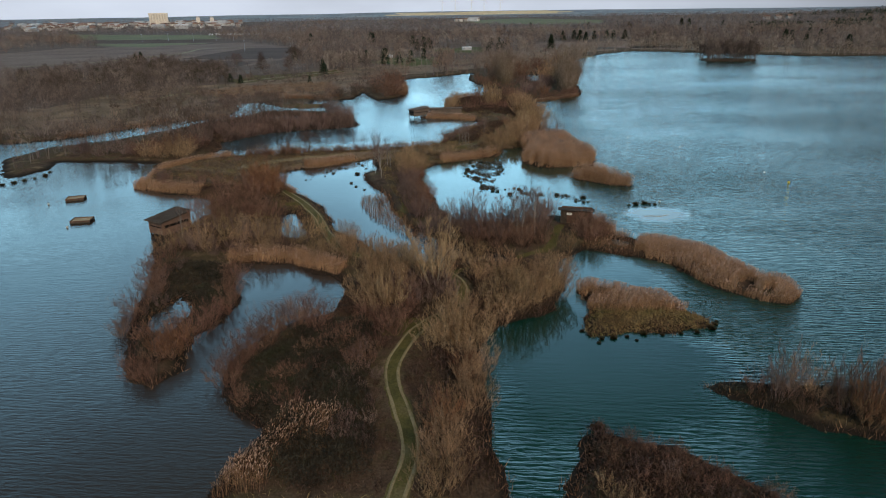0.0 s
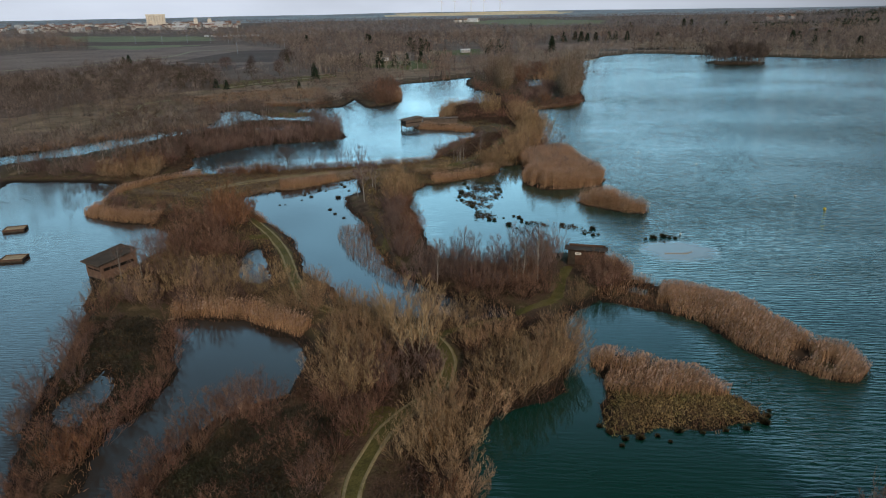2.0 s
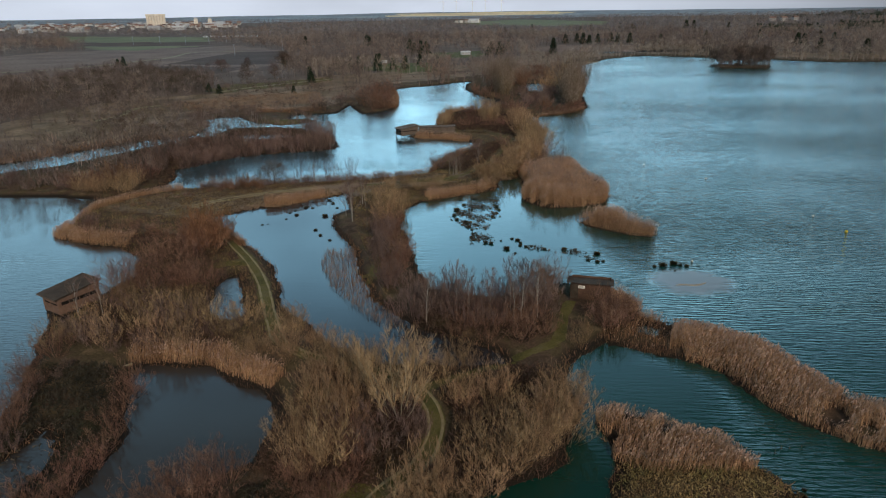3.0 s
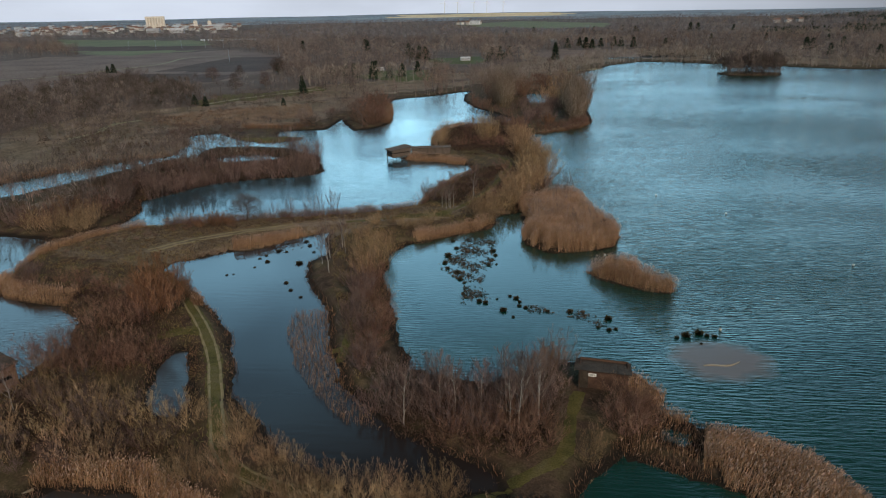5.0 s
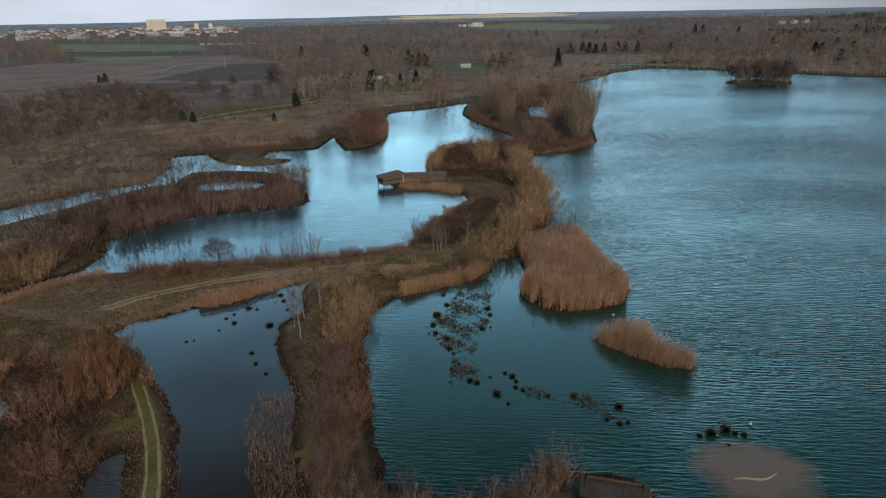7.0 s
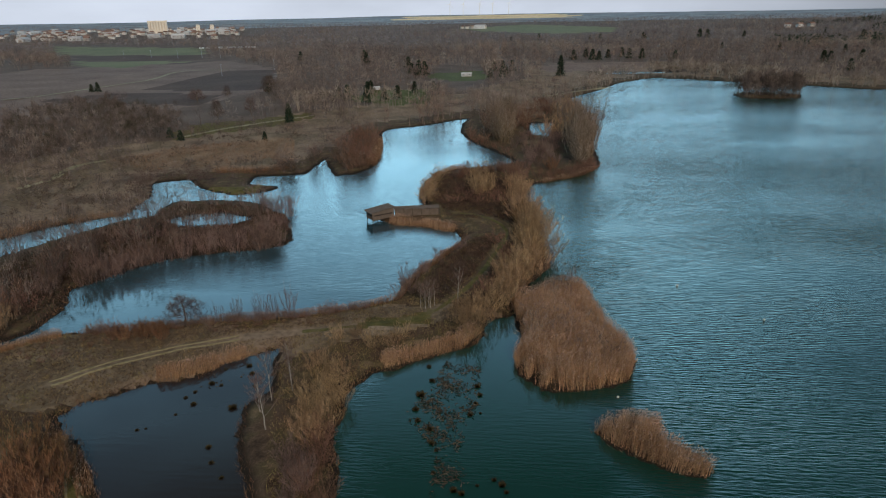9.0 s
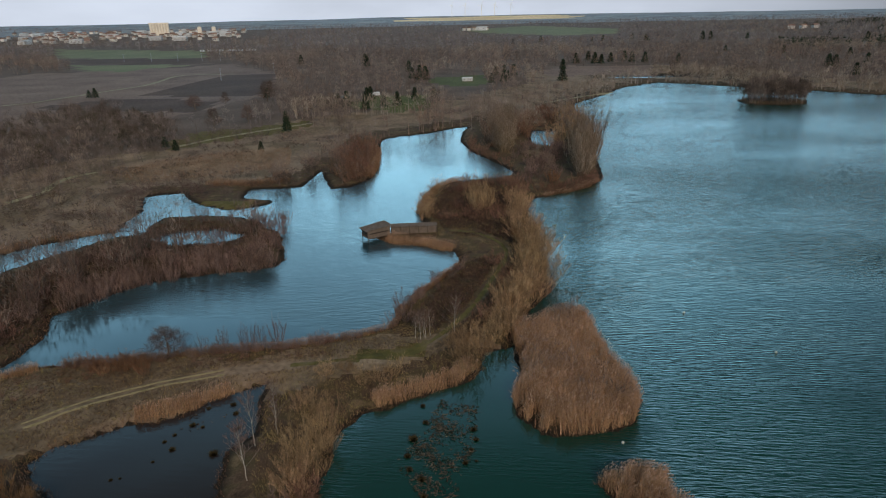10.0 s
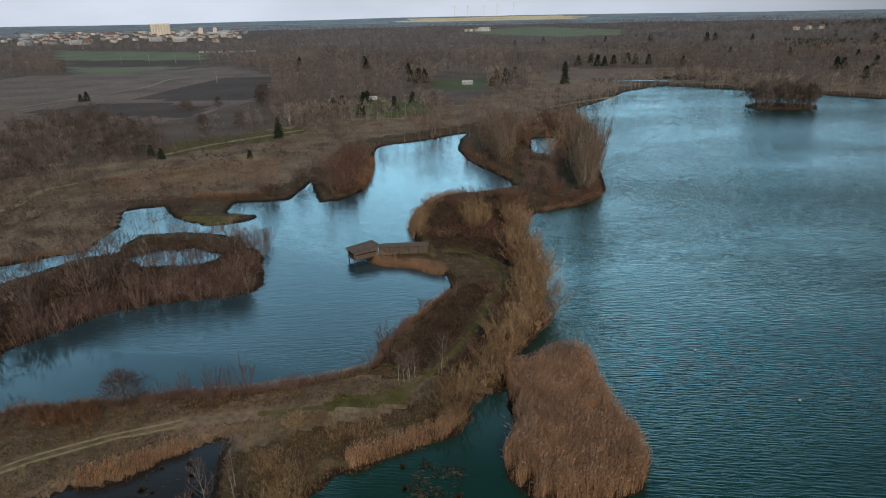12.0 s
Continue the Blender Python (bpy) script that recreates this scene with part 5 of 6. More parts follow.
ivy = rng.uniform(0, 1, len(hx)) < 0.3
woods(321, hx[ivy], hy[ivy], rng.uniform(5.5, 8.5, ivy.sum()), M_IVY, "dark ivy-grown wood behind the marsh", 90, "woodland", 0.13)
woods(322, hx[~ivy], hy[~ivy], rng.uniform(6.5, 10.5, (~ivy).sum()), M_FOREST, "dark bare wood behind the marsh", 110, "woodland", 0.12, lean=-0.28)
# scrub on the heath behind the lagoon
rng = np.random.default_rng(77)
hx, hy = scattered(rng, [(-170, 190), (-84, 206), (-95, 245), (-50, 262), (-45, 330), (-95, 365), (-150, 290)], 0.07)
ok = (shore(hx, hy) > 1.5) & (wobble(hx, hy, 16, 2) > 0.2)
woods(78, hx[ok], hy[ok], rng.uniform(1.6, 3.8, ok.sum()), M_FOREST, "low brown scrub scattered over dry heath", 70, "heath_scrub", 0.25, slim=1.7, lean=-0.3)
for j, line in enumerate(([(-80, 209), (-88, 205), (-98, 197), (-116, 172), (-130, 165), (-158, 152)], [(-86, 212), (-89, 226), (-96, 240), (-86, 245), (-76, 236)], [(-66, 250), (-56, 250), (-52, 270), (-46, 262)])):
    rng = np.random.default_rng(84 + j)
    hx, hy = scattered(rng, strip(line, 7), 0.3)
    ok = shore(hx, hy) > -0.3
    woods(87 + j, hx[ok], hy[ok], rng.uniform(1.8, 4.2, ok.sum()), (M_FOREST, M_PURPLE, M_FOREST)[j], "bare dark scrub along the marsh's edge", 60, "shore_scrub", 0.25, slim=1.5, lean=-0.3)
# shrub belts between the marsh, the lagoon and the path
for j, (line, wid, h0, h1, many) in enumerate((([(-60, 250), (-56, 262), (-52, 280), (-48, 300)], 9, 3, 6, 0.10), ([(-118, 262), (-104, 252), (-86, 256), (-70, 258)], 6, 1.6, 3.4, 0.12),
                                               ([(-112, 300), (-96, 300), (-78, 312), (-62, 330)], 9, 2.0, 4.5, 0.07), ([(-128, 246), (-120, 226), (-112, 208), (-122, 190)], 10, 1.4, 3.0, 0.10))):
    rng = np.random.default_rng(180 + j)
    hx, hy = scattered(rng, strip(line, wid), many)
    ok = (shore(hx, hy) > 0.6) & (wobble(hx, hy, 7, j) > -0.4)
    woods(184 + j, hx[ok], hy[ok], rng.uniform(h0, h1, ok.sum()), (M_FOREST_RED, M_FOREST)[j % 2], "bare brown shrub belt on the marsh", 80, "shrub_belt", 0.2, slim=1.25, lean=-0.22)
# trees lining the shores
edge = [strip([(-40, 322), (-24, 337), (-8, 352)], 7), strip([(44, 420), (64, 452), (86, 498), (112, 524), (134, 512), (156, 491), (186, 470), (212, 448), (330, 440)], 7)]
for j, p in enumerate(edge):
    hx, hy = scattered(np.random.default_rng(90 + j), p, 0.09)
    ok = shore(hx, hy) > 0.4
    woods(92 + j, hx[ok], hy[ok], np.random.default_rng(94 + j).uniform(7, 13.5, ok.sum()), (M_FOREST_RED, M_FOREST_GREY)[j], "bare trees lining the far shore", 60, "shore_trees", 0.16, slim=0.75)
hx, hy = scattered(np.random.default_rng(100), FAR_ISLE, 0.2)
ok = shore(hx, hy) > 0.3
woods(101, hx[ok], hy[ok], np.random.default_rng(102).uniform(7, 13.5, ok.sum()), M_FOREST, "grey-brown bare trees crowding a far islet", 130, "islet_trees", 0.14, slim=0.85)
# a row of slim pale trees before the lawn
hx, hy = scattered(np.random.default_rng(103), strip([(-92, 366), (-70, 376), (-48, 378), (-30, 384)], 10), 0.12)
woods(104, hx, hy, np.random.default_rng(105).uniform(8, 12, len(hx)), M_FOREST_GREY, "row of slim pale bare trees", 60, "tree_row", 0.10, slim=0.5, lean=0.2)
# evergreen stands on the north-eastern rise
rng = np.random.default_rng(96)
cx, cy = rng.uniform(330, 1000, 5200), rng.uniform(700, 1500, 5200)
ok = (cx < 0.72 * cy) & (wobble(cx, cy, 70, 4) > 0.42) & (cx > 0.34 * cy)
woods(97, cx[ok], cy[ok], rng.uniform(8, 13, ok.sum()), M_CONIFER, "dark evergreen stand on a wooded rise", 40, "conifer_wood", 0.5)
rng = np.random.default_rng(98)
hx, hy = scattered(rng, [(-150, 180), (-118, 174), (-86, 212), (-96, 244), (-62, 254), (-52, 280), (-60, 330), (-98, 318), (-122, 245)], 0.10)
ok = (shore(hx, hy) > 1.0) & (wobble(hx, hy, 11, 5) > 0.3)
woods(99, hx[ok], hy[ok], rng.uniform(0.8, 2.2, ok.sum()), M_UNDER, "low dark scrub scattered over dry heath", 36, "heath_scrub", 0.4, slim=2.0)


# ---------------------------------------------------------------- timber, metal and plaster
M_PLANK = blotchy("weathered_planks", [(0.085, 0.06, 0.045), (0.13, 0.097, 0.074), (0.105, 0.082, 0.066)], 1.5, 18, rough=0.85, bump=0.6)
M_PLANKRED = blotchy("red_brown_planks", [(0.13, 0.08, 0.058), (0.19, 0.12, 0.088)], 1.5, 18, rough=0.85, bump=0.6)
M_PLANKGREY = blotchy("grey_weathered_boards", [(0.10, 0.077, 0.062), (0.15, 0.117, 0.095)], 1.5, 18, rough=0.85, bump=0.6)
M_PLANKDARK = blotchy("dark_stained_planks", [(0.075, 0.046, 0.034), (0.12, 0.072, 0.05)], 1.5, 18, rough=0.85, bump=0.6)
M_ROOFFELT = blotchy("roof_felt", [(0.05, 0.04, 0.032), (0.085, 0.066, 0.052)], 0.8, 10, rough=0.9, bump=0.5)
M_POST = blotchy("wet_timber", [(0.04, 0.032, 0.025), (0.075, 0.06, 0.045)], 2, 15, rough=0.7)
M_SIGN = blotchy("sign_white", [(0.7, 0.68, 0.62), (0.8, 0.78, 0.72)], 2, 10, rough=0.5, bump=0)
M_INK = blotchy("sign_ink", [(0.08, 0.10, 0.08), (0.14, 0.16, 0.12)], 4, 20, rough=0.6, bump=0)
# near-black paint that stands for unlit rooms behind slots and panes
M_DARK = blotchy("painted_dark_inside", [(0.012, 0.01, 0.009), (0.02, 0.017, 0.015)], 1, 8, bump=0)
M_BUOY = blotchy("buoy_yellow", [(0.6, 0.42, 0.05), (0.7, 0.52, 0.08)], 3, 12, rough=0.45, bump=0)
M_BUOYWHITE = blotchy("buoy_white", [(0.4, 0.4, 0.36), (0.5, 0.5, 0.46)], 3, 12, rough=0.45, bump=0)
M_SAND = blotchy("sand", [(0.28, 0.22, 0.14), (0.38, 0.30, 0.20)], 1.5, 12)
M_WEED = rounded(blotchy("dead_weed", [(0.045, 0.038, 0.03), (0.085, 0.07, 0.052)], 1, 6, per="island", spread=0.4, bump=0))
M_SEDGE = rounded(blotchy("sedge_dark", [(0.035, 0.03, 0.018), (0.07, 0.058, 0.03)], 1.5, 8, per="island", spread=0.4, bump=0))
M_WALL = blotchy("render_wall", [(0.42, 0.40, 0.37), (0.62, 0.59, 0.54)], 0.05, 1, per="object", spread=0.3, bump=0)
M_TILE = blotchy("roof_tiles", [(0.16, 0.10, 0.08), (0.24, 0.16, 0.13)], 0.1, 2, per="object", spread=0.35, bump=0)
M_SILO = blotchy("silo_concrete", [(0.6, 0.54, 0.46), (0.7, 0.64, 0.55)], 0.05, 0.6, bump=0)
M_METAL = blotchy("pale_sheeting", [(0.35, 0.36, 0.37), (0.5, 0.5, 0.5)], 0.05, 1, rough=0.5, per="object", bump=0)
M_TURBINE = blotchy("turbine_white", [(0.78, 0.78, 0.78), (0.85, 0.85, 0.85)], 0.05, 1, rough=0.4, bump=0)


def boxes(name, items, material, bevel=0.0):
    """One mesh from boxes given by centre, size and turn about z in degrees."""
    bm = bmesh.new()
    for (cx, cy, cz), (sx, sy, sz), rz in items:
        m = pose(cx, cy, cz, 0, 0, rz) @ Matrix.Diagonal((sx, sy, sz, 1))
        bmesh.ops.create_cube(bm, size=1, matrix=m)
    if bevel:
        bmesh.ops.bevel(bm, geom=bm.edges[:], offset=bevel, segments=1, affect="EDGES")
    me = bpy.data.meshes.new(name)
    bm.to_mesh(me)
    bm.free()
    me.materials.append(material)
    return me


PLANKS = {}


def plank_mesh(length, deep, material):
    key = (round(length, 2), round(deep, 3), material.name)
    if key not in PLANKS:
        PLANKS[key] = boxes("plank", [((key[0] / 2, 0, 0), (key[0], 0.035, deep), 0)], material)
    return PLANKS[key]


def boarded(name, length, height, material, parent, board=0.2, gaps=()):
    """A wall of level boards in the plane y = 0, from x = 0 and z = 0, on a studded back; gaps: (x0, x1, z0, z1) left open."""
    n = max(2, int(length / 1.2) + 1)
    wall = part(name, boxes(name, [((0.05 + (length - 0.1) * i / (n - 1), 0.045, height / 2), (0.06, 0.05, height), 0) for i in range(n)]
                            + [((length / 2, 0.045, 0.04), (length, 0.05, 0.06), 0), ((length / 2, 0.045, height - 0.04), (length, 0.05, 0.06), 0)], material), parent)
    k = int(round(height / board))
    for i in range(k):
        z = (i + 0.5) * height / k
        spans = [(0, length)]
        for x0, x1, z0, z1 in gaps:
            if z0 < z < z1:
                spans = [s for a, c in spans for s in ((a, min(c, x0)), (max(a, x1), c)) if s[1] - s[0] > 0.02]
        for a, c in spans:
            p = part("plank", plank_mesh(c - a, height / k - 0.012, material), wall)
            p.location = (a, 0.006 * (i % 2), z)
    return wall


def roofing(name, x0, x1, y0, y1, z_at, thick, material, parent, label):
    """A roof of felted panels that follow z_at(x, y) at their corners, over a ridge batten."""
    ym = (y0 + y1) / 2
    bm = bmesh.new()
    q = [bm.verts.new((x, ym + s, z_at(x, ym) - dz)) for dz in (0.0, 0.08) for x, s in ((x0, -0.05), (x1, -0.05), (x1, 0.05), (x0, 0.05))]
    for f in ((3, 2, 1, 0), (4, 5, 6, 7), (1, 5, 4, 0), (2, 6, 5, 1), (3, 7, 6, 2), (0, 4, 7, 3)):
        bm.faces.new([q[t] for t in f])
    me = bpy.data.meshes.new(name)
    bm.to_mesh(me)
    bm.free()
    me.materials.append(material)
    roof = part(name, me, parent, label)
    n = 8
    for i in range(n):
        bm = bmesh.new()
        a, c = x0 + (x1 - x0) * i / n, x0 + (x1 - x0) * (i + 1) / n - 0.015
        lift = 0.012 * (i % 2)
        q = [bm.verts.new((x, y, z_at(x, y) + dz + lift)) for dz in (0, thick) for x, y in ((a, y0), (c, y0), (c, y1), (a, y1))]
        for f in ((0, 3, 2, 1), (4, 5, 6, 7), (0, 1, 5, 4), (1, 2, 6, 5), (2, 3, 7, 6), (3, 0, 4, 7)):
            bm.faces.new([q[t] for t in f])
        me = bpy.data.meshes.new("roof_panel")
        bm.to_mesh(me)
        bm.free()
        me.materials.append(material)
        part("roof_panel", me, roof)
    return roof


def hide(name, m, length, width, floor, wall, rise, label, skin, stilts=True, sign=False, flap=True, fall=0.0, cover=None):
    """A bird hide: a boarded cabin on posts. Its long side lies along x, the lookout at x = 0; the roof climbs by rise along x."""
    root = new(name)
    root.matrix_basis = m
    tagged(root, label, "bird hide")
    part("floor", boxes("floor", [((length / 2, width / 2, floor - 0.05), (length + 0.1, width + 0.04, 0.06), 0)], M_PLANK, 0.008), root)

    def tall(x):
        return wall + rise * x / length

    def side(nm, y, gaps, door=False):
        w = boarded(nm, length, wall, skin, root, gaps=gaps)
        w.location = (0, y, floor)
        # the tapering piece under the eaves
        bm = bmesh.new()
        q = [bm.verts.new(p) for yy in (-0.018, 0.018) for p in ((0.0, yy, wall), (length, yy, wall), (length, yy, wall + rise))]
        for f in ((0, 1, 2), (5, 4, 3), (0, 3, 4, 1), (1, 4, 5, 2), (2, 5, 3, 0)):
            bm.faces.new([q[t] for t in f])
        me = bpy.data.meshes.new("gable")
        bm.to_mesh(me)
        bm.free()
        me.materials.append(skin)
        part("gable", me, w)
        return w

    slot = (0.35, length - 0.5, wall * 0.52, wall * 0.66)
    side("side_wall", 0, [] if sign else [slot])
    side("side_wall", width, [slot])
    for x, gaps, h in ((0.02, [(0.3, width - 0.3, wall * 0.45, wall * 0.62)], wall), (length - 0.02, [(0.5, 1.4, 0, 1.95)], wall + rise)):
        w = boarded("end_wall", width - 0.08, h, skin, root, gaps=gaps)
        w.matrix_basis = pose(x, 0.04, floor, 0, 0, 90)
    # solid near-black box added so the inside looks unlit through the slots
    part("interior_lining", boxes("interior_lining", [((length / 2, width / 2, floor + wall * (0.48 if fall == 0 else 0.39)), (length - 0.16, width - 0.16, wall * (0.92 if fall == 0 else 0.74)), 0)], M_DARK), root, "near-black box that stands for the unlit inside")
    roof = roofing("roof", -0.45, length + 0.3, -0.3, width + 0.3, lambda x, y: floor + tall(x) + 0.03 - fall * y / width, 0.07, cover or M_ROOFFELT, root, "brown felted roof")
    part("fascia", boxes("fascia", [((-0.46, width / 2, floor + tall(-0.45) + 0.03), (0.03, width + 0.62, 0.14), 0)], M_PLANK), roof)
    if flap:
        f = part("shutter", boxes("shutter", [((0, width / 2, 0), (0.75, width - 0.3, 0.03), 0)], M_PLANK, 0.006), root, "propped-open viewing shutter")
        f.matrix_basis = pose(-0.33, 0, floor + wall * 0.26, 0, 28, 0)
    if stilts:
        for x in (0.1, length * 0.5, length - 0.1):
            for y in (0.1, width - 0.1):
                p = part("post", boxes("post", [((0, 0, (floor - 1.6) / 2), (0.14, 0.14, floor + 1.5), 0)], M_POST, 0.01), root)
                p.location = (x, y, 0)
        for y in (0.1, width - 0.1):
            part("brace", boxes("brace", [((length / 2, y, floor - 0.16), (length, 0.06, 0.14), 0)], M_POST), root)
    if sign:
        s = part("sign", boxes("sign", [((0, 0, 0), (0.75, 0.03, 0.34), 0)], M_SIGN, 0.004), root, "small white information sign")
        s.location = (1.25, -0.045, floor + 1.6)
        part("lettering_bar", boxes("lettering_bar", [((-0.02, -0.018, 0.05), (0.5, 0.006, 0.05), 0), ((-0.08, -0.018, -0.06), (0.4, 0.006, 0.04), 0)], M_INK), s, "dark bars of unreadable writing")
        part("door", boxes("door", [((0.5, -0.035, floor + 0.98), (0.78, 0.03, 1.9), 0)], M_POST, 0.006), root, "dark boarded door")
        part("door_post", boxes("door_post", [((0.04, -0.1, floor + wall / 2), (0.1, 0.1, wall), 0)], M_POST), root)
    return root


hide("lagoon_hide", pose(-23.1, 202.6, 0, 0, 0, 36), 5.4, 3.2, 0.85, 1.65, 0.5, "weathered grey-brown timber bird hide on stilts over the lagoon", M_PLANKGREY, cover=M_PLANKGREY)
hide("western_hide", pose(-49.3, 92.9, 0, 0, 0, 62), 5.0, 3.3, 0.3, 2.0, 0.5, "reddish-brown timber bird hide on posts among willows", M_PLANKRED, flap=False)
hide("eastern_hide", pose(9.8, 98.3, 0, 0, 0, -11), 4.6, 2.4, 0.62, 2.05, 0.0, "dark-stained timber bird hide with a small sign", M_PLANKDARK, stilts=False, sign=True, flap=False, fall=0.35)

# screened walkway from the bank to the lagoon hide
walkway = tagged(new("screened_walkway"), "weathered boarded screen walkway leading to the lagoon hide", "walkway")
walkway.matrix_basis = pose(-18.6, 205.9, 0, 0, 0, 9)
for y in (0.0, 1.5):
    w = boarded("screen", 10.2, 1.6, M_PLANKGREY, walkway, gaps=[(2.0, 2.4, 1.0, 1.25), (4.6, 5.0, 1.0, 1.25), (7.4, 7.8, 1.0, 1.25)])
    w.location = (0, y, 0.8)
    for i in range(6):
        p = part("post", boxes("post", [((0, 0, 0.6), (0.1, 0.1, 3.6), 0)], M_POST), walkway)
        p.location = (0.1 + i * 2.0, y + (0.08 if y else -0.08), 0)
part("deck", boxes("deck", [((5.1, 0.75, 0.78), (10.2, 1.45, 0.05), 0)], M_PLANK, 0.008), walkway)
roofing("canopy", -0.1, 10.3, -0.25, 1.75, lambda x, y: 2.44 + 0.10 * y, 0.05, M_PLANKGREY, walkway, "low weathered board roof")

# ---------------------------------------------------------------- tracks
def lane(name, line, offset, width, material, label, lift=0.05):
    """A worn strip that follows the ground beside a smooth line."""
    p = np.array(line, float)
    for _ in range(3):
        p = np.concatenate([p[:1], np.stack([p[:-1] * 0.75 + p[1:] * 0.25, p[:-1] * 0.25 + p[1:] * 0.75], 1).reshape(-1, 2), p[-1:]])
    seg = np.hypot(*(p[1:] - p[:-1]).T)
    cum = np.concatenate([[0], np.cumsum(seg)])
    d = np.arange(0, cum[-1], 0.5)
    p = np.stack([np.interp(d, cum, p[:, 0]), np.interp(d, cum, p[:, 1])], 1)
    t = unit(np.gradient(p, axis=0))
    nrm = np.stack([t[:, 1], -t[:, 0]], 1)
    rows = []
    for k in (-0.5, -0.17, 0.17, 0.5):
        q = p + nrm * (offset + k * width * (1 + 0.25 * wobble(d, d * 0, 1.2, offset))[:, None] + 0.08 * wobble(d, d * 0.3, 2.0, offset + 1)[:, None])
        z = relief(q[:, 0], q[:, 1]) + (lift if abs(k) < 0.3 else lift - 0.06)
        rows.append(np.column_stack([q, z]))
    v = np.stack(rows, 1).reshape(-1, 3)
    n = len(p)
    i = np.arange(n - 1)[:, None] * 4 + np.arange(3)[None]
    f = np.stack([i, i + 1, i + 5, i + 4], -1).reshape(-1, 4)
    me = mesh_of(name, v, f, material)
    me.polygons.foreach_set("use_smooth", np.ones(len(f), bool))
    return tagged(new(name, me), label, "track", kind="structure")


for k, line in enumerate(TRACKS):
    lane("grass_verge", line[4:] if k == 1 else line, 0.0, (1.8, 1.0, 1.4)[k], M_GREEN, "green mossy grass strip along the track", 0.045)
    if k < 2:
        for off in (-0.55, 0.55):
            lane("wheel_rut", line[:4] if k == 1 else line, off, (0.3, 0.42)[k], M_RUT, "pale worn wheel rut in the grass", 0.075)
lane("grass_verge", [(-32.2, 108.6), (-35, 109.3), (-38.5, 106)], 0, 1.8, M_GREEN, "green grass path between willows", 0.06)
lane("far_track", [(-330, 395), (-270, 420), (-265, 456), (-254, 504), (-245, 532), (-267, 613), (-215, 614)], 0, 3.2, M_PATH, "pale farm track across the fields", 0.3)
lane("far_track", [(-126, 228), (-123, 239), (-126, 247), (-127, 256), (-121, 263)], 0, 2.2, M_PATH, "pale path over the heath", 0.12)
lane("far_track", [(-114, 302), (-106, 319), (-95, 332), (-87, 342), (-77, 353)], 0, 2.4, M_PATH, "pale path over the heath", 0.12)
lane("far_track", [(32, 420), (50, 441), (64, 455), (77, 472)], 0, 2.6, M_PATH, "pale path along the far shore", 0.2)

# ---------------------------------------------------------------- tussocks, weed mats, stakes, rafts, buoys
def tussock(seed, label):
    rng = np.random.default_rng(seed)
    root = new("sedge_tussock")
    n = 260
    a, u = rng.uniform(0, 6.283, n), rng.uniform(0, 1, n)
    p0 = np.stack([0.28 * np.cos(a) * np.sqrt(u), 0.28 * np.sin(a) * np.sqrt(u), 0.25 * rng.uniform(-0.6, 1, n)], 1)
    p1 = p0 + unit(np.stack([np.cos(a) * u, np.sin(a) * u, rng.uniform(0.3, 1.1, n)], 1)) * rng.uniform(0.25, 0.5, n)[:, None]
    v, f = slivers(rng, p0, p1, rng.uniform(0.05, 0.1, n))
    part("blade_tuft", formed(mesh_of("blade_tuft", v, f, M_SEDGE), p1 + np.array([0, 0, 0.2])), root)
    bm = bmesh.new()
    bmesh.ops.create_icosphere(bm, subdivisions=2, radius=0.36)
    for w in bm.verts:
        w.co *= 1 + 0.22 * noise.noise(w.co * 3 + Vector((seed, 0, 0)))
        w.co.z *= 0.9
    me = bpy.data.meshes.new("root_mound")
    bm.to_mesh(me)
    bm.free()
    me.materials.append(M_SEDGE)
    part("root_mound", me, root)
    return tagged(root, label, "tussock", group="tussocks in the water")


TUSSOCKS = [(-0.1, 119, 0.9), (0.7, 118.6, 0.8), (2.9, 116.4, 1.1), (5, 117.8, 0.8), (5.8, 117.3, 0.9), (8.4, 116.3, 0.7), (4.1, 114.6, 0.6), (11.2, 116.3, 1.2),
            (15.6, 114.5, 1.1), (15.2, 111.6, 0.9), (16, 111.8, 0.7), (14, 112.2, 0.6), (22.5, 110, 0.7), (23.7, 110.4, 1.6), (25.3, 111, 1.2), (26, 110.5, 0.8),
            (26.8, 110.3, 0.9), (-2.3, 121.4, 0.6), (2.2, 119.8, 0.5), (24.8, 108.6, 0.5)]
POND_TUSSOCKS = [(-34.2, 133.5, 0.6), (-32.6, 132.2, 1.0), (-33.8, 130, 0.6), (-27.5, 131.7, 1.2), (-27.9, 139.4, 1.0), (-31.8, 140.3, 0.8), (-32.3, 136.8, 0.9),
                 (-30.9, 136.5, 0.7), (-36, 127.2, 0.5), (-36.9, 126.9, 0.5), (-27.3, 124.3, 0.9), (-25.9, 121.8, 0.9), (-23.9, 119.6, 0.6), (-33.6, 134.8, 0.7),
                 (-26.5, 136.5, 0.8), (-29, 141.3, 0.9), (-14.5, 99.6, 0.7), (-15.6, 100.4, 0.5), (-12.5, 97.4, 0.6)]
MAT_TUSSOCKS = [(-4.7, 142.1, 0.9), (-4, 138.7, 1.1), (-5.1, 135.4, 1.3), (-5.4, 132.4, 1.1), (-4.9, 130.2, 1.1), (-3.4, 128.7, 0.9), (-2.9, 126.2, 1.0), (-2.3, 125, 0.7),
                (1.8, 137.6, 0.9), (2.2, 135.7, 0.9), (1.7, 133.9, 0.9), (1.1, 131.6, 0.7), (2.3, 132, 0.5), (3.9, 120.7, 0.8), (4.7, 120, 0.9), (5.1, 119, 0.7)]
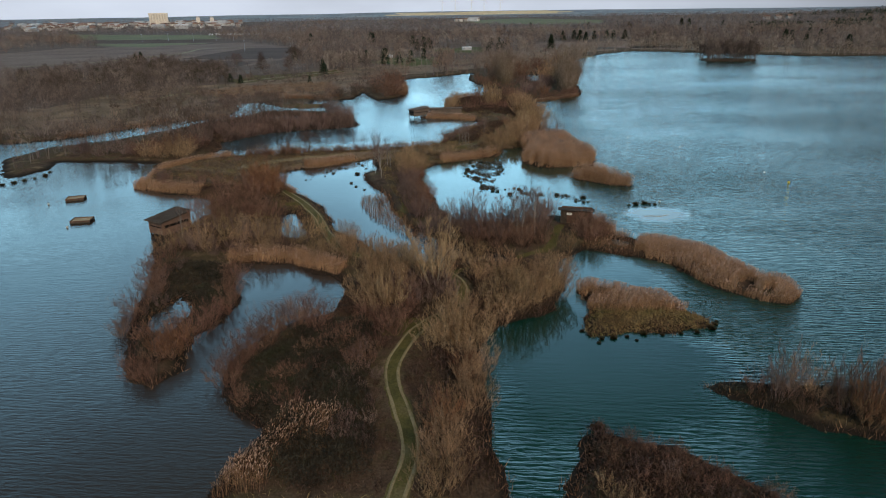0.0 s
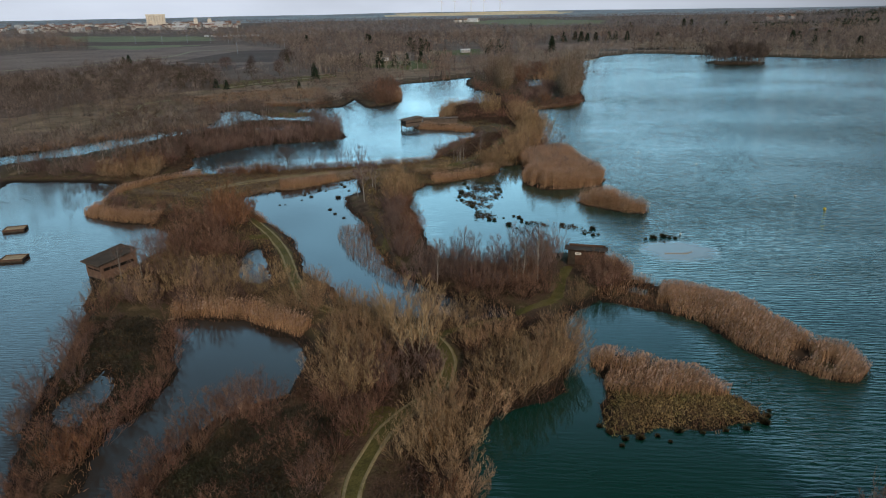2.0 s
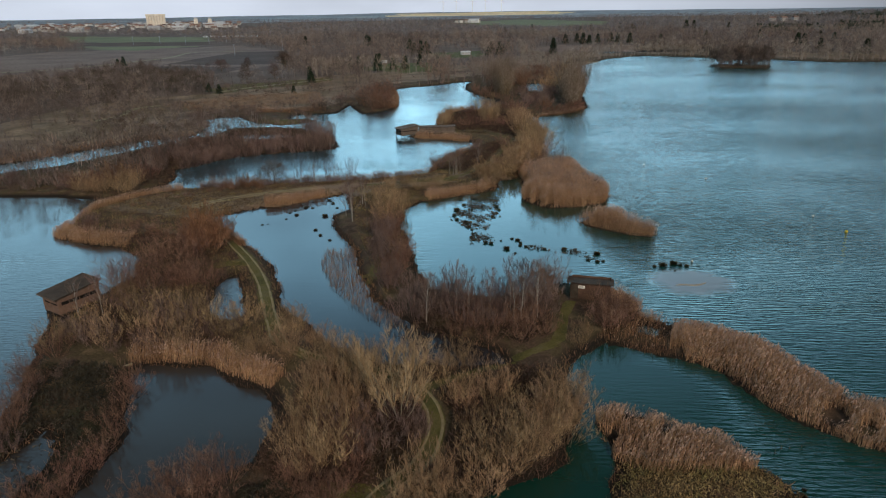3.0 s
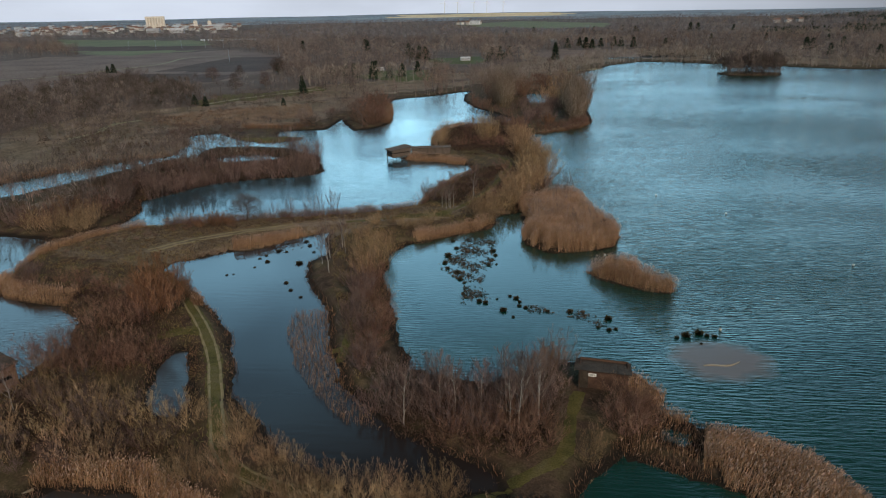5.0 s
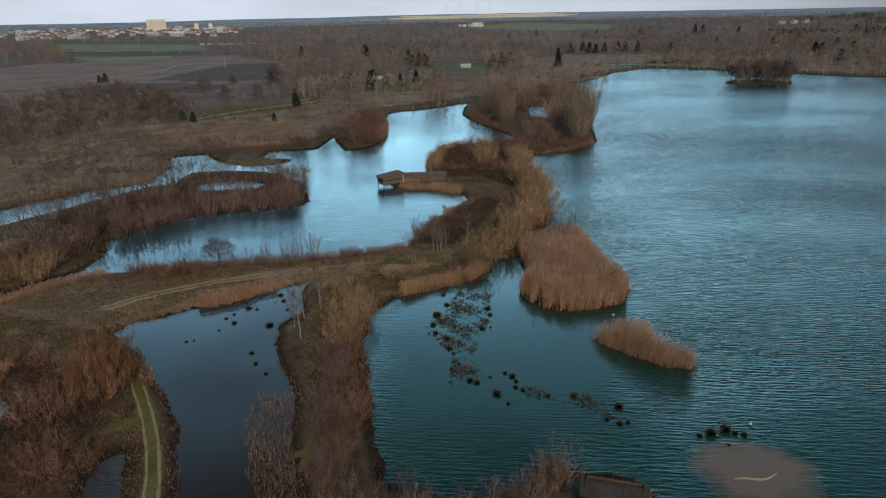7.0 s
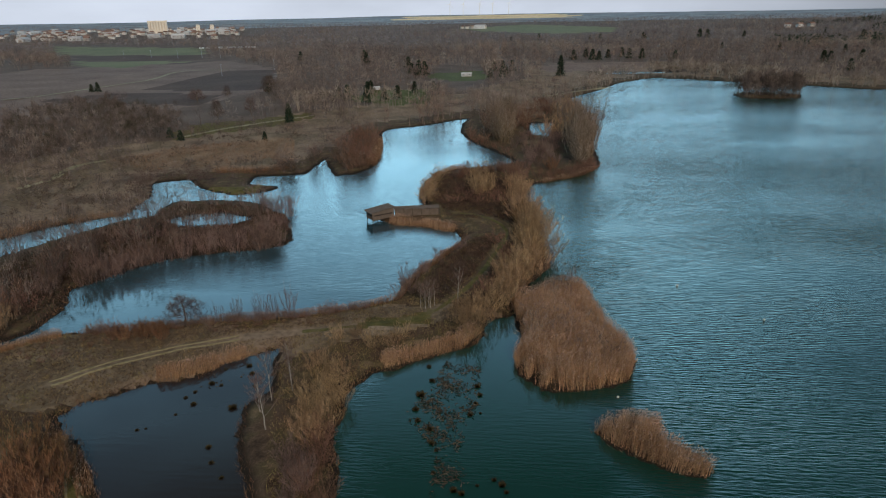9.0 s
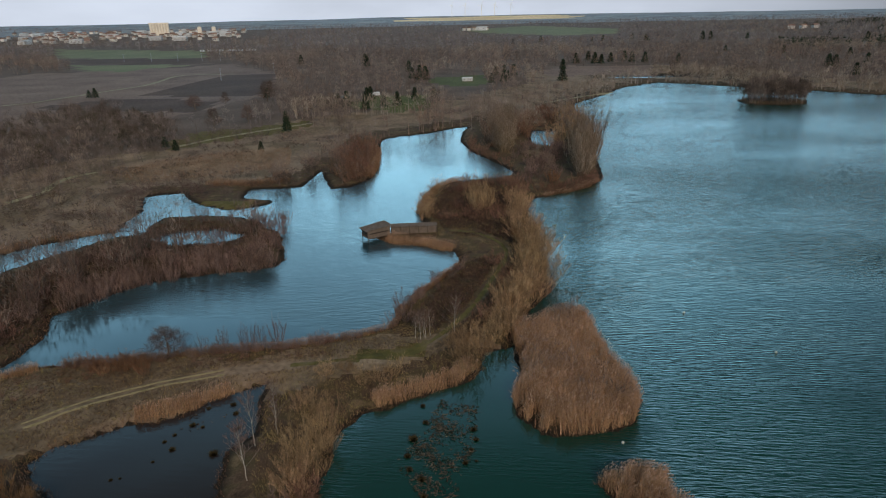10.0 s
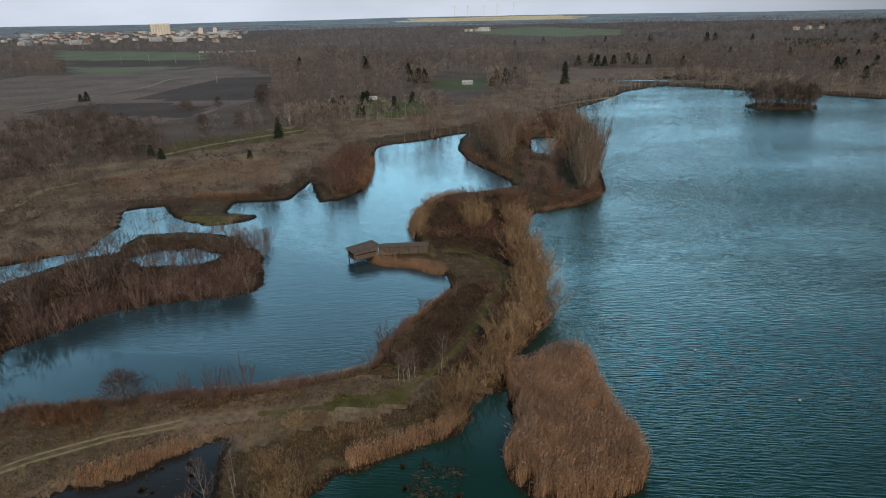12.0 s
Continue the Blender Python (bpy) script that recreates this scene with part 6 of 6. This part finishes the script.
BANK_TUSSOCKS = [(-97, 123, 1.4), (-96, 125, 1.2), (-95, 126.6, 1.2), (-94, 128.4, 1.0), (-93.5, 131, 1.2), (-94.5, 134, 1.0), (-92.5, 129.6, 0.8), (-98.5, 121, 1.2),
                 (9, 64.2, 0.9), (10, 63.4, 0.9), (11.2, 63.6, 0.8), (21.6, 65.9, 1.1), (9, 66, 0.8), (7.2, 48.8, 1.4), (8.3, 65, 0.7), (12.6, 63.9, 0.7), (14.4, 64.6, 0.9), (16.2, 64.4, 0.6), (18.1, 64.8, 0.8), (19.8, 65.1, 0.7), (22.2, 66.9, 0.8), (22.6, 67.6, 0.5),
                 (9.6, 62.6, 0.5), (13.4, 63.2, 0.5), (16, 90.6, 0.6), (17.6, 89.4, 0.7), (18.6, 91.4, 0.6), (15.2, 89.2, 0.6), (16.8, 93.4, 0.5), (0.4, 96.8, 0.7), (-16, 118, 0.6)]
protos = [tussock(s, "dark sedge tussock rising from shallow water") for s in (1, 2, 3)]
rng = np.random.default_rng(8)
for i, (x, y, s) in enumerate(TUSSOCKS + POND_TUSSOCKS + MAT_TUSSOCKS + BANK_TUSSOCKS):
    m = pose(x, y, 0.0, 0, 0, rng.uniform(0, 360)) @ Matrix.Diagonal((s * 0.95, s * 0.95, s * 0.8, 1))
    if i < 3:
        protos[i].matrix_basis = m
    else:
        copy_thing(protos[i % 3], m)


def mat(seed, poly, density, label, top=0.10):
    """Dead weed lying on the water."""
    rng = np.random.default_rng(seed)
    x, y = scattered(rng, poly, density)
    k = wobble(x, y, 0.9, seed) + rng.normal(0, 0.3, len(x)) > 0.1
    x, y = x[k], y[k]
    p0 = np.stack([x, y, rng.uniform(0.005, top, len(x))], 1)
    p1 = p0 + np.stack([rng.normal(0, 0.25, len(x)), rng.normal(0, 0.25, len(x)), rng.uniform(-0.02, 0.12, len(x))], 1)
    v, f = slivers(rng, p0, p1, rng.uniform(0.08, 0.2, len(x)))
    return tagged(new("weed_mat", formed(mesh_of("weed_mat", v, f, M_WEED), np.array([[0, 0, 0.9]]) + rng.normal(0, 0.35, p0.shape))), label, "water weed", kind="stuff")


mat(61, [(-6.6, 131.2), (-4.2, 136.7), (-2.5, 143.6), (2.1, 142.3), (2.2, 135.7), (1.1, 128.9), (0, 124.9), (1.5, 119.8), (-2.4, 117.9), (-2.4, 124.8)], 44,
    "brown dead weed mat floating between tussocks")
mat(62, strip([(6, 117), (9, 116.6), (12, 115.8), (15, 113)], 2.2), 26, "brown dead weed mat floating between tussocks", 0.16)
mat(63, [(-30, 143), (-28, 138), (-33, 135), (-34, 139)], 5, "sparse dead weed on a dark pond")
mat(64, [(-38, 62), (-33, 60), (-32, 75), (-40, 76)], 14, "dead weed on flooded ground", 0.3)

# sand strip breaking the surface
a_sand = np.linspace(0, 1, 15)
mid = np.stack([23.6 + 4.0 * a_sand, 103.9 + 0.14 * np.sin(a_sand * 7) + 0.8 * a_sand ** 3], 1)
half = (0.03 + 0.13 * np.sin(a_sand * np.pi) ** 0.7)[:, None]
rows = [np.column_stack([mid + np.array([[0, k]]) * half, np.full(15, zz)]) for k, zz in ((-1.6, -0.06), (-0.4, 0.05), (0.5, 0.06), (1.5, -0.06))]
gi = np.arange(14)[:, None] * 4 + np.arange(3)[None]
tagged(new("sand_strip", mesh_of("sand_strip", np.stack(rows, 1).reshape(-1, 3), np.stack([gi, gi + 1, gi + 5, gi + 4], -1).reshape(-1, 4)[:, ::-1], M_SAND)),
       "thin pale sand strip just above the water", "sand", kind="structure")


def stake():
    root = new("wooden_stake")
    part("shaft", boxes("shaft", [((0, 0, -0.2), (0.09, 0.09, 1.6), 0)], M_POST, 0.012), root)
    part("weathered_top", boxes("weathered_top", [((0, 0, 0.62), (0.07, 0.07, 0.06), 8)], M_PLANK, 0.01), root, "pale weathered top")
    return tagged(root, "short weathered stake standing in the lake", "stake", group="stakes in the lake")


STAKES = [(25.8, 115.5), (25.1, 114), (25.3, 113.3), (25.4, 111.8), (25.6, 116.8), (19.8, 70.8), (20.9, 71.4), (22.2, 71.6), (22.9, 72.1), (23.6, 72.2), (24.6, 72.4),
          (26.3, 94.8), (27, 96), (27.6, 97.2), (28.2, 98.4), (28.9, 99.6), (23.5, 101.6), (24.6, 101.4), (25.7, 101.3), (26.8, 101.2), (25.9, 121.0), (25.2, 119.4)]
first = stake()
for i, (x, y) in enumerate(STAKES):
    m = pose(x, y, rng.uniform(-0.25, 0.1), rng.uniform(-5, 5), rng.uniform(-5, 5), rng.uniform(0, 90)) @ Matrix.Scale(1.0 if y < 80 else 0.55, 4)
    if i:
        copy_thing(first, m)
    else:
        first.matrix_basis = m


def raft():
    root = new("nesting_raft")
    for y in (-1.0, 1.0):
        part("float_beam", boxes("float_beam", [((0, y, 0.05), (3.0, 0.26, 0.26), 0)], M_POST, 0.02), root)
    for i in range(12):
        b = part("deck_board", boxes("deck_board", [((0, 0, 0), (0.22, 2.2, 0.05), 0)], M_PLANK), root)
        b.location = (-1.4 + i * 0.255, 0, 0.21)
    for x, y, sx, sy in ((0, -1.08, 3.0, 0.05), (0, 1.08, 3.0, 0.05), (-1.5, 0, 0.05, 2.2), (1.5, 0, 0.05, 2.2)):
        part("rim_board", boxes("rim_board", [((x, y, 0.33), (sx, sy, 0.2), 0)], M_PLANKDARK), root)
    part("gravel_bed", boxes("gravel_bed", [((0, 0, 0.27), (2.9, 2.05, 0.07), 0)], M_SAND), root, "grey gravel layer")
    return tagged(root, "flat floating timber nesting raft with gravel", "raft", group="nesting rafts")


r = raft()
r.matrix_basis = pose(-75.6, 113.1, 0, 0, 0, 20)
copy_thing(r, pose(-66.6, 100.4, 0, 0, 0, 12))


def buoy(material, label):
    root = new("mooring_buoy")
    bm = bmesh.new()
    bmesh.ops.create_uvsphere(bm, u_segments=16, v_segments=10, radius=0.17)
    me = bpy.data.meshes.new("float")
    bm.to_mesh(me)
    bm.free()
    me.materials.append(material)
    part("float", me, root).location = (0, 0, 0.08)
    part("ring", boxes("ring", [((0, 0, 0.28), (0.04, 0.12, 0.1), 0)], M_POST, 0.015), root, "dark lifting ring")
    return tagged(root, label, "buoy", group="buoys on the lake")


by, bw = buoy(M_BUOY, "small yellow mooring buoy on the lake"), buoy(M_BUOYWHITE, "small white mooring buoy on the lake")
by.matrix_basis = pose(54.8, 124.7, 0) @ Matrix.Scale(1.25, 4)
bw.matrix_basis = pose(53.6, 132.6, 0)
for x, y in ((34.9, 170), (44.3, 157.5), (18.9, 136), (-78.6, 109.8), (-67.1, 97.2), (28, 112)):
    copy_thing(bw, pose(x, y, 0))


# ---------------------------------------------------------------- the distance: town, silo, turbines, conifers
def house_thing(w, d, h, pitch, wall_mat, roof_mat, label):
    root = new("house")
    part("wall", boxes("wall", [((0, 0, h / 2 - 0.5), (w, d, h + 1), 0)], wall_mat), root)
    bm = bmesh.new()
    o = 0.4
    q = [bm.verts.new(p) for p in ((-w / 2 - o, -d / 2 - o, h), (w / 2 + o, -d / 2 - o, h), (w / 2 + o, d / 2 + o, h), (-w / 2 - o, d / 2 + o, h),
                                   (-w / 2 - o, 0, h + pitch), (w / 2 + o, 0, h + pitch))]
    for f in ((0, 1, 5, 4), (2, 3, 4, 5), (0, 4, 3), (1, 2, 5), (3, 2, 1, 0)):
        bm.faces.new([q[t] for t in f])
    me = bpy.data.meshes.new("roof")
    bm.to_mesh(me)
    bm.free()
    me.materials.append(roof_mat)
    roof = part("roof", me, root)
    part("chimney", boxes("chimney", [((w * 0.3, 0, h + pitch), (0.7, 0.7, 1.4), 0)], M_TILE), roof)
    for x in (-w * 0.28, w * 0.28):
        win = part("window", boxes("window", [((0, 0, 0), (1.2, 0.12, 1.4), 0)], M_DARK), root, "dark window pane")
        win.location = (x, -d / 2 - 0.02, h * 0.5)
    return tagged(root, label, "house", group="houses of the town")


h1 = house_thing(11, 8, 4.5, 3, M_WALL, M_TILE, "pale rendered house with a tiled roof")
h2 = house_thing(26, 14, 6, 2.5, M_METAL, M_METAL, "long pale commercial shed")
rng = np.random.default_rng(21)
spots = []
while len(spots) < 170:
    y = rng.uniform(1350, 2300)
    x = y * rng.uniform(-0.78, -0.36)
    if min([math.hypot(x - a, y - c) for a, c in spots] or [99]) > 21 and wobble(np.array(x), np.array(y), 90, 3) > -0.45:
        spots.append((x, y))
spots += [(-71 + i * 11, 1703 + 4 * math.sin(i)) for i in range(6)] + [(572 + i * 22, 1412) for i in range(3)]
for i, (x, y) in enumerate(spots):
    p = h2 if i % 6 == 0 else h1
    m = pose(x, y, float(relief(np.array([x]), np.array([y]))[0]) + 1.5, 0, 0, rng.choice([0, 90]) + rng.uniform(-25, 25))
    if i < 2:
        (h2, h1)[i].matrix_basis = m
    else:
        copy_thing(p, m)

for x, y, s in ((-15, 529, 0.28), (-66, 452, 0.2)):
    copy_thing(h2, pose(x, y, float(relief(np.array([x * 1.0]), np.array([y * 1.0]))[0]) + 0.3, 0, 0, 8) @ Matrix.Scale(s, 4))
silo_z = float(relief(np.array([-900.0]), np.array([1820.0]))[0])
silo = tagged(new("grain_silo"), "tall pale concrete grain silo block above the town", "silo")
silo.matrix_basis = pose(-900, 1820, silo_z, 0, 0, 24)
for i in range(7):
    bm = bmesh.new()
    bmesh.ops.create_cone(bm, cap_ends=True, segments=16, radius1=3.6, radius2=3.6, depth=30)
    me = bpy.data.meshes.new("cell")
    bm.to_mesh(me)
    bm.free()
    me.materials.append(M_SILO)
    part("cell", me, silo).location = (-21 + i * 7, 0, 15)
part("head_house", boxes("head_house", [((0, 0, 31.5), (50, 6, 4), 0)], M_SILO), silo)
part("plinth", boxes("plinth", [((0, 0, 1.5), (52, 10, 5), 0)], M_SILO), silo)
for x, y, h in ((-795, 1835, 20), (-762, 1850, 19)):
    t = tagged(new("silo_tower"), "narrow pale silo tower beside the grain store", "silo", group="silo towers")
    t.matrix_basis = pose(x, y, silo_z)
    part("shaft", boxes("shaft", [((0, 0, h / 2), (10, 9, h), 20)], M_SILO, 0.3), t)
    part("cap", boxes("cap", [((0, 0, h + 1.5), (7, 6, 3), 20)], M_METAL), t)


def turbine():
    root = new("wind_turbine")
    v, f = rods(np.array([[0, 0, -5.0]]), np.array([[0, 0, 62.0]]), [2.2], [1.2], 10)
    part("tower", mesh_of("tower", v, f, M_TURBINE), root)
    nac = part("nacelle", boxes("nacelle", [((0, -1, 62.5), (3, 8, 3), 0)], M_TURBINE, 0.4), root)
    for a in (20, 140, 260):
        d = np.array([math.sin(radians(a)), 0, math.cos(radians(a))])
        v, f = rods(np.array([[0, -5.5, 62.5]]), np.array([[0, -5.5, 62.5]]) + d * 30, [1.1], [0.25], 6)
        part("blade", mesh_of("blade", v, f, M_TURBINE), nac)
    return tagged(root, "white three-bladed wind turbine on the horizon", "wind turbine", group="wind turbines")


wt = turbine()
for i, (x, y) in enumerate(((-250, 4050), (-170, 4000), (-75, 4000), (0, 4020), (95, 4020))):
    m = pose(x, y, float(relief(np.array([x * 1.0]), np.array([y * 1.0]))[0]), 0, 0, 12 * i)
    if i:
        copy_thing(wt, m)
    else:
        wt.matrix_basis = m


def conifer():
    rng = np.random.default_rng(4)
    root = new("conifer_tree")
    v, f = rods(np.array([[0, 0, -0.3]]), np.array([[0, 0, 9.0]]), [0.2], [0.03], 6)
    part("trunk", mesh_of("trunk", v, f, M_BARK), root)
    n = 700
    u = rng.uniform(0.06, 1, n)
    a = rng.uniform(0, 6.283, n)
    r0 = 1.9 * (1 - u) ** 0.8 * rng.uniform(0.1, 1, n)
    p0 = np.stack([r0 * np.cos(a), r0 * np.sin(a), 9 * u], 1)
    p1 = p0 + np.stack([np.cos(a), np.sin(a), rng.uniform(-0.5, 0.2, n)], 1) * rng.uniform(0.3, 0.8, n)[:, None]
    v, f = slivers(rng, p0, p1, rng.uniform(0.25, 0.55, n))
    part("crown", formed(mesh_of("crown", v, f, M_CONIFER), unit(p1 * np.array([1, 1, 0])) + np.array([0, 0, 0.5]) + rng.normal(0, 0.2, p1.shape)), root)
    return tagged(root, "dark green conifer among bare woods", "tree", group="conifers")


con = conifer()
CON = [(-84.6, 341, 0.75), (-247, 458, 0.6), (-243, 458, 0.75), (-188, 716, 1.1), (-121, 703, 1.2), (-51, 551, 1.2), (-47, 553, 1.1), (-56, 549, 1.0), (-65, 431, 0.9), (-74, 411, 0.9), (-78, 408, 0.8),
       (5, 563, 1.0), (11, 562, 1.0), (18, 564, 1.0), (91, 700, 1.1), (123, 694, 1.1), (255, 592, 1.2), (261, 594, 1.1), (243, 529, 1.0), (300, 1054, 1.6), (312, 1058, 1.5), (-60, 392, 0.9), (-52, 398, 0.8), (-46, 404, 0.9), (-40, 430, 0.8), (-30, 438, 0.7), (-118, 300, 0.5),
       (-82, 333, 0.7), (-72, 401, 0.8), (-84, 402, 0.7), (-66, 426, 0.9), (-129, 445, 0.7), (-50, 537, 1.0), (-44, 537, 0.9), (-66, 607, 1.1), (-113, 672, 1.2),
       (59, 613, 1.0), (76, 669, 1.1), (91, 659, 1.2), (97, 660, 1.0), (108, 679, 1.0), (126, 675, 1.1), (137, 673, 1.1), (2, 512, 0.8), (10, 520, 0.9), (-80, 296, 0.4), (-111, 294, 0.5)]
rng = np.random.default_rng(9)
for i in range(26):
    y = rng.uniform(480, 1250)
    x = rng.uniform(0.02, 0.62) * y
    if float(shore(np.array([x]), np.array([y]))[0]) > 8:
        CON.append((x, y, rng.uniform(0.7, 1.2)))
for i, (x, y, s) in enumerate(CON):
    m = pose(x, y, float(relief(np.array([x * 1.0]), np.array([y * 1.0]))[0])) @ Matrix.Diagonal((s * 1.5, s * 1.5, s * 1.1, 1))
    if i:
        copy_thing(con, m)
    else:
        con.matrix_basis = m

# white caravans and poles along the far fields, a fallen branch in the cove
def caravan():
    root = new("caravan")
    part("body", boxes("body", [((0, 0, 1.6), (6.0, 2.4, 2.2), 0)], M_METAL, 0.25), root)
    part("window", boxes("window", [((0.4, -1.22, 1.9), (2.6, 0.04, 0.7), 0)], M_DARK), root, "dark window pane")
    for x in (-0.6, 0.6):
        part("wheel", boxes("wheel", [((x, -1.1, 0.35), (0.6, 0.2, 0.6), 0)], M_POST, 0.1), root)
    return tagged(root, "white touring caravan parked beside a field", "caravan", group="caravans")


cv = caravan()
for i in range(9):
    x, y = -410 + i * 9.5, 985 + 3 * math.sin(i * 2.0)
    m = pose(x, y, float(relief(np.array([x]), np.array([y]))[0]), 0, 0, rng.uniform(-20, 20))
    if i:
        copy_thing(cv, m)
    else:
        cv.matrix_basis = m


def pole():
    root = new("utility_pole")
    v, f = rods(np.array([[0, 0, -0.5]]), np.array([[0, 0, 9.0]]), [0.14], [0.1], 8)
    part("shaft", mesh_of("shaft", v, f, M_METAL), root)
    part("crossarm", boxes("crossarm", [((0, 0, 8.6), (1.8, 0.12, 0.14), 0)], M_METAL), root)
    return tagged(root, "pale utility pole at a field edge", "pole", group="utility poles")


po = pole()
for i, (x, y) in enumerate(((-420, 800), (-385, 796), (-352, 792), (-322, 788), (-300, 786), (-180, 610), (-205, 560))):
    m = pose(x, y, float(relief(np.array([x * 1.0]), np.array([y * 1.0]))[0]), 0, 0, 10)
    if i:
        copy_thing(po, m)
    else:
        po.matrix_basis = m

branch = tagged(new("fallen_branch"), "bare pale fallen branch lying in the cove", "branch")
limb = np.array([[-35.2, 82.6, 0.25], [-36.4, 81.4, 0.18], [-38.0, 80.6, 0.1], [-39.6, 79.4, 0.02]])
v, f = rods(limb[:-1], limb[1:], [0.12, 0.09, 0.06], [0.09, 0.06, 0.02], 6)
part("bough", mesh_of("bough", v, f, M_PALEBARK), branch)
side = np.array([[-36.4, 81.4, 0.18], [-37.8, 81.7, 0.5]]), np.array([[-38.0, 80.6, 0.1], [-38.6, 79.6, 0.45]])
for s in side:
    v, f = rods(s[:1], s[1:], [0.05], [0.015], 5)
    part("twig", mesh_of("twig", v, f, M_PALEBARK), branch)
